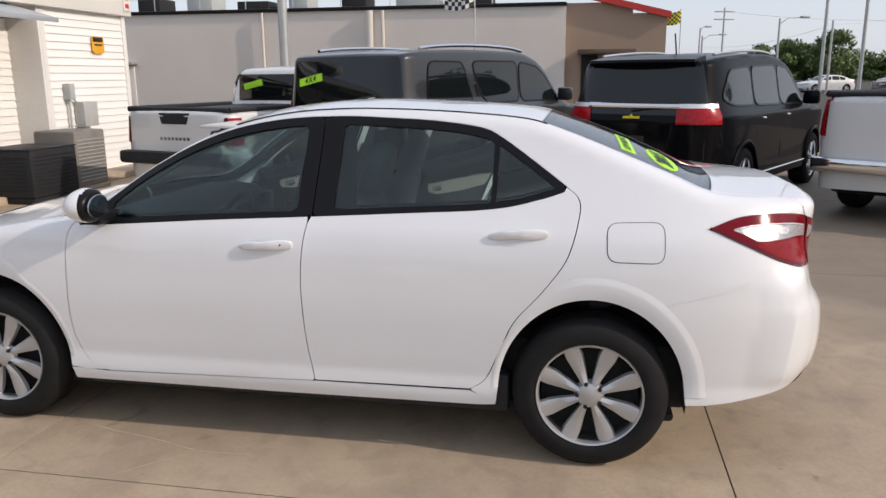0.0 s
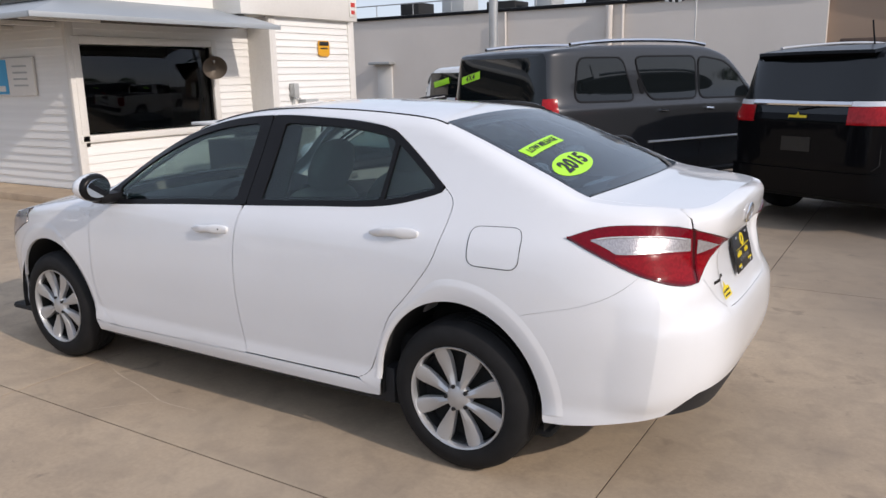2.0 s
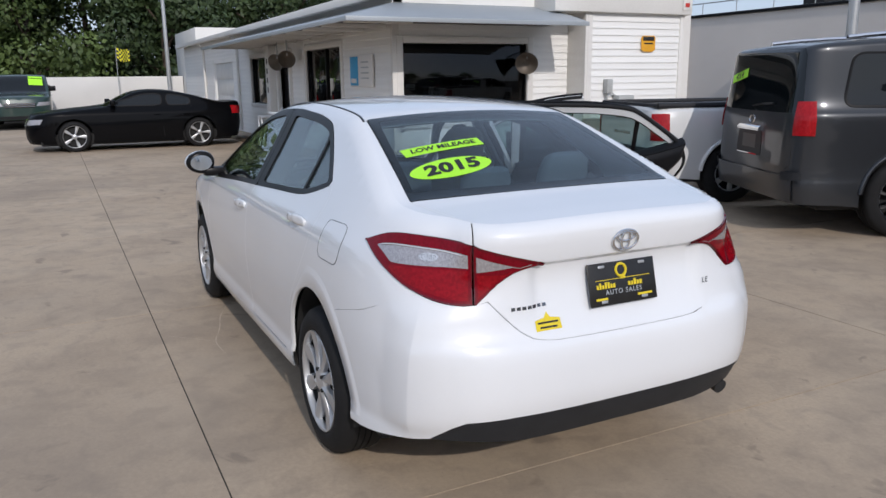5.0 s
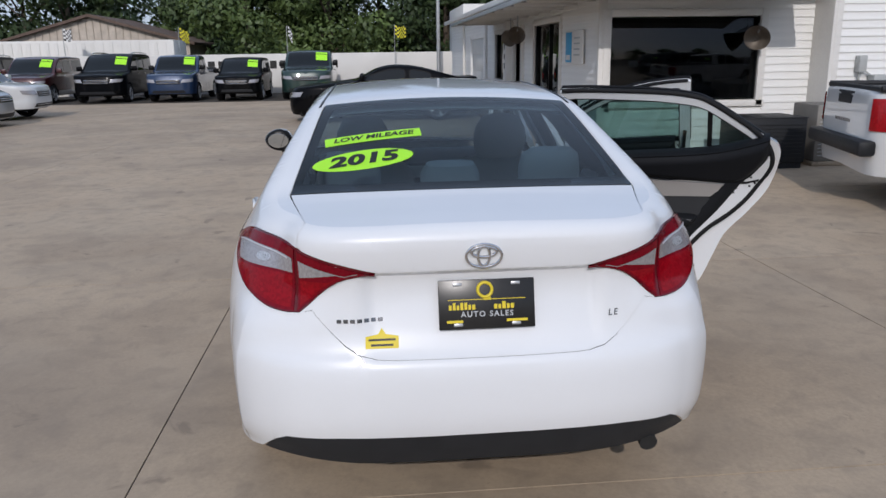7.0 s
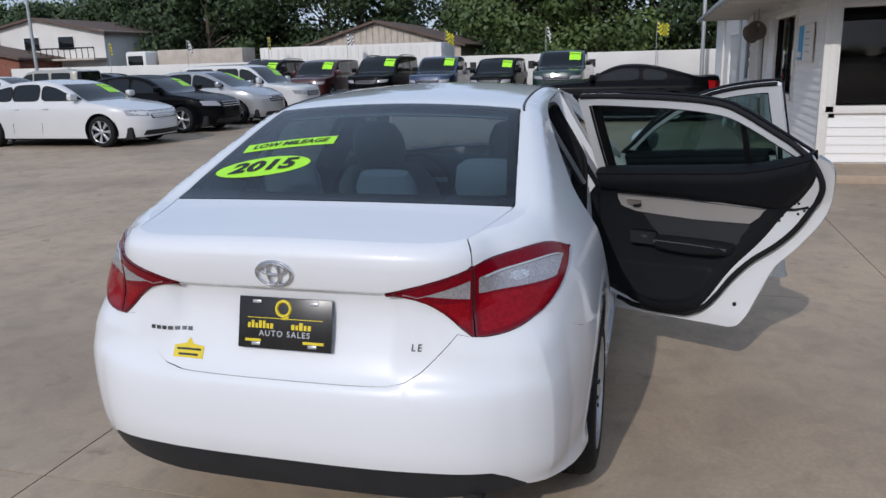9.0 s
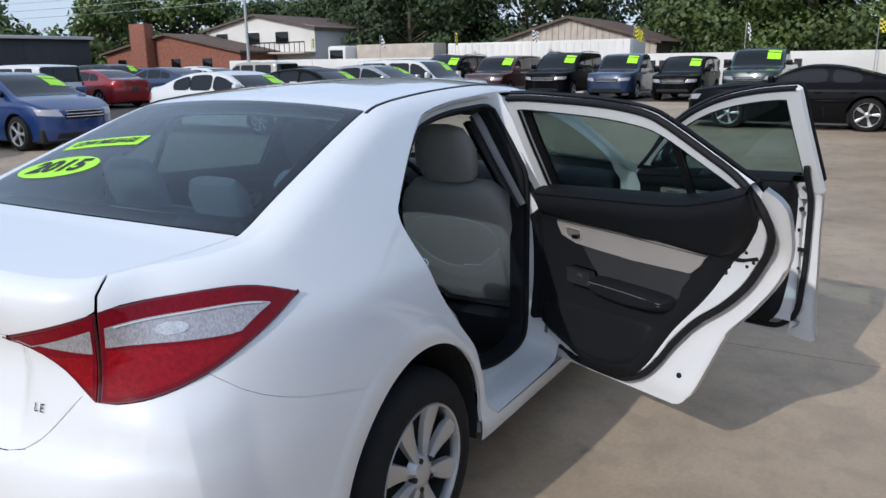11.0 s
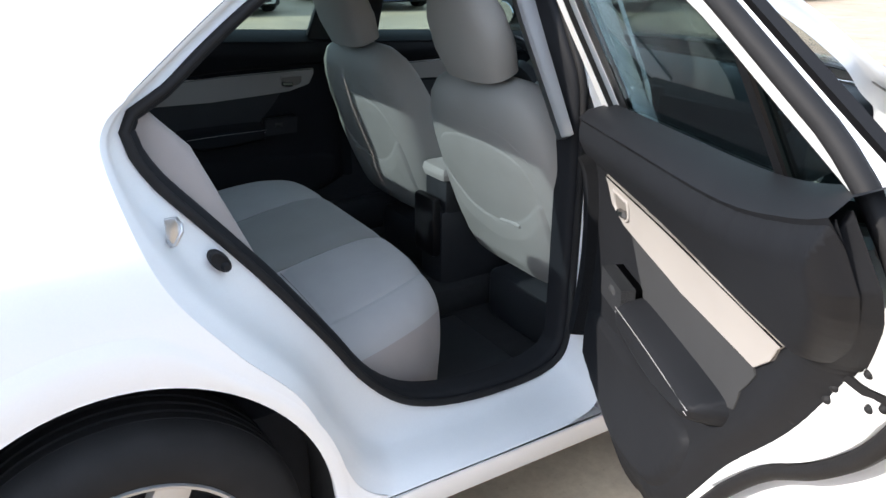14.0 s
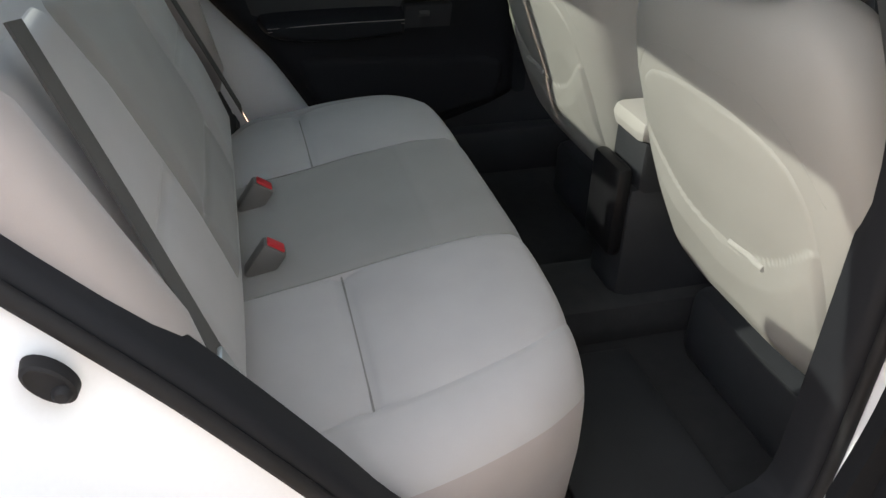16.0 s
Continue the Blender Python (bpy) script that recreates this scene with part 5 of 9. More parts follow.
    (ax, az), (bx, bz) = kit["switch"][0], kit["switch"][2]
    pad("switch_key", [(ax + 0.055, az + 0.03), (ax + 0.085, az + 0.03), (ax + 0.085, bz - 0.012), (ax + 0.055, bz - 0.012)], 0.152, 0.007, 0.004, BUCKLE_GREY, panel, "grey window switch", 0.01)
    pad("pocket", soft(kit["pocket"]), 0.095, 0.026, 0.03, DARKVINYL, panel, "black map pocket")
    part("lining_stitch", line_on(bmesh.new(), curve(list(kit["line"]), 0.03), wl_, 0.0008, -0.1068, m, 5), STITCH, panel)
    return panel


DOOR_EDGE = [(0.168, 0.47), (0.206, 0.47), (0.210, 0.985), (0.172, 0.985)]
doors = {(o.name.split(".")[0], o["label"].split()[0]): o for o in car.children if "door" in o.name and "label" in o and o.name.split(".")[0] in ("front_door", "rear_door")}
for (kind, state), door in doors.items():
    hand = -1 if state == "closed" else 1
    m = None if hand < 0 else (OPEN_FRONT if kind == "front_door" else OPEN_REAR)
    if kind == "front_door":
        door_lining(door, hand, m, FRONT_SKIN)
        gap = FRONT_GAP
    else:
        door_lining(door, hand, m, REAR_SKIN)
        part("lining_edge", patch(bmesh.new(), rounded(DOOR_EDGE, 0.015), SEDAN.wall(hand), 0.03, 0.082, lift=-0.05, m=m), DARKVINYL, door, "black folded front edge of the lining")
        gap = REAR_GAP
    if hand > 0:
        # the white pressed inner frame of an open door, its seal and bolts
        if kind == "rear_door":
            rear_edge = curve([(1.19, 1.166), (1.222, 1.13), (1.246, 1.085), (1.25, 1.03), (1.212, 0.95), (1.15, 0.838), (1.065, 0.742), (0.955, 0.65), (0.865, 0.545), (0.80, 0.45), (0.745, 0.39), (0.66, 0.362), (0.45, 0.355), (0.30, 0.375)], 0.02)
            body = shrunk([(0.215, 0.395)] + [q for q in rear_edge[::-1] if q[1] < 1.10] + [(x, dlo_low(x)) for x in np.linspace(1.20, 0.22, 14)], -0.040)
        else:
            body = [(-0.92, 0.5), (-0.86, 0.35), (-0.78, 0.315), (0.15, 0.33), (0.145, 0.5), (0.13, 0.75), (0.15, 1.0)] + [(x, dlo_low(x)) for x in np.linspace(0.15, -0.85, 14)] + [(-0.92, 0.9)]
        part("inner_frame", patch(bmesh.new(), shrunk(body, 0.052), WALL_R, 0.022, 0.044, lift=-0.034, flip=True, m=m), JAMB, door, "white pressed inner door frame", 50)
        if kind == "rear_door":
            run = [(float(x), dlo_top(float(x)) - 0.006) for x in np.linspace(0.205, 1.16, 40)] + rear_edge
        else:
            run = curve([(0.15, 1.10), (0.14, 1.0), (0.125, 0.80), (0.12, 0.55), (0.11, 0.42), (0.05, 0.365), (-0.1, 0.345), (-0.6, 0.34), (-0.75, 0.37)], 0.02)
        deep = 0.034 + 0.030 * np.clip((1.20 - np.array([z for _, z in run])) / 0.12, 0, 1)
        p, n = WALL_R(np.array([q[0] for q in run]), np.array([q[1] for q in run]))
        part("door_seal", tube(bmesh.new(), [m @ Vector(q) for q in p - n * deep[:, None]], 0.0125, 8), RUBBER, door, "black rubber door seal", 80)
        spots = [(1.009, 0.788), (1.072, 0.858), (0.885, 0.428), (1.085, 0.885), (1.15, 0.90), (1.175, 0.92), (1.155, 0.965)] if kind == "rear_door" else [(0.10, 0.90), (0.09, 0.80), (0.09, 0.40), (0.1, 0.62)]
        p, n = WALL_R(np.array([q[0] for q in spots]), np.array([q[1] for q in spots]))
        for q, w, r in zip(p, n, (0.011, 0.007, 0.010, 0.007, 0.006, 0.006, 0.006)):
            bm = bmesh.new()
            bmesh.ops.create_uvsphere(bm, u_segments=10, v_segments=6, radius=r)
            bmesh.ops.translate(bm, vec=m @ Vector(q - w * (0.037 if r == 0.010 else 0.078)), verts=bm.verts)
            part("frame_plug", bm, RUBBER, door, "black plug in the door edge")
        latch = [(1.085, 0.925), (1.10, 0.912), (1.14, 0.916), (1.195, 0.938), (1.193, 0.950), (1.135, 0.932), (1.105, 0.930)] if kind == "rear_door" else [(0.09, 0.70), (0.135, 0.70), (0.135, 0.72), (0.09, 0.72)]
        part("latch", patch(bmesh.new(), latch, WALL_R, 0.02, 0.004, lift=-0.0775, flip=True, m=m), RUBBER, door, "dark latch slot")

# seats
def cushion(rows, n=24, sup=3.2):
    """A padded form lofted through super-ellipse sections: (centre, half across, half thick, across, thick)."""
    bm = bmesh.new()
    made = []
    for c, a, b, ux, uy in rows:
        ring_ = []
        for k in range(n):
            t = 2 * math.pi * k / n
            ca, sa = math.cos(t), math.sin(t)
            ring_.append(bm.verts.new(Vector(c) + Vector(ux) * a * math.copysign(abs(ca) ** (2 / sup), ca) + Vector(uy) * b * math.copysign(abs(sa) ** (2 / sup), sa)))
        made.append(ring_)
    for p, q in zip(made, made[1:]):
        for k in range(n):
            bm.faces.new((p[k], p[(k + 1) % n], q[(k + 1) % n], q[k]))
    bm.faces.new(made[0]), bm.faces.new(made[-1])
    bmesh.ops.recalc_face_normals(bm, faces=bm.faces)
    return bm


def front_seat(y):
    seat = part("front_seat", cushion([((x, y, z), a, b, (0, 1, 0), (0, 0, 1)) for x, z, a, b in ((-0.42, 0.50, 0.20, 0.03), (-0.40, 0.50, 0.24, 0.07), (-0.2, 0.49, 0.255, 0.09), (-0.06, 0.46, 0.255, 0.09), (-0.01, 0.45, 0.24, 0.07), (0.01, 0.45, 0.2, 0.03))]), FABRIC, car, "grey cloth front seat")
    lean = Vector((0.38, 0, 0.925)).normalized()
    thick = Vector((0.925, 0, -0.38)).normalized()
    def at(h, dx=0.0):
        return Vector((0.076, y, 0.475)) + lean * h * 1.108 + thick * dx
    rows = [(0.008, 0.17, 0.03), (0.018, 0.225, 0.065), (0.045, 0.257, 0.083), (0.10, 0.277, 0.092), (0.19, 0.288, 0.095), (0.30, 0.290, 0.094), (0.39, 0.282, 0.090), (0.46, 0.264, 0.082), (0.505, 0.240, 0.072), (0.54, 0.20, 0.055), (0.560, 0.14, 0.025)]
    back = part("backrest", cushion([(at(h), a, b, (0, 1, 0), thick) for h, a, b in rows], 44, 3.6), CLOTH_BACK, seat, "grey cloth backrest")
    # seams and pocket on its back
    def on(h, dy, out=0.0):
        a, b = (float(np.interp(h, [q[0] for q in rows], [q[k] for q in rows])) for k in (1, 2))
        return at(h, b * max(0.02, 1 - min(1, abs(dy) / a) ** 3.6) ** (1 / 3.6) + out) + Vector((0, dy, 0))
    side = [(-0.215, 0.05), (-0.20, 0.035), (0.20, 0.035), (0.215, 0.05), (0.232, 0.17), (0.232, 0.30), (0.215, 0.375), (0.17, 0.42), (0.09, 0.44), (0, 0.445), (-0.09, 0.44), (-0.17, 0.42), (-0.215, 0.375), (-0.232, 0.30), (-0.232, 0.17)]
    border = curve(side + side[:1], 0.012)[:-1]
    heights, wide, deep = (np.array([q[k] for q in rows]) for k in range(3))

    def relief(u, v):
        """The sewn-on lower panel with its slack pocket."""
        d = np.where(inside(border, u, v), away(border, u, v), 0.0)
        rise = np.clip(d / 0.014, 0, 1)
        rise = rise * rise * (3 - 2 * rise)
        lip = 0.21 + 0.10 * np.minimum(1, np.abs(u) / 0.215) ** 2.2
        k = np.clip((lip - v) / 0.005, 0, 1)
        slack = np.clip((lip - v) / 0.05, 0, 1) * np.clip(d / 0.05, 0, 1)
        sag = np.sin(u * 19 + 0.8 * np.sin(v * 23)) * np.sin(v * 17 + u * 6) + 0.5 * np.sin(u * 41 - v * 29)
        return -0.003 + 0.005 * rise + (0.0035 * k + 0.007 * slack) * rise + 0.0012 * sag * np.clip(d / 0.05, 0, 1)

    def panel_at(u, v):
        def p(u, v):
            a, b = np.interp(v, heights, wide), np.interp(v, heights, deep)
            d = b * np.maximum(0.02, 1 - np.minimum(1, np.abs(u) / a) ** 3.6) ** (1 / 3.6) + relief(u, v)
            return np.array(at(0.0))[None] + np.outer(v * 1.108, lean) + np.outer(d, thick) + np.outer(u, (0, 1, 0))
        u, v = np.asarray(u, float), np.asarray(v, float)
        n = np.cross(p(u + 0.002, v) - p(u - 0.002, v), p(u, v + 0.002) - p(u, v - 0.002))
        return p(u, v), n / np.linalg.norm(n, axis=-1, keepdims=True)
    lower = part("back_panel", patch(bmesh.new(), border, panel_at, 0.006, 0.0), CLOTH_BACK, back, "sewn cloth panel with a pocket")
    d = 1 if y > 0 else -1
    part("pocket_tab", tube(bmesh.new(), [Vector(q) for q in panel_at(np.linspace(0.03, 0.12, 10) * d, np.linspace(0.216, 0.224, 10))[0]], 0.0065, 10, flat=0.7), CLOTH_BACK, lower, "rolled pull tab of the pocket", 80)
    part("panel_seam", tube(bmesh.new(), [on(0.475 - 0.10 * abs(t) ** 4, t * 0.235, -0.001) for t in np.sin(np.linspace(-1.57, 1.57, 41))], 0.0013, 6), CLOTH_BACK, back, "piped seam")
    rest = part("head_rest", cushion([(at(h, 0.0), a, b, (0, 1, 0), thick) for h, a, b in ((0.565, 0.09, 0.03), (0.575, 0.125, 0.055), (0.64, 0.142, 0.062), (0.71, 0.135, 0.058), (0.765, 0.105, 0.045), (0.785, 0.06, 0.02))], 24, 2.8), CLOTH_BACK, seat, "grey cloth head rest")
    bm = bmesh.new()
    for dy in (-0.06, 0.06):
        tube(bm, [at(0.52) + Vector((0, dy, 0)), at(0.60) + Vector((0, dy, 0))], 0.006, 8)
    part("rest_post", bm, CHROME, rest)
    part("seat_base", boxed(-0.35, 0.13, y - 0.21, y + 0.21, 0.23, 0.40, 0.03), PLASTIC, seat, "black seat base")
    bm = bmesh.new()
    d = 1 if y > 0 else -1
    tube(bm, [at(0.30, -0.02) + Vector((0, d * 0.27, 0)), at(0.30, -0.02) + Vector((0, d * 0.30, 0))], 0.009, 8)
    part("side_knob", bm, CHROME, seat)
    return seat


front_seat(0.365), front_seat(-0.365)
# rear bench: x, height, half width and half depth of its sections
BENCH_Y = -0.025
BENCH = np.array(((0.498, 0.50, 0.43, 0.10), (0.506, 0.555, 0.49, 0.16), (0.520, 0.587, 0.525, 0.19), (0.548, 0.605, 0.560, 0.20), (0.62, 0.606, 0.604, 0.20), (0.74, 0.586, 0.636, 0.19), (0.86, 0.560, 0.645, 0.18), (0.95, 0.543, 0.640, 0.17), (1.04, 0.525, 0.48, 0.16)))


def bench_top(x, y):
    x, y = np.asarray(x, float), np.asarray(y, float)
    top, a, b = (np.interp(x, BENCH[:, 0], BENCH[:, k]) for k in (1, 2, 3))
    z = top - b + b * np.maximum(0.02, 1 - np.minimum(1, np.abs(y - BENCH_Y) / a) ** 4.2) ** (1 / 4.2)
    return np.stack([x, y, z], -1), np.tile((0.0, 0.0, 1.0), (len(np.atleast_1d(x)), 1))


def bench_groove(x, y, a):
    """How far the sewn seams pull the cloth in."""
    d = np.abs(np.abs(y) - 0.2)
    rim = np.abs(np.abs(y - BENCH_Y) - 0.82 * a)
    pleat = np.where((np.abs(y) > 0.2) & (np.abs(y - BENCH_Y) < 0.82 * a), np.abs(x - 0.83), 1.0)
    fold = np.where(np.abs(y) < 0.2, np.abs(x - 0.66), 1.0)
    return sum(deep * np.exp(-(q / wide) ** 2) for q, deep, wide in ((d, 0.0035, 0.006), (d, 0.004, 0.030), (rim, 0.003, 0.006), (rim, 0.004, 0.028), (pleat, 0.008, 0.008), (pleat, 0.007, 0.040), (fold, 0.0012, 0.006)))


def bench_piece(f0, f1, n):
    """Cushion columns between two edges, given as fractions of the half width or as fixed widths."""
    xs = np.concatenate([np.linspace(0.498, 0.56, 16)[:-1], np.linspace(0.56, 1.04, 64)])
    smooth = np.array(curve([(q[0], q[1]) for q in BENCH], 0.004)), np.array(curve([(q[0], q[2]) for q in BENCH], 0.004)), np.array(curve([(q[0], q[3]) for q in BENCH], 0.004))
    bm = bmesh.new()
    made = []
    for x in xs:
        top, a, b = (float(np.interp(x, q[:, 0], q[:, 1])) for q in smooth)
        e0, e1 = f0(a), f1(a)
        k = np.linspace(0, 1, n)
        end = abs(e0) > a - 1e-6 or abs(e1) > a - 1e-6
        if end and e1 > e0 and e1 > a - 1e-6:
            k = 1 - (1 - k) ** 3
        elif end:
            k = k ** 3
        y = e0 + (e1 - e0) * k
        z = top - b + b * np.maximum(0.0, 1 - np.minimum(1, np.abs(y) / a) ** 4.2) ** (1 / 4.2) - bench_groove(x, y + BENCH_Y, a)
        rowp = [(x, q + BENCH_Y, w) for q, w in zip(y.tolist(), z.tolist())]
        if end:
            foot = (x, rowp[-1 if e1 > a - 1e-6 else 0][1] - math.copysign(0.02, e1 + e0), top - b - 0.16)
            rowp = rowp + [foot] if e1 > a - 1e-6 else [foot] + rowp
        made.append([bm.verts.new(q) for q in rowp])
    for p, q in zip(made, made[1:]):
        for i in range(len(p) - 1):
            bm.faces.new((p[i], p[i + 1], q[i + 1], q[i]))
    for p in (made[0],):
        low = [bm.verts.new((v.co.x + 0.01, v.co.y, 0.32)) for v in p]
        for i in range(len(p) - 1):
            bm.faces.new((low[i], low[i + 1], p[i + 1], p[i]))
    bmesh.ops.recalc_face_normals(bm, faces=bm.faces)
    for f in bm.faces:
        if f.normal.z < -0.2:
            f.normal_flip()
    return bm


CENTRE = mat("darker_centre_cloth", (0.225, 0.22, 0.214), 0.9, 0, 0.07, 9, 900, bump=0.0006, sheen=0.2)
bench = part("rear_bench", bench_piece(lambda a: 0.2 - BENCH_Y, lambda a: 0.82 * a, 60), FABRIC, car, "grey cloth rear bench", 80)
part("seat_panel", bench_piece(lambda a: -0.82 * a, lambda a: -0.2 - BENCH_Y, 60), FABRIC, bench, "grey cloth seat panel", 80)
part("centre_panel", bench_piece(lambda a: -0.2 - BENCH_Y, lambda a: 0.2 - BENCH_Y, 60), CENTRE, bench, "darker cloth centre of the bench", 80)
part("bolster", bench_piece(lambda a: 0.82 * a, lambda a: 0.985 * a, 30), FABRIC, bench, "grey cloth bolster of the bench", 80)
part("bolster", bench_piece(lambda a: -0.985 * a, lambda a: -0.82 * a, 30), FABRIC, bench, "grey cloth bolster of the bench", 80)
part("cushion_end", bench_piece(lambda a: 0.985 * a, lambda a: a, 30), FABRIC_SIDE, bench, "brownish-grey end of the cushion", 80)
part("cushion_end", bench_piece(lambda a: -a, lambda a: -0.985 * a, 30), FABRIC_SIDE, bench, "brownish-grey end of the cushion", 80)
part("bench_front", boxed(0.490, 0.54, -0.43, 0.43, 0.30, 0.515, 0.025), FABRIC_SIDE, bench, "brownish lower front of the bench")
# darker than the cloth: shade in the seam and pleat grooves, drawn as lines
SEAMLINE = mat("seat_seam_cord", (0.18, 0.172, 0.165), 0.9)
for y0 in (-0.2, 0.2):
    part("cushion_seam", line_on(bmesh.new(), [(float(x), y0) for x in np.linspace(0.535, 0.97, 30)], bench_top, 0.0012, -0.0068), SEAMLINE, bench, "sewn seam")
    part("cushion_pleat", line_on(bmesh.new(), [(0.83, float(y)) for y in np.linspace(y0, y0 * 2.5, 20)], bench_top, 0.0016, -0.0140), SEAMLINE, bench, "pleat across the cushion")
lean = Vector((0.36, 0, 0.93)).normalized()
thick = Vector((0.93, 0, -0.36)).normalized()
rows = [(0.0, 0.46, 0.06), (0.02, 0.475, 0.075), (0.12, 0.485, 0.082), (0.19, 0.58, 0.085), (0.24, 0.625, 0.085), (0.4, 0.62, 0.08), (0.52, 0.60, 0.065), (0.56, 0.58, 0.035)]
back = part("rear_backrest", cushion([(Vector((1.05, 0, 0.50)) + lean * h, a, b, (0, 1, 0), thick) for h, a, b in rows], 64, 6), FABRIC, car, "grey cloth rear backrest")
def back_cloth(border, pleats):
    """The padded front of the backrest: cloth drawn in at its border and along its pleats."""
    def relief(u, v):
        d = np.where(inside(border, u, v), away(border, u, v), 0.0)
        rise = np.clip(d / 0.035, 0, 1)
        sag = np.sin(u * 16 + v * 9) * np.sin(v * 13 - u * 5) + 0.4 * np.sin(u * 37 + v * 31)
        return -0.004 + 0.016 * (1 - (1 - rise) ** 2) + 0.0012 * sag * rise - sum(0.007 * np.exp(-((v - q) / 0.008) ** 2) + 0.005 * np.exp(-((v - q) / 0.035) ** 2) for q in pleats) * rise

    def made(u, v):
        def p(u, v):
            return np.array((1.05, 0, 0.50))[None] + np.outer(v, lean) - np.outer(np.interp(v, [q[0] for q in rows], [q[2] for q in rows]) + relief(u, v), thick) + np.outer(u, (0, 1, 0))
        u, v = np.asarray(u, float), np.asarray(v, float)
        n = np.cross(p(u, v + 0.002) - p(u, v - 0.002), p(u + 0.002, v) - p(u - 0.002, v))
        return p(u, v), n / np.linalg.norm(n, axis=-1, keepdims=True)
    return made


for name, u0, u1, material, label in (("back_cushion", 0.205, 0.475, FABRIC, "grey cloth back cushion"), ("back_cushion", -0.475, -0.205, FABRIC, "grey cloth back cushion"), ("back_centre", -0.198, 0.198, CENTRE, "darker cloth centre of the backrest")):
    border = rounded([(u0, 0.03), (u1, 0.03), (u1, 0.53), (u0, 0.53)], 0.03)
    part(name, patch(bmesh.new(), border, back_cloth(border, (0.27,) if name == "back_cushion" else (0.16,)), 0.009, 0.0), material, back, label)
for y in (-0.42, 0.0, 0.42):
    c = Vector((1.05, y, 0.50)) + lean * 0.60
    part("rear_head_rest", cushion([(c + lean * h, a, b, (0, 1, 0), thick) for h, a, b in (((-0.05, 0.09, 0.03), (-0.03, 0.12, 0.05), (0.05, 0.125, 0.05), (0.10, 0.10, 0.03)) if y == 0 else ((-0.05, 0.09, 0.03), (-0.03, 0.125, 0.05), (0.06, 0.132, 0.055), (0.13, 0.118, 0.046), (0.158, 0.085, 0.02)))], 20, 3), FABRIC, back, "low grey head rest")
for y in (0.615, -0.615):
    part("side_bolster", cushion([(Vector((0.995, y, 0.49)) + lean * h, a, b, (0, 1, 0), thick) for h, a, b in ((0.10, 0.03, 0.03), (0.14, 0.05, 0.06), (0.3, 0.055, 0.085), (0.55, 0.05, 0.075), (0.64, 0.03, 0.04))], 20, 3), FABRIC_SIDE, back, "brownish-grey outer bolster")
# belts
def strap(pts, w, material, name, label, parent):
    bm = bmesh.new()
    pts = [Vector(p) for p in pts]
    vs = []
    for i, p in enumerate(pts):
        d = (pts[min(i + 1, len(pts) - 1)] - pts[max(i - 1, 0)]).normalized()
        sd = d.cross(thick).normalized() * w / 2
        n = d.cross(sd).normalized() * 0.0015
        vs.append([bm.verts.new(q) for q in (p - sd - n, p + sd - n, p + sd + n, p - sd + n)])
    for a, b in zip(vs, vs[1:]):
        for k in range(4):
            bm.faces.new((a[k], a[(k + 1) % 4], b[(k + 1) % 4], b[k]))
    bm.faces.new(vs[0]), bm.faces.new(vs[-1])
    bmesh.ops.recalc_face_normals(bm, faces=bm.faces)
    return part(name, bm, material, parent, label)


BELT = mat("dark_grey_webbing", (0.07, 0.068, 0.066), 0.8, 0, 0.1, 20, 900, bump=0.0004)
for y0, y1 in ((0.53, 0.56), (-0.53, -0.56)):
    front_of = lambda h, y: Vector((1.05, y, 0.50)) + lean * h - thick * 0.104
    strap([front_of(0.55, y0 * 0.82), front_of(0.35, y0 * 0.9), front_of(0.15, y0), front_of(0.02, y1)], 0.045, BELT, "seat_belt", "dark grey seat belt", back)
bm = bmesh.new()
box(bm, -0.004, 0.004, -0.016, 0.016, -0.03, 0.02, 0.003, Matrix.Translation((1.0, 0.565, 0.70)) @ Matrix.Rotation(radians(20), 4, "Y"))
part("belt_tongue", bm, STEEL, back, "steel belt tongue")
BUCKLE = mat('grey_buckle_plastic', (0.11, 0.105, 0.10), 0.5)
RED = mat("red_release_button", (0.55, 0.02, 0.03), 0.4)
for y, lx in ((0.13, 0.945), (-0.10, 0.95)):
    m = Matrix.Translation((lx, y, 0.56)) @ Matrix.Rotation(radians(-35), 4, "Y")
    b = part("belt_buckle", boxed(-0.022, 0.022, -0.017, 0.017, -0.04, 0.03, 0.006, m=m), BUCKLE, back, "grey belt buckle with a red button")
    part("red_button", boxed(-0.016, 0.016, -0.012, 0.012, 0.028, 0.0335, 0.002, m=m), RED, b, "red release button")

# dash, wheel, console
dash = part("dashboard", cushion([((x, 0, z), 0.70, b, (0, 1, 0), (0, 0, 1)) for x, z, b in ((-0.62, 0.80, 0.05), (-0.64, 0.79, 0.10), (-0.70, 0.80, 0.15), (-0.85, 0.82, 0.15), (-1.0, 0.83, 0.12))], 40, 6), PLASTIC, car, "black dashboard")
part("dash_inlay", cushion([((-0.618, 0.32, z), a, 0.012, (0, 1, 0), (1, 0, 0)) for z, a in ((0.815, 0.26), (0.82, 0.30), (0.87, 0.31), (0.875, 0.28))], 24, 6), DARKVINYL, dash)
part("radio_panel", boxed(-0.63, -0.60, -0.13, 0.13, 0.72, 0.90, 0.01), TRIM, dash, "gloss black radio panel")
part("radio_screen", boxed(-0.60, -0.596, -0.09, 0.07, 0.80, 0.88, 0.003), mat("pale_screen", (0.35, 0.37, 0.33), 0.2), dash, "pale radio screen")
part("air_vent", boxed(-0.63, -0.595, 0.50, 0.64, 0.84, 0.90, 0.012), TRIM, dash, "air vent")
wm = Matrix.Translation((-0.40, -0.37, 0.86)) @ Matrix.Rotation(radians(25), 4, "Y") @ Matrix.Rotation(radians(90), 4, "Y")
bm = bmesh.new()
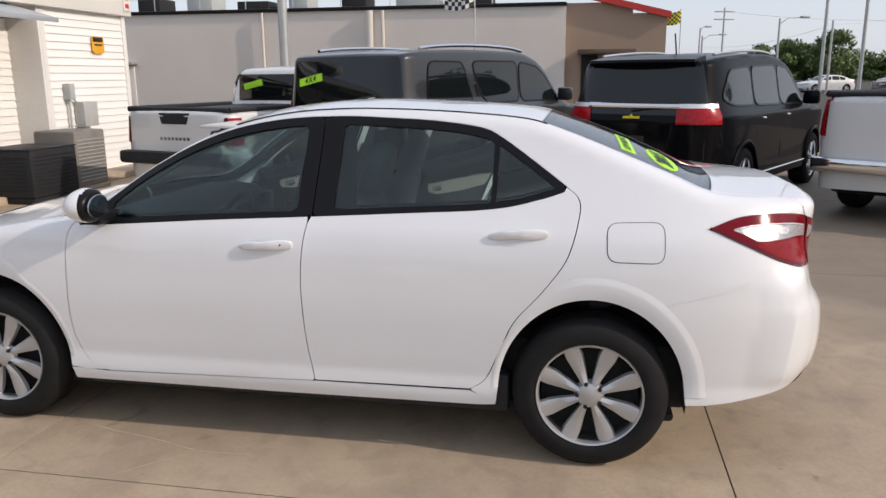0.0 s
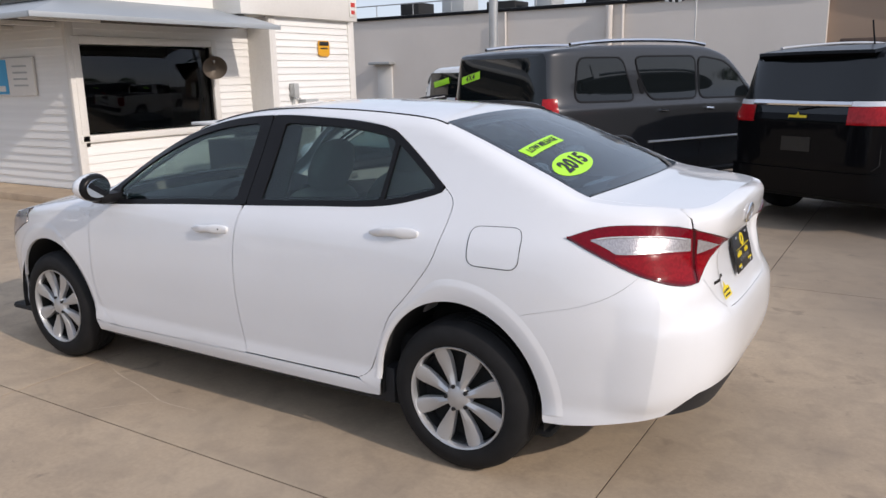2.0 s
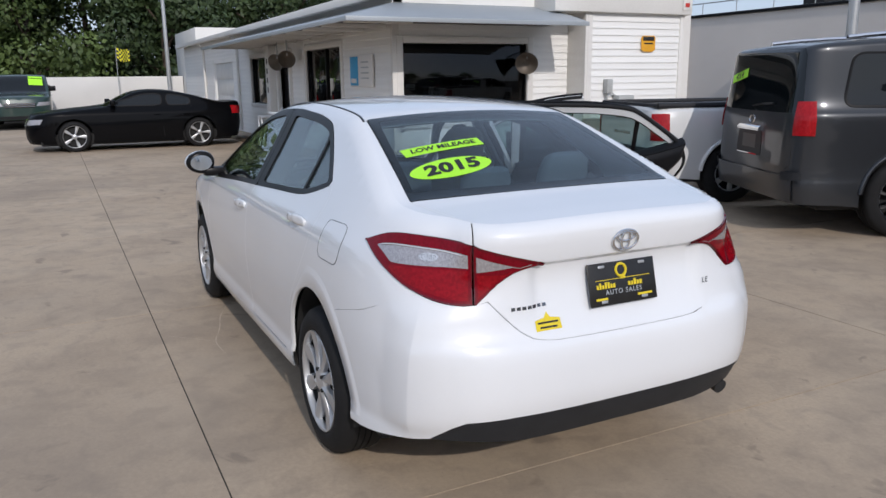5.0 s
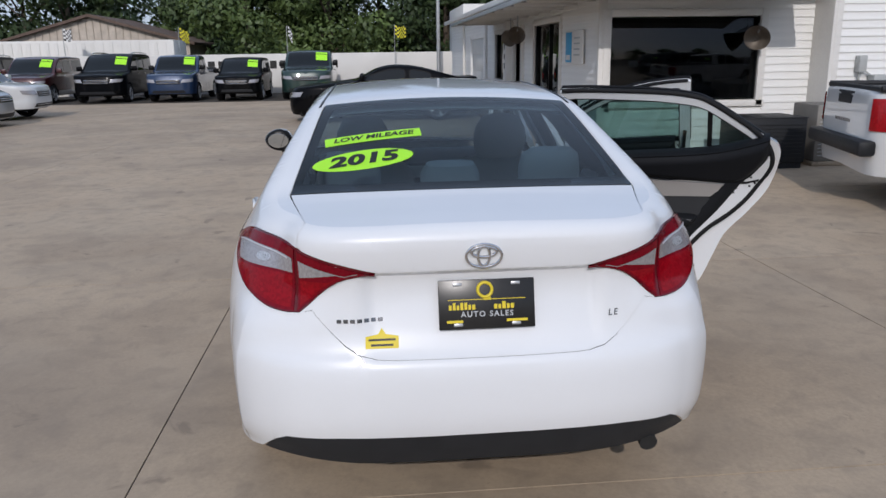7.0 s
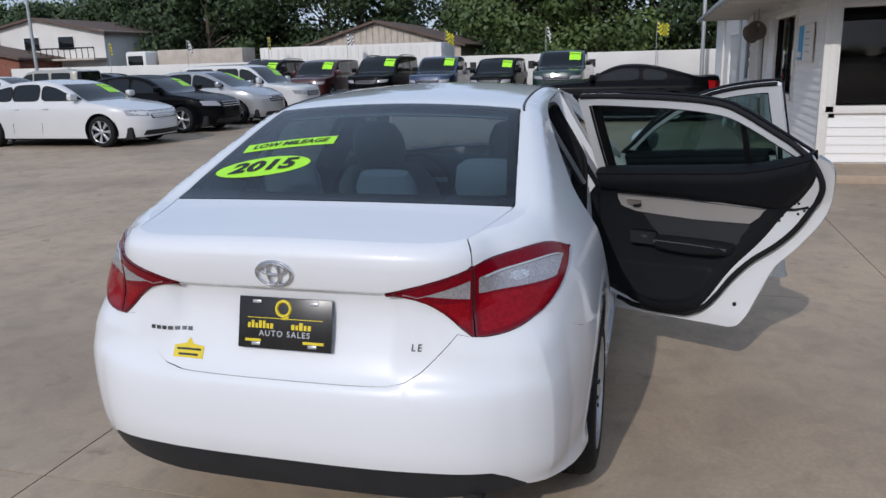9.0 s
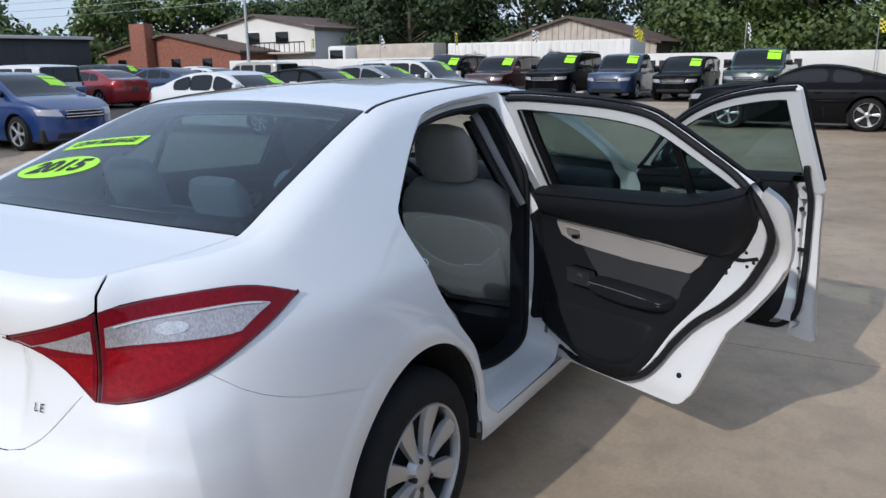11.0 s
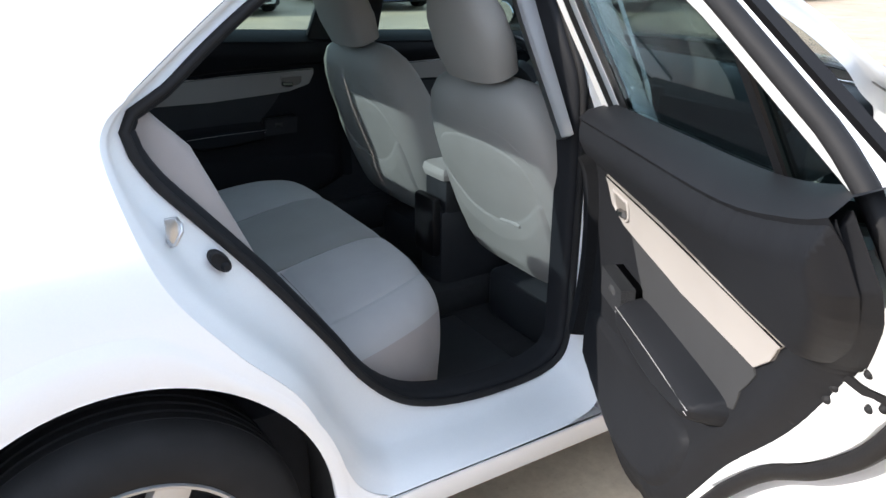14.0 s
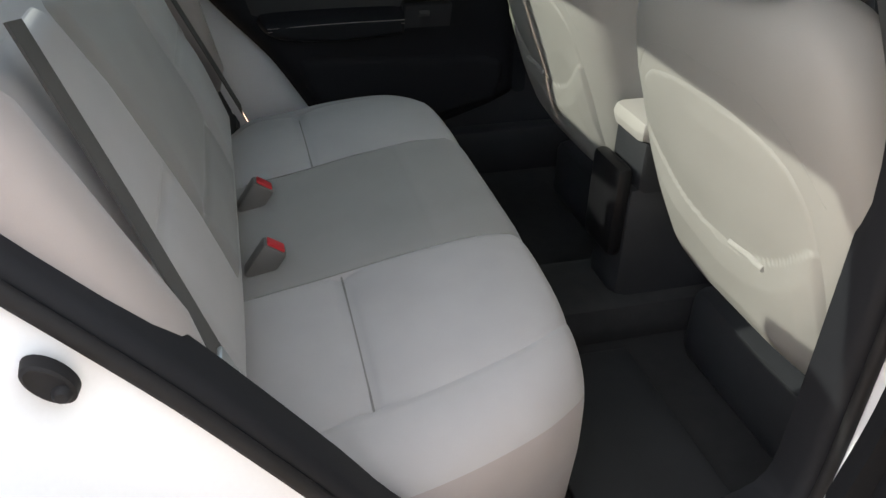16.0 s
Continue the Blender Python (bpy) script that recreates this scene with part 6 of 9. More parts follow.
tube(bm, [wm @ Vector((0.185 * math.cos(a), 0.185 * math.sin(a), 0)) for a in np.linspace(0, 2 * math.pi, 48, endpoint=False)], 0.016, 10, closed=True)
wheel_rim = part("steering_wheel", bm, PLASTIC, car, "black three-spoke steering wheel", 80)
bm = bmesh.new()
lathe(bm, [(0.0, 0.03), (0.05, 0.026), (0.075, 0.012), (0.08, -0.02)], 24, wm @ Matrix.Rotation(radians(90), 4, "X"))
part("wheel_hub", bm, PLASTIC, wheel_rim, "black hub")
for dy in (-1, 1):
    part("wheel_spoke", tube(bmesh.new(), [wm @ Vector((0.0, dy * 0.06, 0.0)), wm @ Vector((0.0, dy * 0.17, 0))], 0.018, 8, flat=0.6), SILVER, wheel_rim, "silver spoke")
part("wheel_spoke", tube(bmesh.new(), [wm @ Vector((0.05, 0.0, 0.0)), wm @ Vector((0.17, 0.0, 0))], 0.014, 8), SILVER, wheel_rim, "silver spoke")
bm = bmesh.new()
tube(bm, [wm @ Vector((0.016 * math.cos(a), 0.024 * math.sin(a), 0.032)) for a in np.linspace(0, 2 * math.pi, 20, endpoint=False)], 0.003, 6, closed=True)
part("hub_emblem", bm, CHROME, wheel_rim, "oval chrome emblem")
part("steering_column", boxed(-0.72, -0.44, -0.43, -0.31, 0.74, 0.86, 0.03), PLASTIC, car)
con = part("centre_console", boxed(-0.6, 0.25, -0.070, 0.070, 0.26, 0.58, 0.03), PLASTIC, car, "black centre console")
part("console_lid", boxed(-0.06, 0.245, -0.070, 0.070, 0.665, 0.718, 0.024), GREYTRIM, con, "pale grey console arm rest")
part("console_box", boxed(-0.04, 0.23, -0.064, 0.064, 0.55, 0.675, 0.015), PLASTIC, con)
part("rear_cup_holder", boxed(0.24, 0.275, -0.062, 0.062, 0.42, 0.62, 0.015), TRIM, con, "gloss black console end")
bm = bmesh.new()
box(bm, -0.62, -0.58, -0.09, 0.09, 1.25, 1.31, 0.015)
tube(bm, [(-0.60, 0, 1.30), (-0.56, 0, 1.37)], 0.008, 8)
part("inside_mirror", bm, PLASTIC, car, "black inside mirror")
for y in (-0.38, 0.38):
    part("sun_visor", boxed(-0.42, -0.24, y - 0.18, y + 0.18, 1.355, 1.37, 0.006), LINER, car)

# ---- badges, plate and stickers of the sedan ----
def lettering(bm, words, size, place, spread=1.0, deep=0.0008, bold=0.018, slant=0.0):
    """Adds raised letters: place(u, v) gives a point and normal for flat letter coordinates centred on 0, 0."""
    cu = bpy.data.curves.new("letters", "FONT")
    cu.body, cu.size, cu.align_x, cu.align_y, cu.resolution_u, cu.space_character, cu.offset = words, size, "CENTER", "CENTER", 3, spread, size * bold
    cu.shear = slant
    tmp = bpy.data.objects.new("letters", cu)
    me = tmp.to_mesh()
    u, v = np.array([q.co.x for q in me.vertices]), np.array([q.co.y for q in me.vertices])
    p, n = place(u, v)
    vs = [bm.verts.new(Vector(q)) for q in p + n * deep]
    for f in me.polygons:
        try:
            bm.faces.new([vs[i] for i in f.vertices])
        except ValueError:
            pass
    tmp.to_mesh_clear()
    bpy.data.objects.remove(tmp)
    bpy.data.curves.remove(cu)
    return bm


def on_screen(cx, cy, turn, lift):
    """Letter coordinates laid on the rear screen: u along y, v up the glass."""
    c, s = math.cos(radians(turn)), math.sin(radians(turn))

    def place(u, v):
        u, v = np.asarray(u, float), np.asarray(v, float)
        a, b = c * u - s * v, s * u + c * v
        p, n = SEDAN.roof(cx - b * 0.925, cy + a)
        return p + n * lift, n
    return place


def oval(a, b, n=40):
    return [(a * math.cos(t), b * math.sin(t)) for t in np.linspace(0, 2 * math.pi, n, endpoint=False)]


year = part("year_sticker", patch(bmesh.new(), oval(0.186, 0.068), on_screen(1.625, -0.355, 5, 0.0022), 0.03, 0.001), NEON, car, "oval fluorescent green year sticker")
digits = on_screen(1.625, -0.355, 5, 0.0032)
part("year_number", lettering(bmesh.new(), "2015", 0.098, lambda u, v: digits(u * 1.24, v), 1.05, 0.0008, 0.046, 0.18), INK, year, "black digits", 0)
low = part("mileage_sticker", patch(bmesh.new(), [(-0.185, -0.033), (0.185, -0.033), (0.185, 0.033), (-0.185, 0.033)], on_screen(1.468, -0.315, 3.5, 0.0022), 0.03, 0.001), NEON, car, "fluorescent green low mileage sticker")
part("mileage_letters", lettering(bmesh.new(), "LOW MILEAGE", 0.046, on_screen(1.468, -0.315, 3.5, 0.0032), 1.02, 0.0008, 0.030, 0.22), INK, low, "black capitals", 0)


def on_back(y, z, lift=0.0):
    def place(u, v):
        u, v = np.asarray(u, float), np.asarray(v, float)
        p, n = WR(np.array([S_END - SEDAN.at_y(abs(q)) if q > 0 else SEDAN.at_y(abs(q)) - S_END for q in np.atleast_1d(y + u)]), z + v)
        return p + n * lift, n
    return place


def bars(bm, spots, place, h, lift_t=0.0015):
    for u, v, w in spots:
        patch(bm, [(u - w / 2, v - h / 2), (u + w / 2, v - h / 2), (u + w / 2, v + h / 2), (u - w / 2, v + h / 2)], place, 0.05, lift_t, lift=lift_t)
    return bm


bm = bmesh.new()
pl = on_back(0, 1.005, 0.006)
for loop in (oval(0.054, 0.036, 36), oval(0.018, 0.031, 24), [(u, v + 0.013) for u, v in oval(0.038, 0.016, 28)]):
    p, n = pl(np.array([q[0] for q in loop]), np.array([q[1] for q in loop]))
    tube(bm, [Vector(q) for q in p], 0.0048, 8, closed=True)
part("maker_emblem", bm, CHROME, lid, "oval chrome emblem", 80)
for k in range(7):
    part("badge_letter", bars(bmesh.new(), [(-0.066 + 0.022 * k, 0, 0.015)], on_back(-0.385, 0.806, 0.001), 0.011, 0.002), DARKCHROME, lid, "chrome badge letter as a plain bar")
part("grade_badge", lettering(bmesh.new(), "LE", 0.028, on_back(0.418, 0.800, 0.001), 1.35, 0.002, 0.012, 0.15), DARKCHROME, lid, "chrome LE badge", 0)
st = part("dealer_sticker", patch(bmesh.new(), [(-0.052, -0.022), (0.052, -0.022), (0.052, 0.012), (0.012, 0.018), (0, 0.036), (-0.012, 0.018), (-0.052, 0.012)], on_back(-0.315, 0.745), 0.03, 0.001, lift=0.002), YELLOW, lid, "small yellow dealer sticker")
part("sticker_print", bars(bmesh.new(), [(0, 0.002, 0.085), (0, -0.013, 0.07)], on_back(-0.315, 0.745, 0.0022), 0.006, 0.0006), INK, st, "black bars of print")
# plate with plain bars for its wording
pm = Matrix.Translation((2.238, 0.012, 0.846)) @ Matrix.Rotation(radians(-14), 4, "Y")
plate = part("dealer_plate", boxed(-0.002, 0.003, -0.149, 0.149, -0.076, 0.076, 0.002, m=pm), PLATE, lid, "black dealer plate with yellow print")
bm = bmesh.new()
tube(bm, [pm @ Vector((0.004, 0.022 * math.cos(a) - 0.005, 0.044 + 0.022 * math.sin(a))) for a in np.linspace(0, 2 * math.pi, 20, endpoint=False)], 0.005, 6, closed=True)
box(bm, 0.003, 0.0045, -0.01, 0.012, 0.012, 0.026, 0, pm)
part("plate_emblem", bm, YELLOW, plate, "yellow ring emblem")
bm = bmesh.new()
box(bm, 0.003, 0.0045, -0.12, 0.12, 0.0135, 0.0155, 0, pm)
random.seed(8)
for a, k in ((-0.118, 7), (0.022, 5)):
    for i in range(k):
        w = random.uniform(0.008, 0.0115)
        box(bm, 0.003, 0.0045, a, a + w, -0.016, random.choice((-0.002, -0.001, 0.006)), 0, pm)
        a += w + 0.0035
for a, b in ((-0.125, -0.075), (0.06, 0.125)):
    box(bm, 0.003, 0.0045, a, b, -0.056, -0.048, 0, pm)
part("plate_print", bm, YELLOW, plate, "yellow bars of print")
part("plate_words", lettering(bmesh.new(), "AUTO SALES", 0.024, lambda u, v: (np.array([list(pm @ Vector((0.0032, a, b - 0.031))) for a, b in zip(u, v)]), np.tile(list(pm.to_3x3() @ Vector((1, 0, 0))), (len(u), 1))), 1.25, 0.0006), SILVER, plate, "pale capitals", 0)
for y in (-0.09, 0.09):
    for z in (0.062, -0.062):
        part("plate_bolt", boxed(0.003, 0.006, y - 0.014, y + 0.014, z - 0.005, z + 0.005, 0.002, m=pm), SILVER, plate)

# ---- office, walls, far buildings, trees, poles ----
SIDING = mat("white_clapboard_paint", (0.83, 0.82, 0.79), 0.6, 0, 0.06, 1.5, 60, bump=0.001, per_piece=0.03)
WALLWHITE = mat("white_wall_paint", (0.72, 0.70, 0.66), 0.75, 0, 0.10, 0.6, 40, bump=0.002)
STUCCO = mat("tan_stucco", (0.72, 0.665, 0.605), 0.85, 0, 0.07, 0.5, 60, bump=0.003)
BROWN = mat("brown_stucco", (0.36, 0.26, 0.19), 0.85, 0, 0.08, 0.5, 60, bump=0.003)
ROOFMETAL = mat("grey_painted_metal", (0.36, 0.39, 0.41), 0.45, 0.1, 0.08, 1.0, 40)
DARKWOOD = mat("dark_soffit_boards", (0.10, 0.09, 0.08), 0.8, 0, 0.2, 3, 60)
# the dimness of the unlit office room is put into this dark grey
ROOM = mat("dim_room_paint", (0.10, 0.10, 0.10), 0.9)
OFFICEGLASS = glass("office_window_glass", (0.20, 0.22, 0.23), 0.035)
STEEL = mat("galvanised_steel", (0.45, 0.46, 0.46), 0.45, 0.6, 0.12, 3, 40)
GREYBOX = mat("grey_utility_paint", (0.42, 0.43, 0.42), 0.5, 0, 0.08, 6, 80)
SHINGLE = mat("brown_shingles", (0.13, 0.09, 0.07), 0.9, 0, 0.25, 6, 20, bump=0.01)
BRICK = mat("red_brick", (0.26, 0.10, 0.065), 0.85, 0, 0.3, 4, 25, bump=0.006)
OLDWOOD = mat("weathered_boards", (0.50, 0.435, 0.365), 0.85, 0, 0.2, 2, 30, bump=0.004)
BLUESIGN = mat("blue_print", (0.05, 0.35, 0.62), 0.5)
ORANGE = mat("orange_sign_paint", (0.75, 0.36, 0.02), 0.5)
REDPAINT = mat("red_sign_paint", (0.55, 0.04, 0.03), 0.5)
CHAIRWHITE = mat("white_moulded_plastic", (0.80, 0.80, 0.79), 0.4, 0, 0.03, 8, 60)

BOARD = None


def siding(parent, start, along, out, length, z0, z1, holes=(), pitch=0.115):
    """Overlapping boards on a wall: start (x, y), unit vectors along and out, openings as (u0, u1, z0, z1)."""
    global BOARD
    if BOARD is None:
        bm = bmesh.new()
        vs = [bm.verts.new(q) for q in ((0, 0, 0), (1, 0, 0), (1, 1, 0), (0, 1, 0), (0, 0, 1), (1, 0, 1), (1, 0.25, 1), (0, 0.25, 1))]
        for f in ((0, 1, 2, 3), (4, 7, 6, 5), (0, 4, 5, 1), (3, 2, 6, 7), (0, 3, 7, 4), (1, 5, 6, 2)):
            bm.faces.new([vs[i] for i in f])
        bmesh.ops.recalc_face_normals(bm, faces=bm.faces)
        BOARD = bpy.data.meshes.new("board")
        bm.to_mesh(BOARD)
        bm.free()
        BOARD.materials.append(SIDING)
    ax, ox = Vector((*along, 0)), Vector((*out, 0))
    z = z0
    while z < z1 - 0.02:
        h = min(pitch, z1 - z)
        cuts = [(0.0, length)]
        for u0, u1, a, b in holes:
            if a < z + h * 0.6 and b > z + h * 0.4:
                cuts = [q for c, d in cuts for q in ((c, min(d, u0)), (max(c, u1), d)) if q[1] - q[0] > 0.03]
        for c, d in cuts:
            ob = new("board", BOARD)
            ob.parent = parent
            ob.matrix_basis = Matrix(((ax.x * (d - c), ox.x * 0.024, 0, start[0] + ax.x * c), (ax.y * (d - c), ox.y * 0.024, 0, start[1] + ax.y * c), (0, 0, h + 0.006, z), (0, 0, 0, 1)))
        z += pitch


office = thing("office_building", "white clapboard office with a grey metal awning and a dark window", "building")
# concrete step round the office
bm = bmesh.new()
box(bm, -28, -6.0, 2.55, 9.0, -0.02, 0.10, 0.015)
tagged(part("office_pad", bm, CONCRETE, None, ""), "raised concrete step along the office wall", "pavement", kind="structure")
# walls with openings
def wall_x(x, y0, y1, z0, z1, hole=None, t=0.15):
    bm = bmesh.new()
    if hole is None:
        box(bm, x - t, x, y0, y1, z0, z1)
    else:
        a, b, c, d = hole
        box(bm, x - t, x, y0, a, z0, z1), box(bm, x - t, x, b, y1, z0, z1), box(bm, x - t, x, a, b, z0, c), box(bm, x - t, x, a, b, d, z1)
    return bm


def wall_y(y, x0, x1, z0, z1, holes=(), t=0.15):
    bm = bmesh.new()
    x = x0
    for a, b, c, d in holes:
        box(bm, x, a, y, y + t, z0, z1), box(bm, a, b, y, y + t, z0, c), box(bm, a, b, y, y + t, d, z1)
        x = b
    box(bm, x, x1, y, y + t, z0, z1)
    return bm


FW = (3.28, 5.60, 0.86, 2.10)
front = part("wall", wall_x(-7.1, 3.15, 6.5, 0.1, 2.9, FW), SIDING, office, "white clapboard front wall")
siding(front, (-7.1, 3.15), (0, 1), (1, 0), 3.35, 0.12, 2.62, [(FW[0] - 0.12 - 3.15, FW[1] + 0.12 - 3.15, FW[2] - 0.10, FW[3] + 0.12)])
SH = [(-22.0, -19.2, 0.1, 2.08), (-16.75, -15.15, 0.95, 2.10), (-13.9, -12.95, 0.1, 2.12), (-11.75, -9.55, 0.88, 2.14)]
side = part("wall", wall_y(3.15, -28.0, -7.1, 0.1, 2.9, SH), SIDING, office, "white clapboard side wall")
siding(side, (-28.0, 3.15), (1, 0), (0, -1), 20.9, 0.12, 2.78, [(a + 28.0 - 0.10, b + 28.0 + 0.10, c - 0.10 if c > 0.5 else 0.1, d + 0.10) for a, b, c, d in SH])
ret = part("wall", boxed(-7.3, -6.6, 6.5, 8.6, 0.0, 2.62), SIDING, office, "white clapboard bay")
siding(ret, (-6.6, 6.56), (0, 1), (1, 0), 1.98, 0.05, 2.56)
part("bay_return", boxed(-7.1, -6.57, 6.44, 6.5, 0.1, 2.6, 0.004), WALLWHITE, office, "plain white bay side")
for y in (6.53, 8.58):
    part("corner_board", boxed(-6.62, -6.565, y - 0.05, y + 0.05, 0.05, 2.58, 0.006), WALLWHITE, office)
part("corner_board", boxed(-7.14, -7.06, 3.10, 3.22, 0.1, 2.6, 0.006), WALLWHITE, office)
part("parapet", boxed(-7.6, -6.48, 5.75, 8.72, 2.60, 3.35, 0.02), WALLWHITE, office, "white parapet")
part("back_wall", wall_x(-28, 3.2, 9.0, 0, 2.9), WALLWHITE, office)
part("back_wall", boxed(-28, -6.8, 8.85, 9.0, 0, 2.9), WALLWHITE, office)
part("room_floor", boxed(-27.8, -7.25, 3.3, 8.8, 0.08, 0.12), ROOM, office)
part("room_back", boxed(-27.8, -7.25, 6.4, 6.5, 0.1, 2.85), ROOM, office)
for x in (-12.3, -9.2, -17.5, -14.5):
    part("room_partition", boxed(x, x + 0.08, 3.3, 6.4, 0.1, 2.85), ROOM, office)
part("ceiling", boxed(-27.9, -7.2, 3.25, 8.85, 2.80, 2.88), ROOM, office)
# main roof with gutter
bm = bmesh.new()
vs = [bm.verts.new(q) for q in ((-28.2, 2.95, 2.92), (-6.9, 2.95, 2.92), (-6.9, 9.1, 3.5), (-28.2, 9.1, 3.5), (-28.2, 2.95, 2.84), (-6.9, 2.95, 2.84), (-6.9, 9.1, 3.42), (-28.2, 9.1, 3.42))]
for f in ((0, 1, 2, 3), (7, 6, 5, 4), (0, 4, 5, 1), (1, 5, 6, 2), (2, 6, 7, 3), (3, 7, 4, 0)):
    bm.faces.new([vs[i] for i in f])
bmesh.ops.recalc_face_normals(bm, faces=bm.faces)
roof = part("roof", bm, ROOFMETAL, office, "low grey roof")
part("gutter", boxed(-28.2, -6.9, 2.84, 2.96, 2.76, 2.90, 0.02), WALLWHITE, roof, "white gutter")
for x in (-18.2, -23.5):
    bm = bmesh.new()
    tube(bm, [(x, 2.90, 2.8), (x, 3.08, 2.6), (x, 3.08, 0.15)], 0.04, 8)
    part("downpipe", bm, WALLWHITE, roof, "white downpipe")
# awning round the corner
bm = bmesh.new()
def awn(p):
    return [bm.verts.new(q) for q in p]
lowz, topz = 2.34, 2.66
out = [(-5.9, 6.0), (-5.9, 1.95), (-17.2, 1.95)]
inn = [(-7.1, 6.0), (-7.1, 3.15), (-17.2, 3.15)]
top_o, top_i = awn([(*q, lowz + 0.05) for q in out]), awn([(*q, topz + 0.05) for q in inn])
bot_o, bot_i = awn([(*q, lowz) for q in out]), awn([(*q, topz - 0.02) for q in inn])
for i in range(2):
    bm.faces.new((top_o[i], top_o[i + 1], top_i[i + 1], top_i[i]))
    bm.faces.new((bot_o[i], bot_i[i], bot_i[i + 1], bot_o[i + 1]))
    bm.faces.new((top_o[i], bot_o[i], bot_o[i + 1], top_o[i + 1]))
bm.faces.new((top_o[0], top_i[0], bot_i[0], bot_o[0]))
bm.faces.new((top_o[2], bot_o[2], bot_i[2], top_i[2]))
bmesh.ops.recalc_face_normals(bm, faces=bm.faces)
awning = part("awning", bm, ROOFMETAL, office, "grey metal awning with a pale edge", 0)
part("awning_edge", boxed(-5.92, -5.89, 1.93, 6.0, 2.33, 2.395, 0.004), ROOFMETAL, awning)
part("awning_edge", boxed(-17.2, -5.9, 1.93, 1.96, 2.33, 2.395, 0.004), ROOFMETAL, awning)
for i in range(11):
    x = -6.3 - i
    part("soffit_rib", boxed(x - 0.03, x + 0.03, 2.05, 3.1, 2.33, 2.39, 0.004), WALLWHITE, awning)
part("soffit", boxed(-17.1, -7.2, 2.05, 3.1, 2.395, 2.41), DARKWOOD, awning, "dark soffit")
part("soffit", boxed(-7.15, -6.0, 2.05, 5.95, 2.395, 2.41), DARKWOOD, awning, "dark soffit")


def window_at(parent, axis, plane, a, b, c, d, glass_m, mull=()):
    """Frame, sill and panes of an opening (a..b along, c..d up)."""
    s = 1 if axis == "x" else -1
    def bar(u0, u1, z0, z1, p0, p1):
        lo, hi = min(plane + s * p0, plane + s * p1), max(plane + s * p0, plane + s * p1)
        return boxed(lo, hi, u0, u1, z0, z1, 0.008) if axis == "x" else boxed(u0, u1, lo, hi, z0, z1, 0.008)
    w = new("window")
    w.parent = parent
    w["label"] = "dark window with a white frame"
    for q in ((a - 0.11, a, c - 0.09, d + 0.11), (b, b + 0.11, c - 0.09, d + 0.11), (a, b, d, d + 0.11), (a - 0.14, b + 0.14, c - 0.10, c)):
        part("window_frame", bar(*q, -0.05, 0.05), WALLWHITE, w)
    cuts = [a, *mull, b]
    for u0, u1 in zip(cuts, cuts[1:]):
        part("pane", bar(u0 + 0.02, u1 - 0.02, c + 0.02, d - 0.02, -0.045, -0.035), glass_m, w)
    for u in cuts:
        part("window_bar", bar(u - 0.022, u + 0.022, c, d, -0.06, -0.02), TRIM, w)
    return w


window_at(office, "x", -7.1, *FW, OFFICEGLASS)
window_at(office, "y", 3.15, *SH[3], OFFICEGLASS, (-10.6,))
window_at(office, "y", 3.15, *SH[1], OFFICEGLASS)
PANELDOOR = mat("pale_grey_door_paint", (0.62, 0.62, 0.60), 0.5)
d = part("garage_door", boxed(-22.0, -19.2, 3.20, 3.25, 0.1, 2.08, 0.01), PANELDOOR, office, "pale sectional garage door")
for k in range(4):
    part("door_panel", boxed(-21.95, -19.25, 3.185, 3.20, 0.13 + 0.49 * k, 0.57 + 0.49 * k, 0.008), PANELDOOR, d)
d = part("entrance_door", boxed(-13.9, -12.95, 3.22, 3.26, 0.1, 2.12, 0.006), TRIM, office, "dark glazed entrance door")
part("door_frame", boxed(-14.0, -13.9, 3.06, 3.25, 0.1, 2.22, 0.008), WALLWHITE, d), part("door_frame", boxed(-12.95, -12.85, 3.06, 3.25, 0.1, 2.22, 0.008), WALLWHITE, d)
pil = part("pilaster", boxed(-14.55, -14.2, 2.95, 3.15, 0.1, 2.35, 0.01), WALLWHITE, office, "white pilaster with dark marks")
for k in range(4):
    part("mark", boxed(-14.42, -14.32, 2.944, 2.95, 1.25 + 0.22 * k, 1.38 + 0.22 * k, 0.002), INK, pil)

# fixtures on the office
s = thing("wall_notice", "white notice board with a blue printed panel on the office wall", "sign")
part("board", boxed(-8.95, -7.9, 3.08, 3.115, 1.42, 1.95, 0.006), WALLWHITE, s)
part("print_panel", boxed(-8.93, -8.55, 3.072, 3.08, 1.44, 1.93, 0.003), BLUESIGN, s, "blue panel")
for k in range(4):
    part("print_bar", boxed(-8.40, -8.05, 3.074, 3.079, 1.55 + 0.09 * k, 1.575 + 0.09 * k, 0.001), GREYBOX, s)
part("print_bar", boxed(-8.88, -8.62, 3.066, 3.0715, 1.48, 1.56, 0.001), WALLWHITE, s)
s = thing("shield_sign", "orange shield-shaped sign with a dark band on white siding", "sign")
bm = bmesh.new()
loop = [(7.64, 2.0), (7.70, 1.96), (7.89, 1.96), (7.95, 2.0), (7.95, 2.20), (7.92, 2.235), (7.67, 2.235), (7.64, 2.20)]
flat_x = lambda x: (lambda u, v: (np.stack([np.full_like(np.asarray(u, float), x), np.asarray(u, float), np.asarray(v, float)], -1), np.tile([1.0, 0, 0], (len(u), 1))))
part("plate", patch(bm, loop, flat_x(-6.55), 0.1, 0.01), ORANGE, s)
part("dark_band", boxed(-6.549, -6.543, 7.67, 7.92, 2.15, 2.22, 0.002), INK, s)
part("print_bar", boxed(-6.549, -6.544, 7.70, 7.89, 2.09, 2.115, 0.001), INK, s)
s = thing("small_sign", "small white sign with red print on the parapet", "sign")
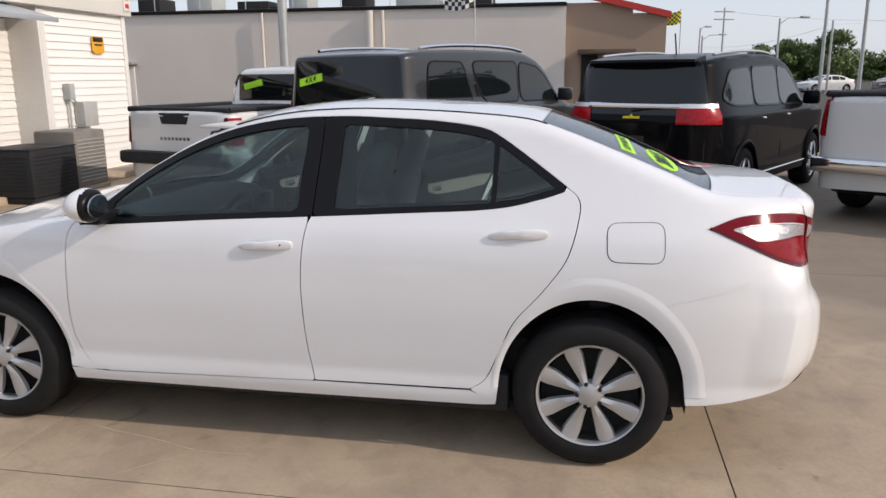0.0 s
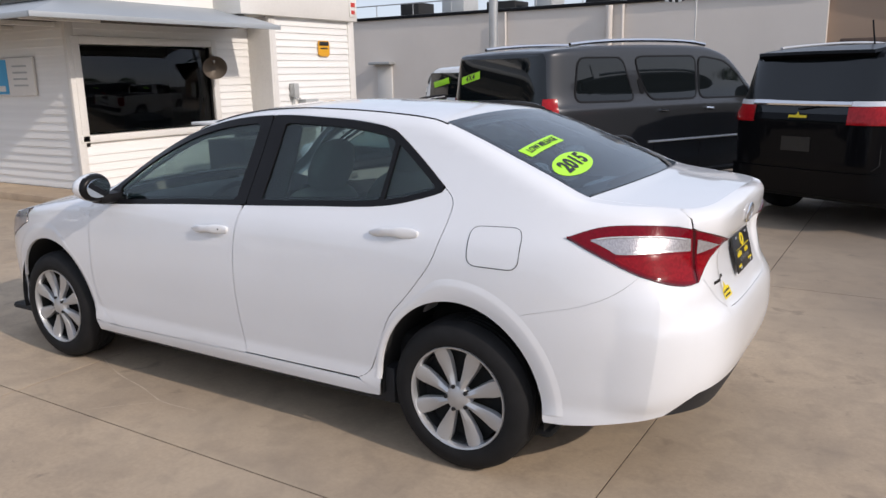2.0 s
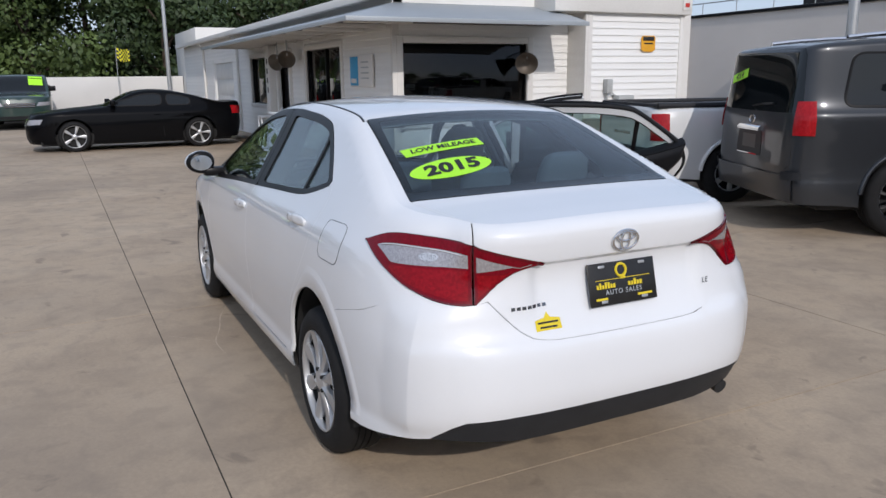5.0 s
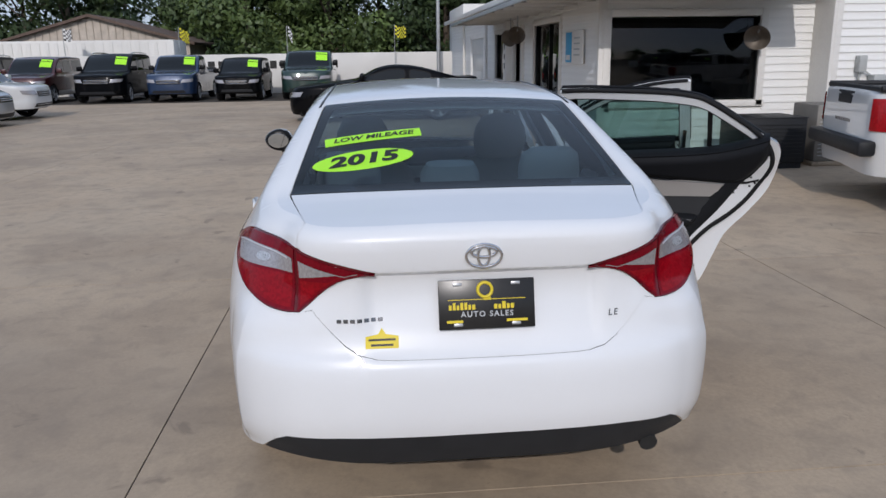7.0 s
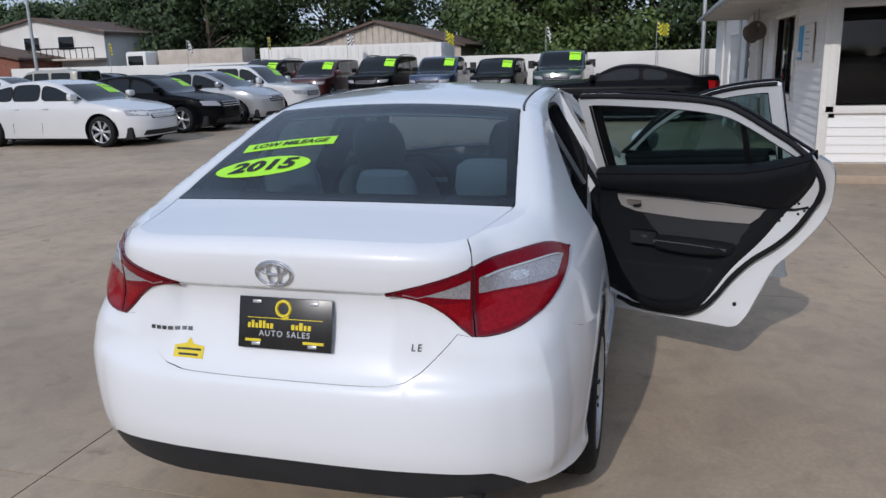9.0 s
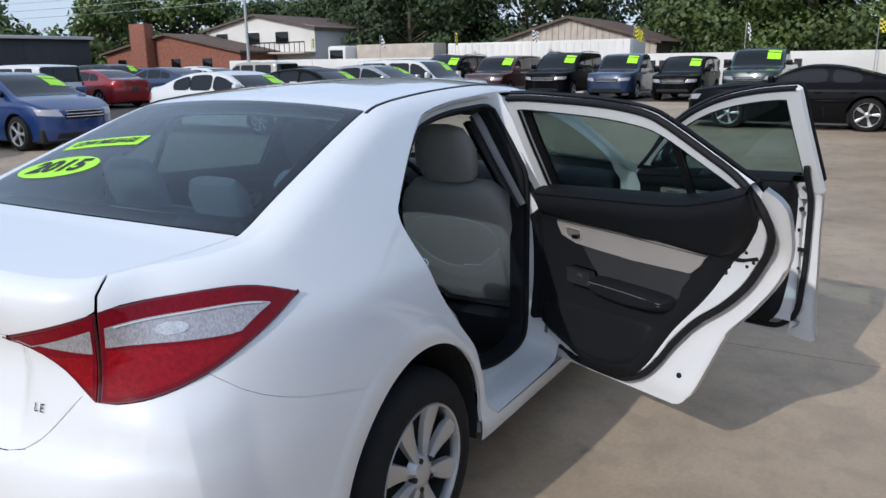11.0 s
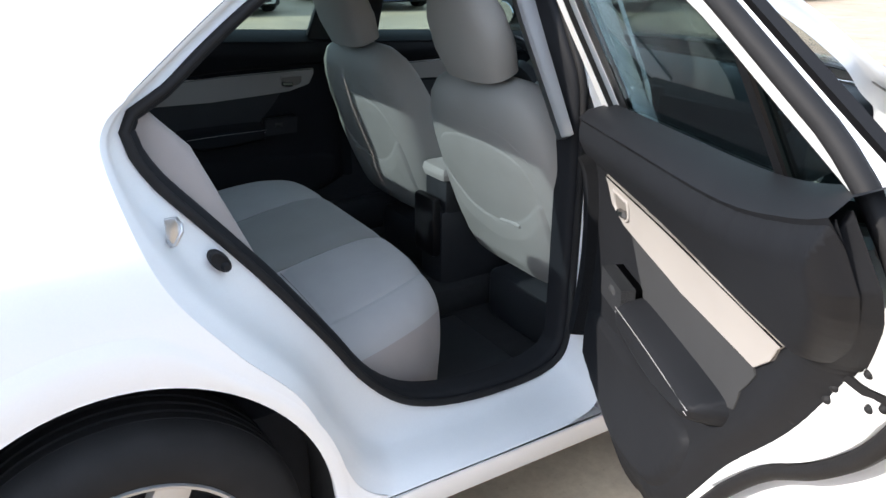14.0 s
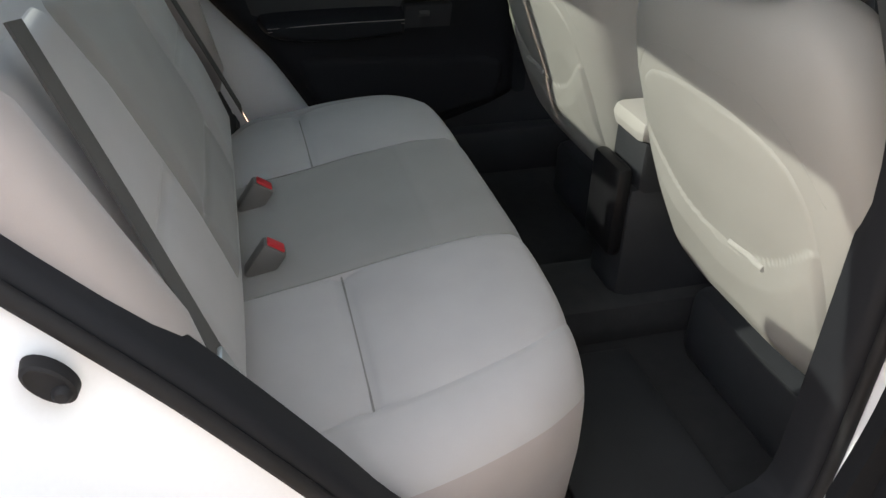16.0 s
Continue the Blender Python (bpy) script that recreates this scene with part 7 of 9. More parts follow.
part("plate", boxed(-6.478, -6.465, 8.48, 8.68, 2.68, 2.98, 0.003), WALLWHITE, s)
part("print_bar", boxed(-6.465, -6.461, 8.52, 8.64, 2.86, 2.94, 0.001), REDPAINT, s)
part("print_bar", boxed(-6.465, -6.461, 8.53, 8.63, 2.73, 2.80, 0.001), REDPAINT, s)
s = thing("electric_box", "grey electric box with conduit on white siding", "utility box")
part("case", boxed(-6.575, -6.40, 7.06, 7.40, 0.84, 1.22, 0.012), GREYBOX, s)
part("meter", boxed(-6.575, -6.45, 6.84, 6.96, 1.26, 1.50, 0.012), GREYBOX, s)
bm = bmesh.new()
tube(bm, [(-6.53, 6.90, 1.26), (-6.53, 6.90, 0.1)], 0.018, 8)
tube(bm, [(-6.53, 7.14, 0.84), (-6.53, 7.14, 0.1)], 0.022, 8)
tube(bm, [(-6.53, 6.95, 1.3), (-6.53, 7.1, 1.2)], 0.015, 8)
part("conduit", bm, GREYBOX, s)
s = thing("air_conditioner", "black louvred air conditioner on the concrete by the office", "air conditioner")
part("case", boxed(-6.33, -5.57, 4.72, 5.62, 0.08, 0.70, 0.03), PLASTIC, s)
for k in range(10):
    part("slat", boxed(-5.572, -5.560, 4.78, 5.56, 0.15 + 0.05 * k, 0.16 + 0.05 * k, 0.003), PLASTIC, s)
    part("slat", boxed(-6.27, -5.63, 4.711, 4.722, 0.15 + 0.05 * k, 0.16 + 0.05 * k, 0.003), PLASTIC, s)
part("lid", boxed(-6.335, -5.565, 4.715, 5.625, 0.69, 0.705, 0.006), PLASTIC, s, "black lid")
part("plinth", boxed(-6.30, -5.60, 4.75, 5.59, 0.0, 0.08, 0.01), PLASTIC, s)
s = thing("air_conditioner", "grey second air conditioner behind the black one", "air conditioner")
part("case", boxed(-6.40, -5.75, 5.85, 6.55, 0.06, 0.85, 0.03), mat("weathered_tan_case", (0.22, 0.205, 0.185), 0.6, 0.1, 0.15, 5, 80), s, "weathered grey-tan case")
for k in range(12):
    part("slat", boxed(-5.753, -5.742, 5.90, 6.50, 0.14 + 0.052 * k, 0.152 + 0.052 * k, 0.003), GREYBOX, s)
part("plinth", boxed(-6.42, -5.73, 5.83, 6.57, 0.0, 0.06, 0.01), CONCRETE, s)
BELL = mat("weathered_lamp_shell", (0.20, 0.17, 0.14), 0.4, 0.5, 0.15, 8, 50)
for n, (x, y, z, tx, ty) in enumerate(((-6.86, 5.46, 1.80, 0.75, -0.55), (-13.0, 2.85, 1.95, 0.7, -0.7), (-12.2, 2.85, 2.0, 0.9, -0.4))):
    s = thing("flood_lamp", "round bell-shaped flood lamp under the awning", "lamp", "flood lamps")
    turn = Vector((tx, ty, -0.35)).to_track_quat("Y", "Z").to_matrix().to_4x4()
    part("shell", lathe(bmesh.new(), [(0.03, -0.20), (0.06, -0.18), (0.10, -0.08), (0.16, 0.02), (0.19, 0.08), (0.185, 0.085), (0.15, 0.02), (0.02, -0.10)], 24, Matrix.Translation((x, y, z)) @ turn), BELL, s)
    bm = bmesh.new()
    tube(bm, [(x, y, z + 0.05), (x - 0.05, y + 0.05, z + 0.16), (x - 0.2, y + 0.1, z + 0.18)] if n == 0 else [(x, y, z + 0.05), (x, y, 2.42)], 0.015, 8)
    part("stem", bm, STEEL, s)


def plastic_chair(at, turn):
    c = thing("garden_chair", "white moulded plastic garden chair by the office wall", "chair", "plastic chairs", at, turn)
    part("seat", boxed(-0.23, 0.23, -0.22, 0.22, 0.40, 0.43, 0.014), CHAIRWHITE, c)
    for sx in (-1, 1):
        for sy in (-1, 1):
            bm = bmesh.new()
            tube(bm, [(sx * 0.21, sy * 0.20, 0.42), (sx * 0.26, sy * 0.25, 0.0)], 0.024, 8)
            part("leg", bm, CHAIRWHITE, c)
        bm = bmesh.new()
        tube(bm, [(sx * 0.25, -0.24, 0.40), (sx * 0.27, -0.24, 0.64), (sx * 0.27, 0.0, 0.65), (sx * 0.25, 0.22, 0.62)], 0.02, 8)
        part("arm", bm, CHAIRWHITE, c)
    for k in range(5):
        x = -0.16 + 0.08 * k
        bm = bmesh.new()
        tube(bm, [(x, 0.21, 0.42), (x * 1.05, 0.28, 0.66), (x * 1.05, 0.30, 0.80 - 0.6 * x * x)], 0.017, 6, flat=0.6)
        part("slat", bm, CHAIRWHITE, c)
    bm = bmesh.new()
    tube(bm, [(-0.24, 0.22, 0.60), (-0.20, 0.29, 0.76), (0.0, 0.31, 0.82), (0.20, 0.29, 0.76), (0.24, 0.22, 0.60)], 0.022, 8)
    part("top_rail", bm, CHAIRWHITE, c)


plastic_chair((-12.6, 2.68, 0.10), 20)
plastic_chair((-13.35, 2.68, 0.10), -12)

# tan building across the yard
tan = thing("tan_building", "long tan stucco building with a flat dark-edged roof", "building")
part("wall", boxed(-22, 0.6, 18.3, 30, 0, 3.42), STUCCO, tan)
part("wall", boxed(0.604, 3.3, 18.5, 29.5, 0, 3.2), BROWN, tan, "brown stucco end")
part("coping", boxed(-22.05, 0.62, 18.22, 18.5, 3.42, 3.52, 0.02), TRIM, tan, "dark roof edge")
part("roof", boxed(-22, 0.6, 18.5, 30, 3.42, 3.46), ROOFMETAL, tan)
bm = bmesh.new()
vs = [bm.verts.new(q) for q in ((0.55, 18.35, 3.75), (3.4, 18.35, 3.05), (3.4, 18.35, 3.22), (0.55, 18.35, 3.92), (0.55, 18.55, 3.75), (3.4, 18.55, 3.05), (3.4, 18.55, 3.22), (0.55, 18.55, 3.92))]
for f in ((0, 1, 2, 3), (4, 7, 6, 5), (3, 2, 6, 7), (0, 4, 5, 1), (1, 5, 6, 2), (0, 3, 7, 4)):
    bm.faces.new([vs[i] for i in f])
bmesh.ops.recalc_face_normals(bm, faces=bm.faces)
part("red_fascia", bm, REDPAINT, tan, "red sloping roof edge", 0)
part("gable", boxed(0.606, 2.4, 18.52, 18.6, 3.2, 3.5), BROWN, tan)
part("canopy", boxed(0.95, 2.5, 17.9, 18.5, 2.12, 2.25, 0.02), SHINGLE, tan, "dark entrance canopy")
part("doorway", boxed(1.05, 1.5, 18.47, 18.5, 0, 2.1), WELL, tan, "dark doorway")
part("doorway", boxed(1.6, 2.3, 18.47, 18.5, 0, 2.0), WALLWHITE, tan, "pale door")
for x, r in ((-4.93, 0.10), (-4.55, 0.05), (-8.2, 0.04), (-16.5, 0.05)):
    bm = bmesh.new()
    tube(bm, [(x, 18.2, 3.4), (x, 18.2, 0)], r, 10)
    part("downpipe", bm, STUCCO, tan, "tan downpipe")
part("door_canopy", boxed(-13.25, -12.38, 17.95, 18.3, 1.97, 2.06, 0.02), STEEL, tan, "small canopy over a pale door")
part("side_door", boxed(-13.1, -12.5, 18.26, 18.3, 0, 1.95, 0.01), WALLWHITE, tan, "pale side door")
random.seed(3)
for k in range(7):
    x = -13 + 1.7 * k
    s = thing("roof_unit", "dark metal roof unit behind the roof edge", "roof unit", "roof units")
    part("case", boxed(x, x + random.uniform(0.6, 1.3), 19.6, 20.6, 3.46, 3.85 + random.uniform(0, 0.35), 0.03), GREYBOX if k % 2 else WELL, s)
bm = bmesh.new()
tube(bm, [(-21, 18.9, 3.95), (-1.5, 18.9, 3.95)], 0.02, 6)
for k in range(14):
    tube(bm, [(-21 + 1.5 * k, 18.9, 3.46), (-21 + 1.5 * k, 18.9, 3.95)], 0.015, 6)
part("roof_rail", bm, STEEL, tan, "thin roof railing")

# far white wall with its lettering as bars
fence = tagged(part("wall_far", boxed(-32.3, -32.0, -34, 3.6, 0, 1.75, 0.02), WALLWHITE, None), "long white boundary wall with dark lettering", "wall", kind="structure")
x0 = -31.99
bm = bmesh.new()
for k in range(14):
    y = -8.0 + 0.46 * k
    box(bm, -32.0, -31.99, y, y + 0.30, 1.10, 1.45)
part("wall_lettering", bm, INK, fence, "dark lettering as plain bars", 0)
tagged(part("wall_end", boxed(-33.5, -28.05, 3.62, 9.0, 0, 3.6, 0.02), WALLWHITE, None), "taller white end wall", "wall", kind="structure")
s = thing("shipping_container", "long white container behind the wall", "container")
part("body", boxed(-35.5, -33.0, -19.0, -9.2, 0, 2.45, 0.04), WALLWHITE, s)
bm = bmesh.new()
for k in range(24):
    box(bm, -32.99, -32.97, -18.9 + 0.4 * k, -18.72 + 0.4 * k, 0.1, 2.35, 0)
part("corrugation", bm, WALLWHITE, s)


def gabled(name, label, x, y0, y1, z, ridge, wall_m, roof_m, depth=8.0, category="house"):
    h_ = thing(name, label, category)
    bm = bmesh.new()
    box(bm, x - depth, x, y0, y1, 0, z)
    m_ = (y0 + y1) / 2
    vs = [bm.verts.new(q) for q in ((x, y0, z), (x, y1, z), (x, m_, ridge), (x - depth, y0, z), (x - depth, y1, z), (x - depth, m_, ridge))]
    for f in ((0, 1, 2), (3, 5, 4)):
        bm.faces.new([vs[i] for i in f])
    part("wall", bm, wall_m, h_, "", 0)
    for sgn, yy in ((-1, y0), (1, y1)):
        bm = bmesh.new()
        q = [(x + 0.4, yy + sgn * 0.4, z - 0.1), (x + 0.4, m_, ridge + 0.08), (x - depth - 0.4, m_, ridge + 0.08), (x - depth - 0.4, yy + sgn * 0.4, z - 0.1)]
        a = [bm.verts.new(p) for p in q]
        b_ = [bm.verts.new((p[0], p[1], p[2] - 0.15)) for p in q]
        bm.faces.new(a), bm.faces.new(b_[::-1])
        for i in range(4):
            bm.faces.new((a[i], b_[i], b_[(i + 1) % 4], a[(i + 1) % 4]))
        bmesh.ops.recalc_face_normals(bm, faces=bm.faces)
        part("roof", bm, roof_m, h_, "", 0)
    return h_


shed = gabled("timber_shed", "weathered timber shed with a low gable", -42, -21.0, -10.5, 2.6, 4.0, OLDWOOD, SHINGLE, 8, "shed")
for k in range(26):
    y = -20.8 + 0.4 * k
    part("plank", boxed(-41.99, -41.95, y, y + 0.36, 0.2, 2.55 + 1.35 * (1 - abs(y + 0.2 + 15.75) / 5.25), 0.01), OLDWOOD, shed)
brick = gabled("brick_house", "red brick house with a chimney and brown roof", -40, -56.5, -41.0, 2.6, 3.9, BRICK, SHINGLE, 8)
part("chimney", boxed(-39.9, -39.0, -52.0, -50.2, 0, 4.75, 0.03), BRICK, brick, "brick chimney")
for y in (-55.0, -48.5, -45.0):
    part("window", boxed(-40.0, -39.95, y, y + 1.0, 0.9, 2.0, 0.01), DARKGLASS, brick)
two = gabled("two_storey_house", "pale two-storey house with a brown roof and a balcony", -44, -48.7, -37.1, 4.3, 5.3, WALLWHITE, SHINGLE, 9)
for y in (-47.5, -44.0, -41.0):
    w = part("window", boxed(-44.0, -43.94, y, y + 1.3, 3.05, 3.95, 0.01), DARKGLASS, two, "dark window")
    part("window_frame", boxed(-44.0, -43.97, y - 0.08, y + 1.38, 2.97, 4.03, 0.01), WALLWHITE, w)
bal = part("balcony", boxed(-44.0, -42.6, -42.5, -37.0, 2.25, 2.4, 0.02), OLDWOOD, two)
bm = bmesh.new()
tube(bm, [(-42.65, -42.5, 3.1), (-42.65, -37.0, 3.1)], 0.05, 6)
for k in range(12):
    tube(bm, [(-42.65, -42.5 + 0.5 * k, 2.35), (-42.65, -42.5 + 0.5 * k, 3.1)], 0.03, 6)
part("balcony_rail", bm, TRIM, bal)
far = thing("long_building", "long flat-roofed dark building with a white eave", "building")
for k in range(6):
    part("wall", boxed(-41.0 + 6.0 * k, -35.02 + 6.0 * k, -66.0, -60.0, 0, 3.8, 0.02), mat("dark_grey_cladding", (0.055, 0.058, 0.065), 0.7, 0, 0.15, 0.8, 20, bump=0.004) if k == 0 else bpy.data.materials["dark_grey_cladding"], far, "dark grey clad wall")
part("roof", boxed(-41.2, -4.8, -66.2, -59.75, 3.8, 3.92, 0.02), SHINGLE, far, "flat dark roof")
part("eave", boxed(-41.25, -4.75, -59.75, -59.6, 3.78, 4.05, 0.02), WALLWHITE, far, "white eave board")
s = thing("box_truck", "white truck cab before a timber-sided load", "truck")
part("cab", boxed(-37.2, -35.5, -29.1, -27.7, 0.5, 2.55, 0.15), WALLWHITE, s)
part("windscreen", boxed(-35.52, -35.48, -28.9, -27.9, 1.6, 2.3, 0.01), DARKGLASS, s)
part("load", boxed(-38.0, -36.5, -27.6, -22.0, 0.9, 2.6, 0.05), OLDWOOD, s)
for y in (-28.4, -25.5, -22.8):
    part("tyre", lathe(bmesh.new(), [(0.0, -0.15), (0.48, -0.15), (0.5, 0), (0.48, 0.15), (0.0, 0.15)], 20, Matrix.Translation((-36.0, y, 0.5)) @ Matrix.Rotation(radians(90), 4, "Z")), TYRE, s)

# poles
def pole(name, label, x, y, h_, r=0.08, lamp=0.0, turn=0.0, bars_=0):
    p = thing(name, label, "pole", "", (x, y, 0), turn)
    part("shaft", lathe(bmesh.new(), [(r, 0), (r * 0.9, h_ * 0.5), (r * 0.75, h_)], 12, Matrix.Rotation(radians(90), 4, "X")), STEEL, p)
    if lamp:
        bm = bmesh.new()
        tube(bm, [(0, 0, h_ - 0.4), (lamp * 0.4, 0, h_ + 0.05), (lamp, 0, h_ + 0.1)], 0.04, 8)
        part("arm", bm, STEEL, p)
        part("head", boxed(lamp - 0.1, lamp + 0.6, -0.14, 0.14, h_ + 0.04, h_ + 0.2, 0.05), GREYBOX, p)
    for k in range(bars_):
        part("crossbar", boxed(-1.0, 1.0, -0.06, 0.06, h_ - 0.4 - 0.7 * k, h_ - 0.28 - 0.7 * k, 0.02), OLDWOOD, p)
    return p


pole("steel_pole", "tall pale steel pole in the yard", -4.27, 10.05, 9.0, 0.09)
pole("light_pole", "grey light pole beside the white wall", -30.0, 2.75, 9.0, 0.085, 1.2, -60)
pole("light_pole", "thin grey light pole before the houses", -30.0, -30.4, 9.0, 0.09)
for x, y, h_, lamp, b_ in ((13.55, 75, 7.6, 0, 2), (11.7, 75, 5.1, 1.8, 0), (12.1, 80, 6.1, 0.6, 0), (15.25, 60, 5.6, 1.8, 0), (14.45, 45, 11, 0, 0), (19.0, 60, 5.4, 0, 0), (15.0, 40, 9, 0, 0), (40, 70, 8, 0, 1)):
    pole("street_lamp" if lamp else "utility_pole", "distant grey street lamp on an arm" if lamp else "distant grey utility pole by the street", x, y, h_, 0.10, lamp, 20, b_)
# power lines
lines = thing("power_lines", "thin overhead wires between distant poles", "wire")
for a, b, sag in (((19.0, 60, 5.1), (40, 70, 7.8), 0.4), ((19.0, 60, 5.1), (11.7, 75, 4.0), 0.5), ((13.55, 75, 7.3), (40, 70, 6.6), 0.9)):
    tight = [Vector(a).lerp(Vector(b), t) - Vector((0, 0, 4 * sag * t * (1 - t))) for t in np.linspace(0, 1, 14).tolist()]
    part("wire", tube(bmesh.new(), tight, 0.010, 5), STEEL, lines)
for k in range(3):
    bm = bmesh.new()
    tube(bm, [(-46, -110 + 75 * t, 7.0 + 0.75 * k - 2.4 * t * (1 - t)) for t in np.linspace(0, 1, 14)], 0.022, 5)
    part("wire", bm, STEEL, lines)

# checkered flags
def flag(x, y, z, col, turn, sway):
    f = thing("racing_flag", ("yellow" if col else "white") + " and black checkered flag on a thin pole", "flag", "checkered flags", (x, y, 0), turn)
    bm = bmesh.new()
    tube(bm, [(0, 0, 0), (0, 0, z), (0.03, 0, z + 0.4)], 0.016, 6)
    part("pole", bm, STEEL, f)
    for odd in (0, 1):
        bm = bmesh.new()
        for i in range(8):
            for j in range(6):
                if (i + j) % 2 == odd:
                    q = []
                    for a, b_ in ((i, j), (i + 1, j), (i + 1, j + 1), (i, j + 1)):
                        u, v = a / 8, b_ / 6
                        q.append(bm.verts.new((0.02 + 0.62 * u * math.cos(sway * u), 0.10 * math.sin(5 * u + sway) + 0.004 * odd, z + 0.38 - 0.5 * v - 0.35 * u * sway - 0.05 * math.sin(4 * u))))
                    bm.faces.new(q)
        bmesh.ops.remove_doubles(bm, verts=bm.verts, dist=0.0004)
        part("cloth", bm, INK if odd else (mat("yellow_flag_cloth", (0.75, 0.68, 0.03), 0.8) if col else CHAIRWHITE), f, "black squares" if odd else "pale squares")


for k, y in enumerate((-27.0, -22.3, -17.7, -13.5, -8.6, -3.9, 0.9)):
    flag(-31.5, y, 2.55, (k + 1) % 2, 60 + 20 * math.sin(k * 2.1), 0.5 + 0.35 * math.sin(k * 1.7))
flag(-1.0, 12.0, 3.05, 0, 180, 0.25)
flag(4.88, 30.0, 3.75, 1, 190, 0.4)

# trees
LEAF = mat("green_leaves", (0.055, 0.094, 0.024), 0.6, 0, 0.5, 0.35, 8, tint=(0.11, 0.16, 0.044))
LEAF_DARK = mat("dark_green_leaves", (0.021, 0.040, 0.013), 0.65, 0, 0.5, 0.35, 8, tint=(0.046, 0.076, 0.023))
BARK = mat("grey_brown_bark", (0.10, 0.075, 0.055), 0.9, 0, 0.3, 4, 40, bump=0.01)


def tree(x, y, height, spread, seed, leaf, count=3900, size=0.345):
    rnd = np.random.RandomState(seed)
    t = thing("tree", "leafy green tree behind the lot" if leaf is LEAF else "dark green leafy tree behind the lot", "tree", "trees", (x, y, 0))
    bm = bmesh.new()
    lathe(bm, [(0.28, 0), (0.2, height * 0.25), (0.12, height * 0.55), (0.03, height * 0.9)], 8, Matrix.Rotation(radians(90), 4, "X"))
    hubs = []
    for k in range(9):
        a, z = rnd.uniform(0, 6.28), height * rnd.uniform(0.25, 0.8)
        rr = spread * rnd.uniform(0.45, 0.85) * math.sin(min(1.0, 1.25 - z / height) * 1.5)
        tip = Vector((rr * math.cos(a), rr * math.sin(a), z + 0.5))
        tube(bm, [(0, 0, z * 0.7), tip * 0.55 + Vector((0, 0, z * 0.32)), tip], 0.06, 5)
        hubs.append(tip)
    part("trunk", bm, BARK, t, "brown trunk and limbs")
    hubs += [Vector((0, 0, height * 0.92)), Vector((0, 0, height * 0.7))]
    for k in range(12):
        a, z = rnd.uniform(0, 6.28), rnd.uniform(0.18, 0.95)
        rr = spread * math.sin(math.pi * min(0.98, z * 0.85 + 0.12)) * rnd.uniform(0.6, 1.0)
        hubs.append(Vector((rr * math.cos(a), rr * math.sin(a), z * height)))
    for k in range(7):
        a, rr = rnd.uniform(0, 6.28), spread * rnd.uniform(0.3, 0.9)
        hubs.append(Vector((rr * math.cos(a), rr * math.sin(a), height * rnd.uniform(0.10, 0.26))))
    hub = np.array([list(h_) for h_ in hubs])
    rad = rnd.uniform(0.28, 0.5, len(hub)) * spread
    pick = rnd.randint(0, len(hub), count)
    d = rnd.normal(size=(count, 3))
    d /= np.linalg.norm(d, axis=1, keepdims=True)
    c = hub[pick] + d * (rad[pick] * rnd.uniform(0.55, 1.05, count))[:, None] * [1, 1, 0.75]
    c[:, 2] = np.maximum(c[:, 2], height * 0.06)
    u = rnd.normal(size=(count, 3))
    u /= np.linalg.norm(u, axis=1, keepdims=True)
    v = np.cross(u, d)
    v /= np.linalg.norm(v, axis=1, keepdims=True) + 1e-9
    s_ = rnd.uniform(0.5, 1.0, (count, 1)) * size
    quads = np.stack([c - u * s_, c + v * s_ * 0.55, c + u * s_, c - v * s_ * 0.55], 1).reshape(-1, 3)
    me = bpy.data.meshes.new("crown")
    me.from_pydata(quads.tolist(), [], [tuple(range(4 * i, 4 * i + 4)) for i in range(count)])
    me.materials.append(leaf)
    ob = new("crown", me)
    ob.parent = t
    tagged(ob, "crown of many small leaves", kind="stuff")


random.seed(11)
TREES = [(-46, 12, 10, 4.6, 1), (-50, 7, 12, 5, 1), (-44, 4.5, 9, 4.2, 1), (-46, 0.5, 11, 4.6, 1), (-43, -2.5, 9, 4.2, 0), (-47, -5.5, 11, 4.8, 0), (-41, -7.0, 8.0, 3.8, 0), (-52, -9, 10, 4.5, 1), (-60, -13, 7, 4, 0),
         (-52, -20.5, 10, 4.4, 1), (-56, -25, 12, 5, 1), (-58, -30, 12, 5, 1), (-62, -36, 12, 5.5, 1), (-60, -19, 11, 5, 1), (-66, -44, 11, 5.5, 1), (-70, -52, 9, 5, 0), (-68, -62, 8, 5, 0), (-72, -72, 7, 5, 0), (-54, 18, 11, 5, 1), (-40, 16, 9, 4.5, 1), (-36, 22, 8, 4, 0), (-62, -85, 7, 5, 0), (-53, -37.5, 12, 5, 1), (-51, -33, 11, 4.6, 1), (-74, -62, 9.5, 6, 1), (-80, -76, 10, 6.5, 1), (-58, -55, 7.5, 4.5, 1), (-60, -47, 8.5, 5, 1)]
for k, (x, y, h_, sp, dark) in enumerate(TREES):
    tree(x, y, h_, sp, k, LEAF_DARK if dark else LEAF, 12500 if x > -50 else 8000, 0.21 if x > -50 else 0.28)
for k, (x, y, h_, sp) in enumerate(((33.5, 157, 6.6, 3.8), (38.5, 158, 7.4, 4.4), (46.6, 157, 8.9, 4.8), (43, 162, 6.4, 5), (52, 165, 5.4, 5), (29, 165, 4.2, 5), (58, 160, 4.8, 5), (20, 175, 4.0, 6), (70, 150, 6, 6), (62, -32, 9, 6), (58, -18, 8, 5.5), (66, -4, 9, 6), (60, 10, 8, 5.5), (64, 24, 9, 6), (58, 40, 8, 6), (56, -48, 9, 6))):
    tree(x, y, h_, sp, 40 + k, LEAF, 5200 if y > 100 else 2200, 0.42)
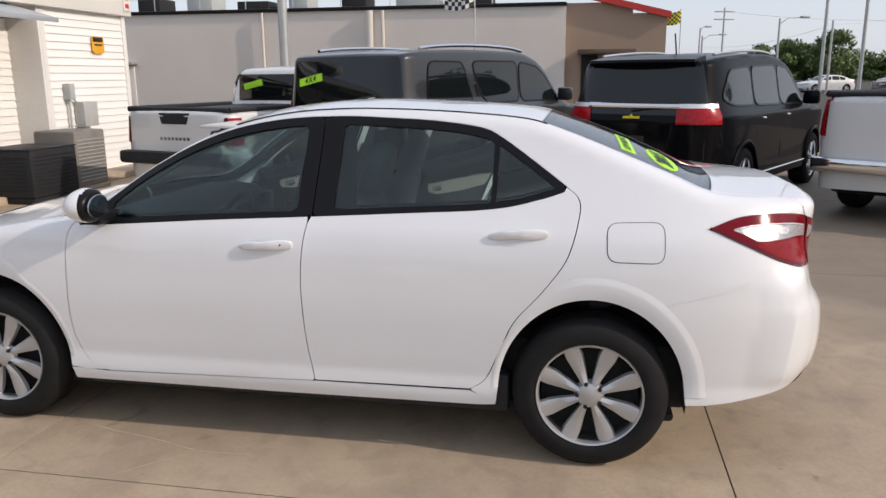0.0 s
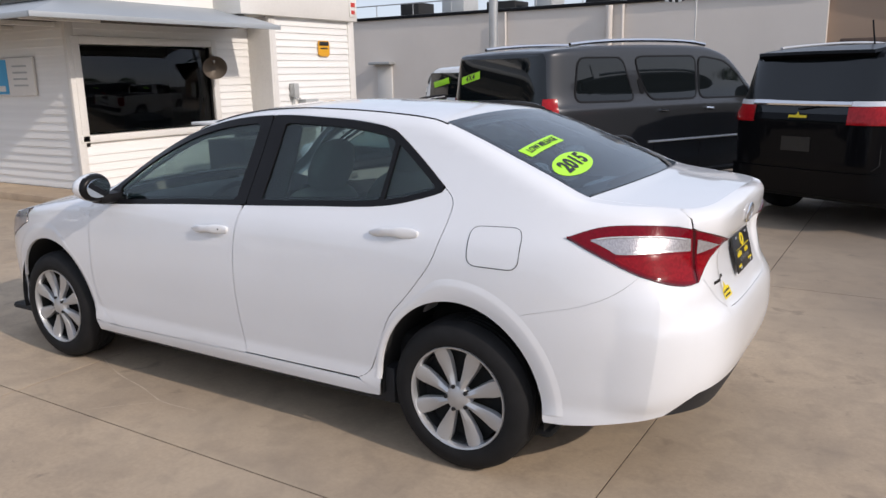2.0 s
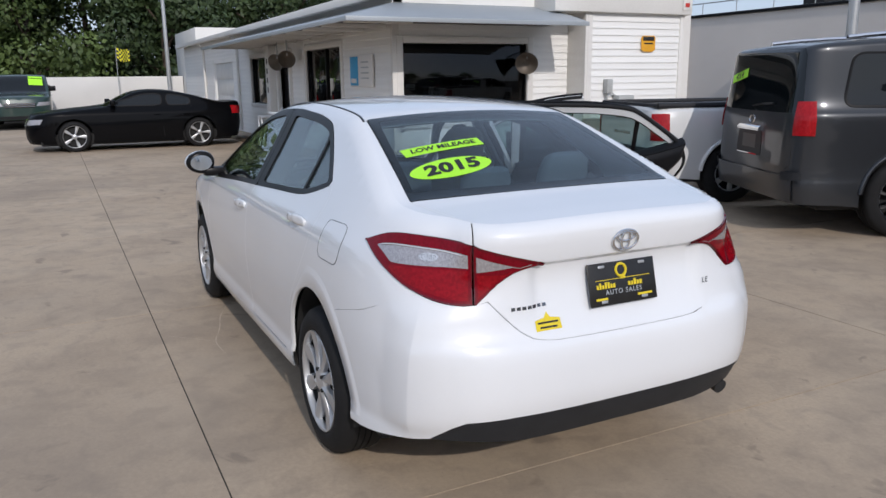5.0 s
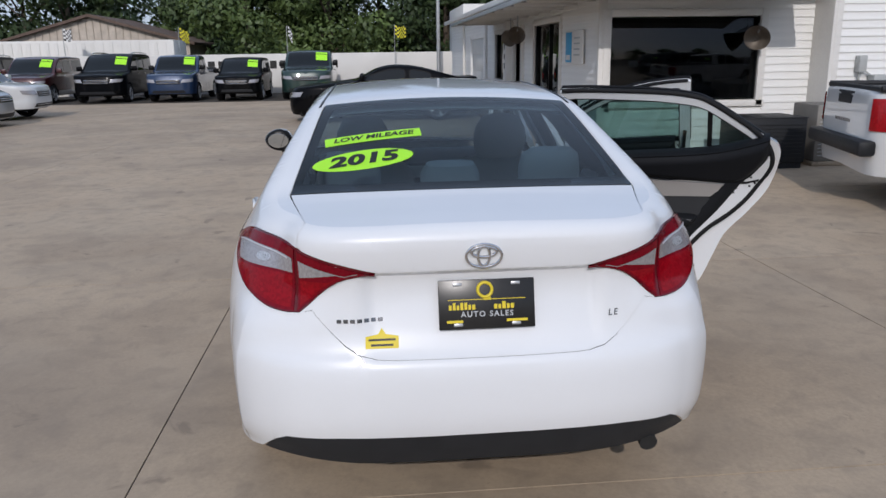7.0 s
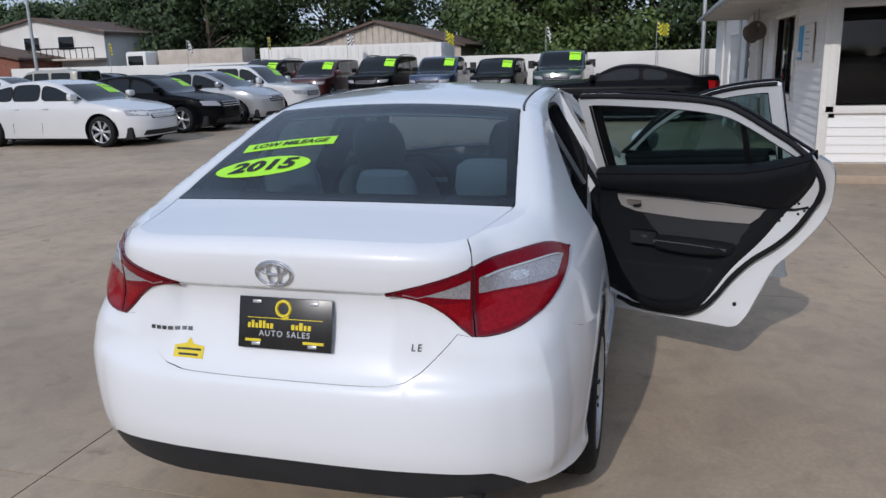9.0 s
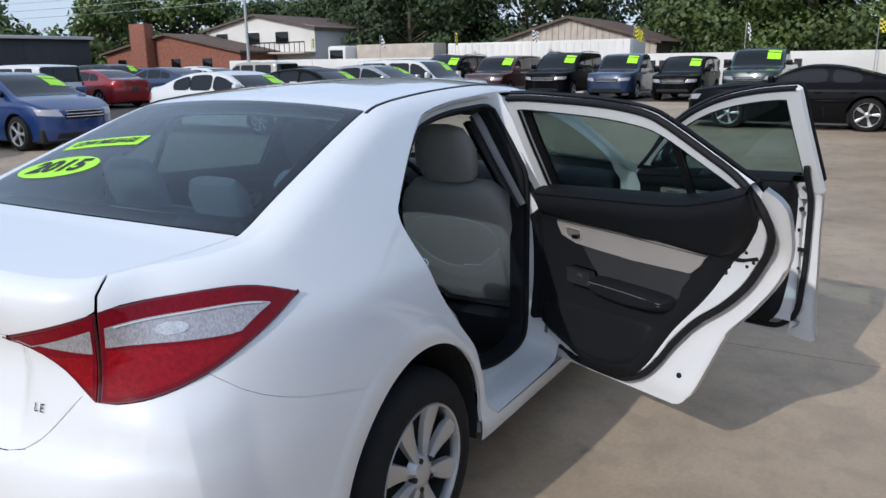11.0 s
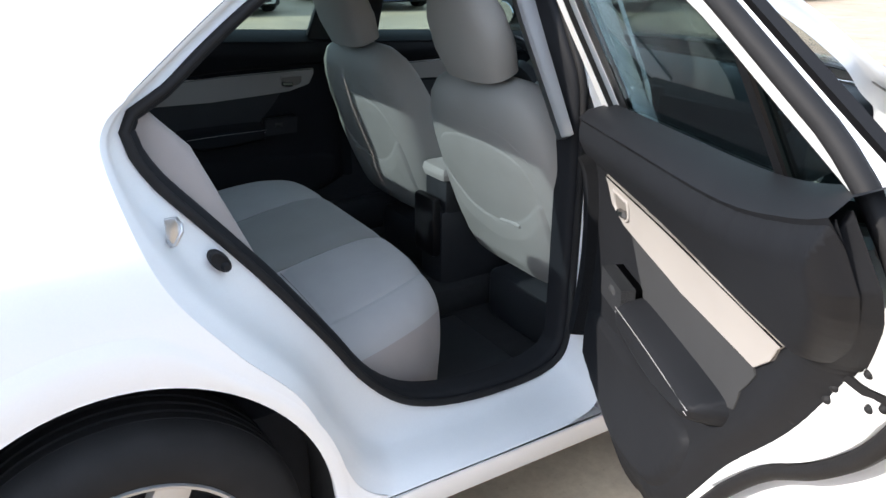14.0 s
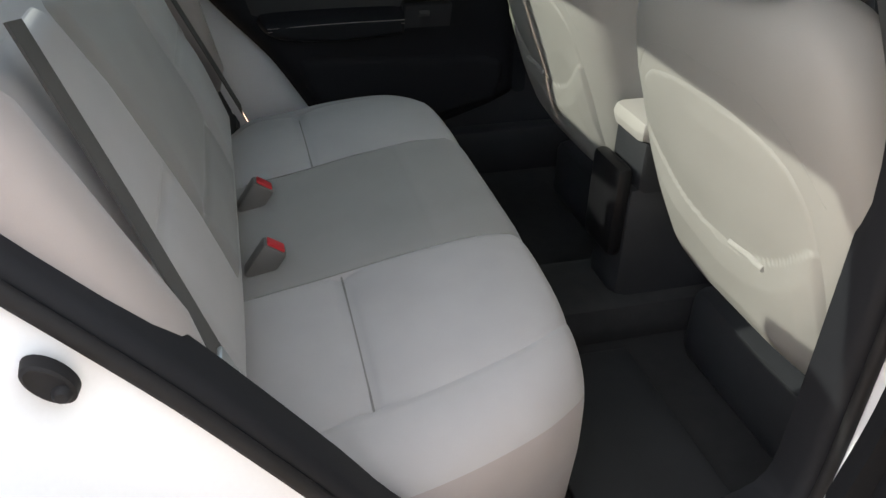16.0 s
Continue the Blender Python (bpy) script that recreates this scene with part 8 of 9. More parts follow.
# trees behind the houses
for k, (x, y, h_) in enumerate([(-24, -79, 8.4), (-33, -78, 8.8), (-41, -75, 8.5), (-16, -82, 8.2), (-49.1, -69.1, 8.6), (-55.3, -69.7, 10.2), (-57.9, -65.1, 10.0), (-63.9, -65.4, 10.5)]):
    tree(x, y, h_, 4.6 if h_ > 8 else 2.4, 70 + k, LEAF, 3600, 0.42)

# ---- the other vehicles of the lot ----
PAINTS = {
    "white": paint("white_paint", (0.68, 0.68, 0.67)), "black": paint("black_paint", (0.003, 0.0032, 0.004), 0, 0.22, 0.03), "grey": paint("dark_grey_paint", (0.034, 0.037, 0.042), 0.35, 0.6, 0.3),
    "silver": paint("silver_paint", (0.42, 0.43, 0.44), 0.55), "blue": paint("blue_paint", (0.008, 0.035, 0.14), 0.2), "red": paint("red_paint", (0.26, 0.01, 0.014), 0.1),
    "navy": paint("navy_paint", (0.015, 0.035, 0.085), 0.2), "maroon": paint("maroon_paint", (0.055, 0.010, 0.010), 0.1), "beige": paint("beige_paint", (0.42, 0.39, 0.33), 0.3), "green": paint("dark_green_paint", (0.012, 0.035, 0.03), 0.1)}
# profiles as (along / length, height / height); front at -0.5
BRIGHTTRIM = mat("bright_metal_trim", (0.78, 0.78, 0.79), 0.3, 0.35, 0.04, 8, 80)
KINDS = {
    "suv": dict(edge=[(-0.55, 0.44), (-0.49, 0.50), (-0.44, 0.545), (-0.30, 0.585), (-0.245, 0.60), (-0.20, 0.69), (-0.13, 0.85), (-0.07, 0.925), (0.02, 0.955), (0.25, 0.955), (0.42, 0.935), (0.48, 0.915), (0.55, 0.90)],
                back=[(0.1, 0.06), (0.25, 0.01), (0.35, 0.0), (0.52, 0.01), (0.60, 0.03), (0.90, 0.11), (1.0, 0.15)], roof=0.155, n=(6.0, 4.2), glass=(0.62, 0.885), crown=0.03),
    "pickup": dict(edge=[(-0.55, 0.46), (-0.49, 0.53), (-0.44, 0.57), (-0.30, 0.61), (-0.235, 0.625), (-0.19, 0.73), (-0.14, 0.88), (-0.09, 0.945), (-0.02, 0.965), (0.055, 0.95), (0.085, 0.90), (0.105, 0.70), (0.112, 0.665), (0.2, 0.66), (0.55, 0.66)],
                   back=[(0.1, 0.06), (0.25, 0.01), (0.35, 0.0), (0.62, 0.01), (0.66, 0.015), (1.0, 0.03)], roof=0.16, n=(9.0, 4.2), glass=(0.655, 0.90), crown=0.02),
    "sedan": dict(edge=[(-0.55, 0.42), (-0.49, 0.46), (-0.44, 0.52), (-0.34, 0.60), (-0.235, 0.655), (-0.20, 0.69), (-0.12, 0.84), (-0.05, 0.93), (0.03, 0.965), (0.12, 0.96), (0.2, 0.93), (0.28, 0.86), (0.36, 0.765), (0.40, 0.735), (0.46, 0.72), (0.55, 0.70)],
                  back=[(0.1, 0.10), (0.25, 0.02), (0.4, 0.0), (0.55, 0.03), (0.72, 0.05), (1.0, 0.1)], roof=0.30, n=(4.4, 2.9), glass=(0.69, 0.925), crown=0.022),
    "hatch": dict(edge=[(-0.55, 0.42), (-0.49, 0.46), (-0.44, 0.53), (-0.36, 0.62), (-0.28, 0.67), (-0.22, 0.74), (-0.12, 0.88), (-0.03, 0.96), (0.08, 0.975), (0.2, 0.945), (0.34, 0.86), (0.43, 0.77), (0.55, 0.70)],
                  back=[(0.1, 0.10), (0.25, 0.02), (0.4, 0.0), (0.6, 0.02), (0.9, 0.14), (1.0, 0.2)], roof=0.29, n=(4.4, 2.9), glass=(0.69, 0.93), crown=0.022),
    "coupe": dict(edge=[(-0.55, 0.46), (-0.485, 0.55), (-0.44, 0.60), (-0.30, 0.665), (-0.165, 0.70), (-0.13, 0.73), (-0.06, 0.86), (0.0, 0.94), (0.07, 0.965), (0.16, 0.945), (0.26, 0.87), (0.36, 0.775), (0.41, 0.745), (0.47, 0.755), (0.55, 0.74)],
                  back=[(0.1, 0.10), (0.25, 0.03), (0.4, 0.0), (0.7, 0.0), (0.76, 0.02), (1.0, 0.1)], roof=0.30, n=(6.0, 3.6), glass=(0.72, 0.92), crown=0.02)}


def vehicle(kind, name, label, colour, dims, at, heading, category="car", group="", step=0.08, sticker=None, axles=None, tyre=0.34, rim=0.235, spokes=6, lower=None, metal=None, tail=None, seg=28, rails=False, form=None, panes=None, splits=None):
    """A parked vehicle: painted shell with wheel arches, windows, lamps, grille, bumpers, mirrors and wheels. heading: degrees from +x."""
    k = {**KINDS[kind], **(form or {})}
    L, W, H = dims
    b = W / 2
    ax_f, ax_r = axles or (-0.30 * L, 0.29 * L)
    side = curve([(0.08 * H, b - 0.05), (0.16 * H, b - 0.02), (0.30 * H, b - 0.004), (0.45 * H, b), (0.55 * H, b - 0.012), (0.62 * H, b - 0.035), (0.70 * H, b - 0.035 - k["roof"] * 0.22), (0.92 * H, b - k["roof"] * 0.75), (1.02 * H, b - k["roof"])], 0.03)
    if kind == "suv":
        side = curve([(0.08 * H, b - 0.06), (0.16 * H, b - 0.022), (0.245 * H, b - 0.006), (0.30 * H, b - 0.016), (0.36 * H, b - 0.018), (0.48 * H, b - 0.006), (0.575 * H, b), (0.600 * H, b - 0.009), (0.622 * H, b - 0.036), (0.70 * H, b - 0.040 - k["roof"] * 0.22), (0.92 * H, b - k["roof"] * 0.75), (1.02 * H, b - k["roof"])], 0.02)
    sh = Shape(b, (0.25 * L, 0.25 * L, k["n"][0]), (-0.25 * L, 0.25 * L, k["n"][1]), side, [(z * H, i) for z, i in k["back"]],
               [(0.1 * H, 0.08), (0.25 * H, 0.0), (0.42 * H, 0.01), (0.55 * H, 0.08), (0.8 * H, 0.3)],
               curve([(u * L, z * H) for u, z in k["edge"]], 0.04), [(-0.5 * L, k["crown"] + 0.02), (-0.25 * L, 0.03), (-0.15 * L, 0.05), (0, k["crown"]), (0.5 * L, k["crown"] * 0.6)], 0.06)
    ang = radians(heading - 180)
    root = thing(name, label, category, group)
    root.matrix_basis = Matrix.Translation((at[0], at[1], at[2] if len(at) > 2 else 0)) @ Matrix.Rotation(ang, 4, "Z")
    col = PAINTS[colour]
    low = 0.19 if kind == "sedan" or kind == "hatch" or kind == "coupe" else 0.30
    ar = tyre + (0.055 if kind != "suv" else 0.07)
    bm = bmesh.new()
    da = math.degrees(math.asin(max(-0.9, min(0.9, (low - tyre) / ar))))
    for hand in (-1, 1):
        wall = sh.wall(hand)
        loop = [(sh.s0, low + 0.02), (ax_f - ar - 0.25, low)]
        for x in (ax_f, ax_r):
            loop += [(x - ar * math.cos(radians(a)), tyre + ar * math.sin(radians(a))) for a in np.linspace(da, 180 - da, 18)]
        loop += [(ax_r + ar + 0.2, low + 0.02), (sh.s1, low + 0.06)] + sh.lip_line(sh.s1, sh.s0, 70)
        patch(bm, loop, wall, step, 0.0, rows=sh.lip_rows(sh.s0, sh.s1, step), flip=hand > 0)
    s = np.linspace(sh.s0 + 0.01, sh.s1 - 0.01, 90)
    pl, _ = sh.wall(-1)(s, sh.lip(s))
    pr, _ = sh.wall(1)(s[::-1], sh.lip(s[::-1]))
    outline = [(float(q[0]), float(q[1])) for q in pl] + [(float(q[0]), float(q[1])) for q in pr]
    rows = None
    if kind == "pickup":
        xs = np.linspace(0.08 * L, 0.115 * L, 6)
        gx, gy = np.meshgrid(xs, np.linspace(-b + 0.15, b - 0.15, 16))
        rows = (gx.ravel(), gy.ravel())
    patch(bm, outline, sh.roof, step, 0.0, rows=rows)
    body = part("body", bm, col, root, "")
    part("underbody", boxed(-0.44 * L, 0.44 * L, -b + 0.12, b - 0.12, low - 0.04, low + 0.22, 0.04), WELL, root)
    if lower:
        for hand in (-1, 1):
            part("lower_cladding", patch(bmesh.new(), [(ax_f + ar, low - 0.01), (ax_r - ar, low - 0.01), (ax_r - ar + 0.01, low + 0.16), (ax_f + ar - 0.01, low + 0.16)], sh.wall(hand), 0.2, 0.01, lift=0.008, flip=hand > 0), PAINTS.get(lower, PLASTIC), body)
    # windows
    g0, g1 = k["glass"]
    zx = lambda x: float(np.interp(x, sh.edge[:, 0], sh.edge[:, 1]))
    glass_m = DARKGLASS
    def pane(x0, x1, hand, z0=None, slope=0.0):
        """One side window below the roof line, with rounded corners."""
        xs = np.linspace(x0, x1, 12)
        lo = [(float(x), (z0 or g0 * H) + slope * (x - x0)) for x in xs]
        hi = [(float(x), max(lo[i][1] + 0.03, min(g1 * H, zx(x) - 0.085))) for i, x in enumerate(xs)]
        loop = rounded([lo[0], lo[-1], hi[-1], hi[7], hi[4], hi[0]], 0.09, 5)
        if step < 0.11:
            part("window_surround", ring(bmesh.new(), polar(shrunk(loop, -0.020, 0.05), 48), polar(shrunk(loop, 0.004, 0.05), 48), sh.wall(hand), 0.010, 0.010), RUBBER, body, "black window surround")
        part("side_window", patch(bmesh.new(), loop, sh.wall(hand), step, 0.004, lift=0.006, flip=hand > 0), glass_m, body, "dark side window")
    for loop in panes or ():
        loop = rounded(loop, 0.10)
        for hand in (-1, 1):
            part("window_surround", ring(bmesh.new(), polar(shrunk(loop, -0.016, 0.04), 90), polar(shrunk(loop, 0.004, 0.04), 90), sh.wall(hand), 0.010, 0.009), TRIM, body, "black window surround")
            part("side_window", patch(bmesh.new(), loop, sh.wall(hand), step, 0.004, lift=0.007), glass_m, body, "dark side window")
    splits = splits or {"suv": [(-0.215, -0.03), (-0.012, 0.155), (0.185, 0.40)], "pickup": [(-0.20, -0.03), (-0.012, 0.065)], "sedan": [(-0.20, 0.0), (0.018, 0.155), (0.165, 0.27)], "hatch": [(-0.22, 0.0), (0.018, 0.19), (0.2, 0.32)], "coupe": [(-0.135, 0.11), (0.135, 0.245)]}[kind]
    for hand in (-1, 1):
        for x0, x1 in () if panes else splits:
            pane(x0 * L, x1 * L, hand)
        xm = splits[0][0] * L + 0.10
        bm = bmesh.new()
        y0 = float(sh.half(g0 * H)) * hand
        box(bm, xm - 0.06, xm + 0.06, min(y0, y0 + hand * 0.21), max(y0, y0 + hand * 0.21), g0 * H, g0 * H + 0.16 * (1.15 if kind in ("suv", "pickup") else 0.85), 0.035)
        part("door_mirror", bm, TRIM if kind == "pickup" else col, body, "door mirror")
        for x1 in [q[1] for q in splits[:2]]:
            bm = bmesh.new()
            xs_ = [(x1 * L + 0.01, low + 0.10), (x1 * L - 0.01, 0.35 * H), (x1 * L + 0.005, g0 * H - 0.02)]
            if x1 * L + 0.02 > ax_r - ar:
                xs_ = [(x1 * L + 0.01, tyre + ar + 0.05), (x1 * L + 0.02, g0 * H - 0.02)]
            line_on(bm, xs_, sh.wall(hand), 0.004, 0.001)
            part("door_gap", bm, WELL, body)
            bm = bmesh.new()
            line_on(bm, [(x1 * L - 0.20, 0.565 * H), (x1 * L - 0.13, 0.567 * H), (x1 * L - 0.06, 0.57 * H)], sh.wall(hand), 0.014, 0.018)
            part("door_handle", bm, col if kind not in ("suv",) else CHROME, body)
    # screens
    xa = [u * L for u, z in k["edge"]]
    if kind in ("suv", "hatch", "sedan", "coupe", "pickup"):
        w0 = {"suv": (-0.235, -0.085), "pickup": (-0.225, -0.105), "sedan": (-0.225, -0.075), "hatch": (-0.265, -0.06), "coupe": (-0.155, -0.015)}[kind]
        def screen(x0, x1, bow, shrink=0.06):
            t = np.linspace(-1, 1, 13)
            e0, e1 = sh.edge_y(x0) - shrink, sh.edge_y(x1) - shrink
            return [(x0 - bow * (1 - q * q), q * e0) for q in t] + [(x1 - bow * (1 - q * q), q * e1) for q in t[::-1]]
        ws = part("windscreen", patch(bmesh.new(), screen(w0[0] * L, w0[1] * L, 0.10), sh.roof, step, 0.004, lift=0.005), glass_m, body, "dark windscreen")
        if sticker is not None:
            e = sh.edge_y(w0[0] * L + 0.3)
            x0, x1 = (w0[0] + (w0[1] - w0[0]) * 0.35) * L, (w0[0] + (w0[1] - w0[0]) * 0.85) * L
            for j, (a, c) in enumerate(((0.0, 0.62), (0.70, 1.0))):
                y0 = sticker * e * 0.35
                y1 = sticker * e * 0.88
                part("price_sticker", patch(bmesh.new(), [(x0 + (x1 - x0) * a, y0), (x0 + (x1 - x0) * a, y1), (x0 + (x1 - x0) * c, y1), (x0 + (x1 - x0) * c, y0)], sh.roof, 0.15, 0.001, lift=0.011, flip=sticker > 0), NEON, ws, "fluorescent green price sticker")
    if kind in ("sedan", "coupe", "hatch"):
        r0, r1 = {"sedan": (0.20, 0.365), "coupe": (0.20, 0.37), "hatch": (0.16, 0.41)}[kind]
        part("rear_screen", patch(bmesh.new(), screen(r0 * L, r1 * L, -0.05), sh.roof, step, 0.004, lift=0.005), glass_m, body, "dark rear screen")
    else:
        wr = sh.rear_wall()
        if kind == "suv":
            hw = b * 0.93
            part("rear_screen", patch(bmesh.new(), curve([(-hw * 0.6, 0.605 * H), (hw * 0.6, 0.605 * H), (hw * 0.97, 0.615 * H), (hw, 0.65 * H), (hw * 0.95, 0.88 * H), (hw * 0.88, 0.908 * H), (0, 0.912 * H), (-hw * 0.88, 0.908 * H), (-hw * 0.95, 0.88 * H), (-hw, 0.65 * H), (-hw * 0.97, 0.615 * H), (-hw * 0.6, 0.605 * H)], 0.05)[:-1], wr, 0.05, 0.004, lift=0.004, flip=True), glass_m, body, "dark rear screen")
        else:
            xr = 0.106 * L
            bm = boxed(xr - 0.02, xr - 0.005, -b + 0.24, b - 0.24, 0.70 * H, 0.91 * H, 0.006)
            bmesh.ops.rotate(bm, cent=(xr, 0, 0.8 * H), matrix=Matrix.Rotation(radians(-6), 3, "Y"), verts=bm.verts)
            part("rear_screen", bm, glass_m, body, "dark rear cab window")
    # lamps, grille, bumpers
    wf = sh.rear_wall(True)
    hz = 0.43 * H if kind in ("suv", "pickup") else 0.47 * H
    for hand in (-1, 1):
        part("head_lamp", patch(bmesh.new(), [(hand * q, z) for q, z in ((b * 0.50, hz - 0.05), (b * 1.02, hz - 0.02), (b * 1.10, hz + 0.09), (b * 0.58, hz + 0.075))], wf, 0.08, 0.01, lift=0.008, flip=hand < 0), CLEARLENS, body, "clear head lamp")
        wr = sh.rear_wall()
        tz0, tz1, tw = tail or {"suv": (0.46, 0.60, 0.20), "pickup": (0.44, 0.62, 0.13), "sedan": (0.52, 0.63, 0.35), "hatch": (0.50, 0.66, 0.25), "coupe": (0.55, 0.68, 0.35)}[kind]
        u1 = b * 0.97
        part("tail_lamp", patch(bmesh.new(), [(hand * q, z) for q, z in ((u1 - tw, tz0 * H), (u1 + 0.10, tz0 * H), (u1 + 0.10, tz1 * H), (u1 - tw, tz1 * H))], wr, 0.08, 0.02, lift=0.016, flip=hand < 0), TAILRED, body, "red tail lamp")
    part("grille", patch(bmesh.new(), [(-b * 0.46, hz - 0.10), (b * 0.46, hz - 0.10), (b * 0.48, hz + 0.06), (-b * 0.48, hz + 0.06)], wf, 0.1, 0.006, lift=0.005), TRIM, body, "dark grille")
    for j in range(3):
        bm = bmesh.new()
        p, n = wf(np.linspace(-b * 0.45, b * 0.45, 9), np.full(9, hz - 0.06 + 0.05 * j))
        tube(bm, [Vector(q) for q in p + n * 0.014], 0.008, 6)
        part("grille_bar", bm, CHROME, body)
    part("front_intake", patch(bmesh.new(), [(-b * 0.7, low + 0.04), (b * 0.7, low + 0.04), (b * 0.62, low + 0.14), (-b * 0.62, low + 0.14)], wf, 0.1, 0.006, lift=0.004), PLASTIC, body, "dark lower intake")
    wr = sh.rear_wall()
    if kind == "pickup":
        part("rear_bumper", boxed(L / 2 - 0.08, L / 2 + 0.10, -b + 0.05, b - 0.05, 0.53, 0.69, 0.04), CHROME if L > 5.5 else PLASTIC, body, "step bumper")
        bed = [(0.115 * L, -b + 0.16), (L / 2 - 0.14, -b + 0.16), (L / 2 - 0.14, b - 0.16), (0.115 * L, b - 0.16)]
        part("bed_cover", patch(bmesh.new(), bed, sh.roof, 0.3, 0.02, lift=0.004), PLASTIC, body, "black load bed")
        bm = bmesh.new()
        for hand in (-1, 1):
            tube(bm, [(0.118 * L, hand * (b - 0.12), 0.672 * H), (L / 2 - 0.08, hand * (b - 0.12), 0.672 * H)], 0.035, 8)
        tube(bm, [(L / 2 - 0.09, -(b - 0.12), 0.672 * H), (L / 2 - 0.09, b - 0.12, 0.672 * H)], 0.03, 8)
        part("bed_rail", bm, PLASTIC, body, "black bed rail caps")
        part("gate_handle", patch(bmesh.new(), [(-0.20, 0.575 * H), (0.20, 0.575 * H), (0.25, 0.648 * H), (-0.25, 0.648 * H)], wr, 0.1, 0.006, lift=0.006, flip=True), PLASTIC, body, "black tailgate handle")
        part("gate_badge", bars(bmesh.new(), [(-0.22 + 0.062 * q, 0.475 * H, 0.04) for q in range(8)], wr, 0.035, 0.004), DARKCHROME, body, "tailgate lettering as plain bars")
    else:
        part("plate", patch(bmesh.new(), [(-0.16, 0.41 * H), (0.16, 0.41 * H), (0.16, 0.41 * H + 0.14), (-0.16, 0.41 * H + 0.14)], wr, 0.1, 0.006, lift=0.006, flip=True), PLATE, body, "dark dealer plate")
        if kind == "suv":
            bm = bmesh.new()
            wide = 0.56 if colour == "black" else 0.26
            p, n = wr(np.linspace(-b * wide, b * wide, 15), np.full(15, (0.656 if colour == "black" else 0.515) * H))
            tube(bm, [Vector(q) for q in p + n * 0.012], 0.034, 8, flat=0.6)
            part("chrome_bar", bm, CHROME, body, "chrome tailgate bar")
            part("tailgate_gap", line_on(bmesh.new(), [(-b * 0.86, 0.60 * H), (-b * 0.86, 0.36 * H), (-b * 0.80, 0.335 * H), (b * 0.80, 0.335 * H), (b * 0.86, 0.36 * H), (b * 0.86, 0.60 * H)], wr, 0.004, 0.001), WELL, body)
            part("wiper", line_on(bmesh.new(), [(0, 0.625 * H), (b * 0.2, 0.64 * H), (b * 0.45, 0.645 * H)], wr, 0.009, 0.02), TRIM, body, "rear wiper")
            part("bumper_step", patch(bmesh.new(), [(-b * 0.9, low + 0.06), (b * 0.9, low + 0.06), (b * 0.9, low + 0.30), (-b * 0.9, low + 0.30)], wr, 0.1, 0.03, lift=0.03, flip=True), col, body, "rear bumper")
    if rails:
        for hand in (-1, 1):
            bm = bmesh.new()
            xs_ = np.linspace(-0.04 * L, 0.40 * L, 12)
            p, n = sh.roof(xs_, np.array([hand * (sh.edge_y(x) - 0.03) for x in xs_]))
            up = 0.055 * np.sin(np.linspace(0.15, math.pi - 0.15, 12)) ** 0.25
            tube(bm, [Vector((q[0], q[1], q[2] + w)) for q, w in zip(p, up)], 0.022, 8)
            part("roof_rail", bm, CHROME, body, "silver roof rail")
    for x in (ax_f, ax_r):
        for hand in (-1, 1):
            if step < 0.075:
                p, n = sh.wall(hand)(np.array([x + ar * math.cos(a) for a in np.linspace(0.1, math.pi - 0.1, 24)]), np.array([tyre + ar * math.sin(a) for a in np.linspace(0.1, math.pi - 0.1, 24)]))
                part("arch_lip", tube(bmesh.new(), [Vector(q) for q in p + n * 0.004], 0.024, 10), col, body, "", 80)
            wheel(root, x, hand * (b - 0.125), hand, tyre, rim, 0.235 if kind in ("suv", "pickup") else 0.205, spokes, metal or SILVER, 1.0, seg)
            bm = bmesh.new()
            lathe(bm, [(ar + 0.01, 0.0), (ar + 0.01, -hand * 0.3), (0.05, -hand * 0.31)], 24, Matrix.Translation((x, hand * (b - 0.03), tyre)), False)
            bmesh.ops.delete(bm, geom=[f for f in bm.faces if f.calc_center_median().z < low], context="FACES")
            part("wheel_arch_liner", bm, WELL, root)
    return root, sh, body


# the row in front of the tan building
qx, sh, body = vehicle("suv", "suv_car", "dark grey large SUV with chrome roof rails, parked", "grey", (5.22, 2.0, 1.97), (-0.44, 7.20), 65, step=0.05, axles=(-1.62, 1.48), tyre=0.385, rim=0.26, spokes=10, seg=44, rails=True, metal=CHROME, tail=(0.50, 0.66, 0.10),
                       form=dict(n=(9.0, 4.2)), splits=[(-0.215, 0.008), (0.02, 0.17), (0.22, 0.40)],
                       panes=[[(2.14, 1.26), (1.20, 1.25), (1.38, 1.735), (2.06, 1.735)], [(0.92, 1.25), (0.10, 1.245), (0.10, 1.75), (1.17, 1.745), (1.06, 1.45)], [(0.03, 1.245), (-1.02, 1.235), (-0.68, 1.56), (-0.45, 1.69), (0.03, 1.75)]])
for hand in (-1, 1):
    part("pillar_handle", patch(bmesh.new(), rounded([(1.09, 1.32), (1.02, 1.32), (1.08, 1.50), (1.14, 1.50)], 0.03), sh.wall(hand), 0.04, 0.012, lift=0.010), TRIM, body, "black hidden rear door handle")
part("plate_surround", patch(bmesh.new(), rounded([(-0.30, 0.74), (0.30, 0.74), (0.27, 1.00), (-0.27, 1.00)], 0.05), sh.rear_wall(), 0.06, 0.004, lift=0.004), TRIM, body, "dark plate recess")
part("lower_chrome", line_on(bmesh.new(), [(float(q), 0.745) for q in np.linspace(-0.24, 0.24, 9)], sh.rear_wall(), 0.010, 0.014), CHROME, body, "thin chrome strip")
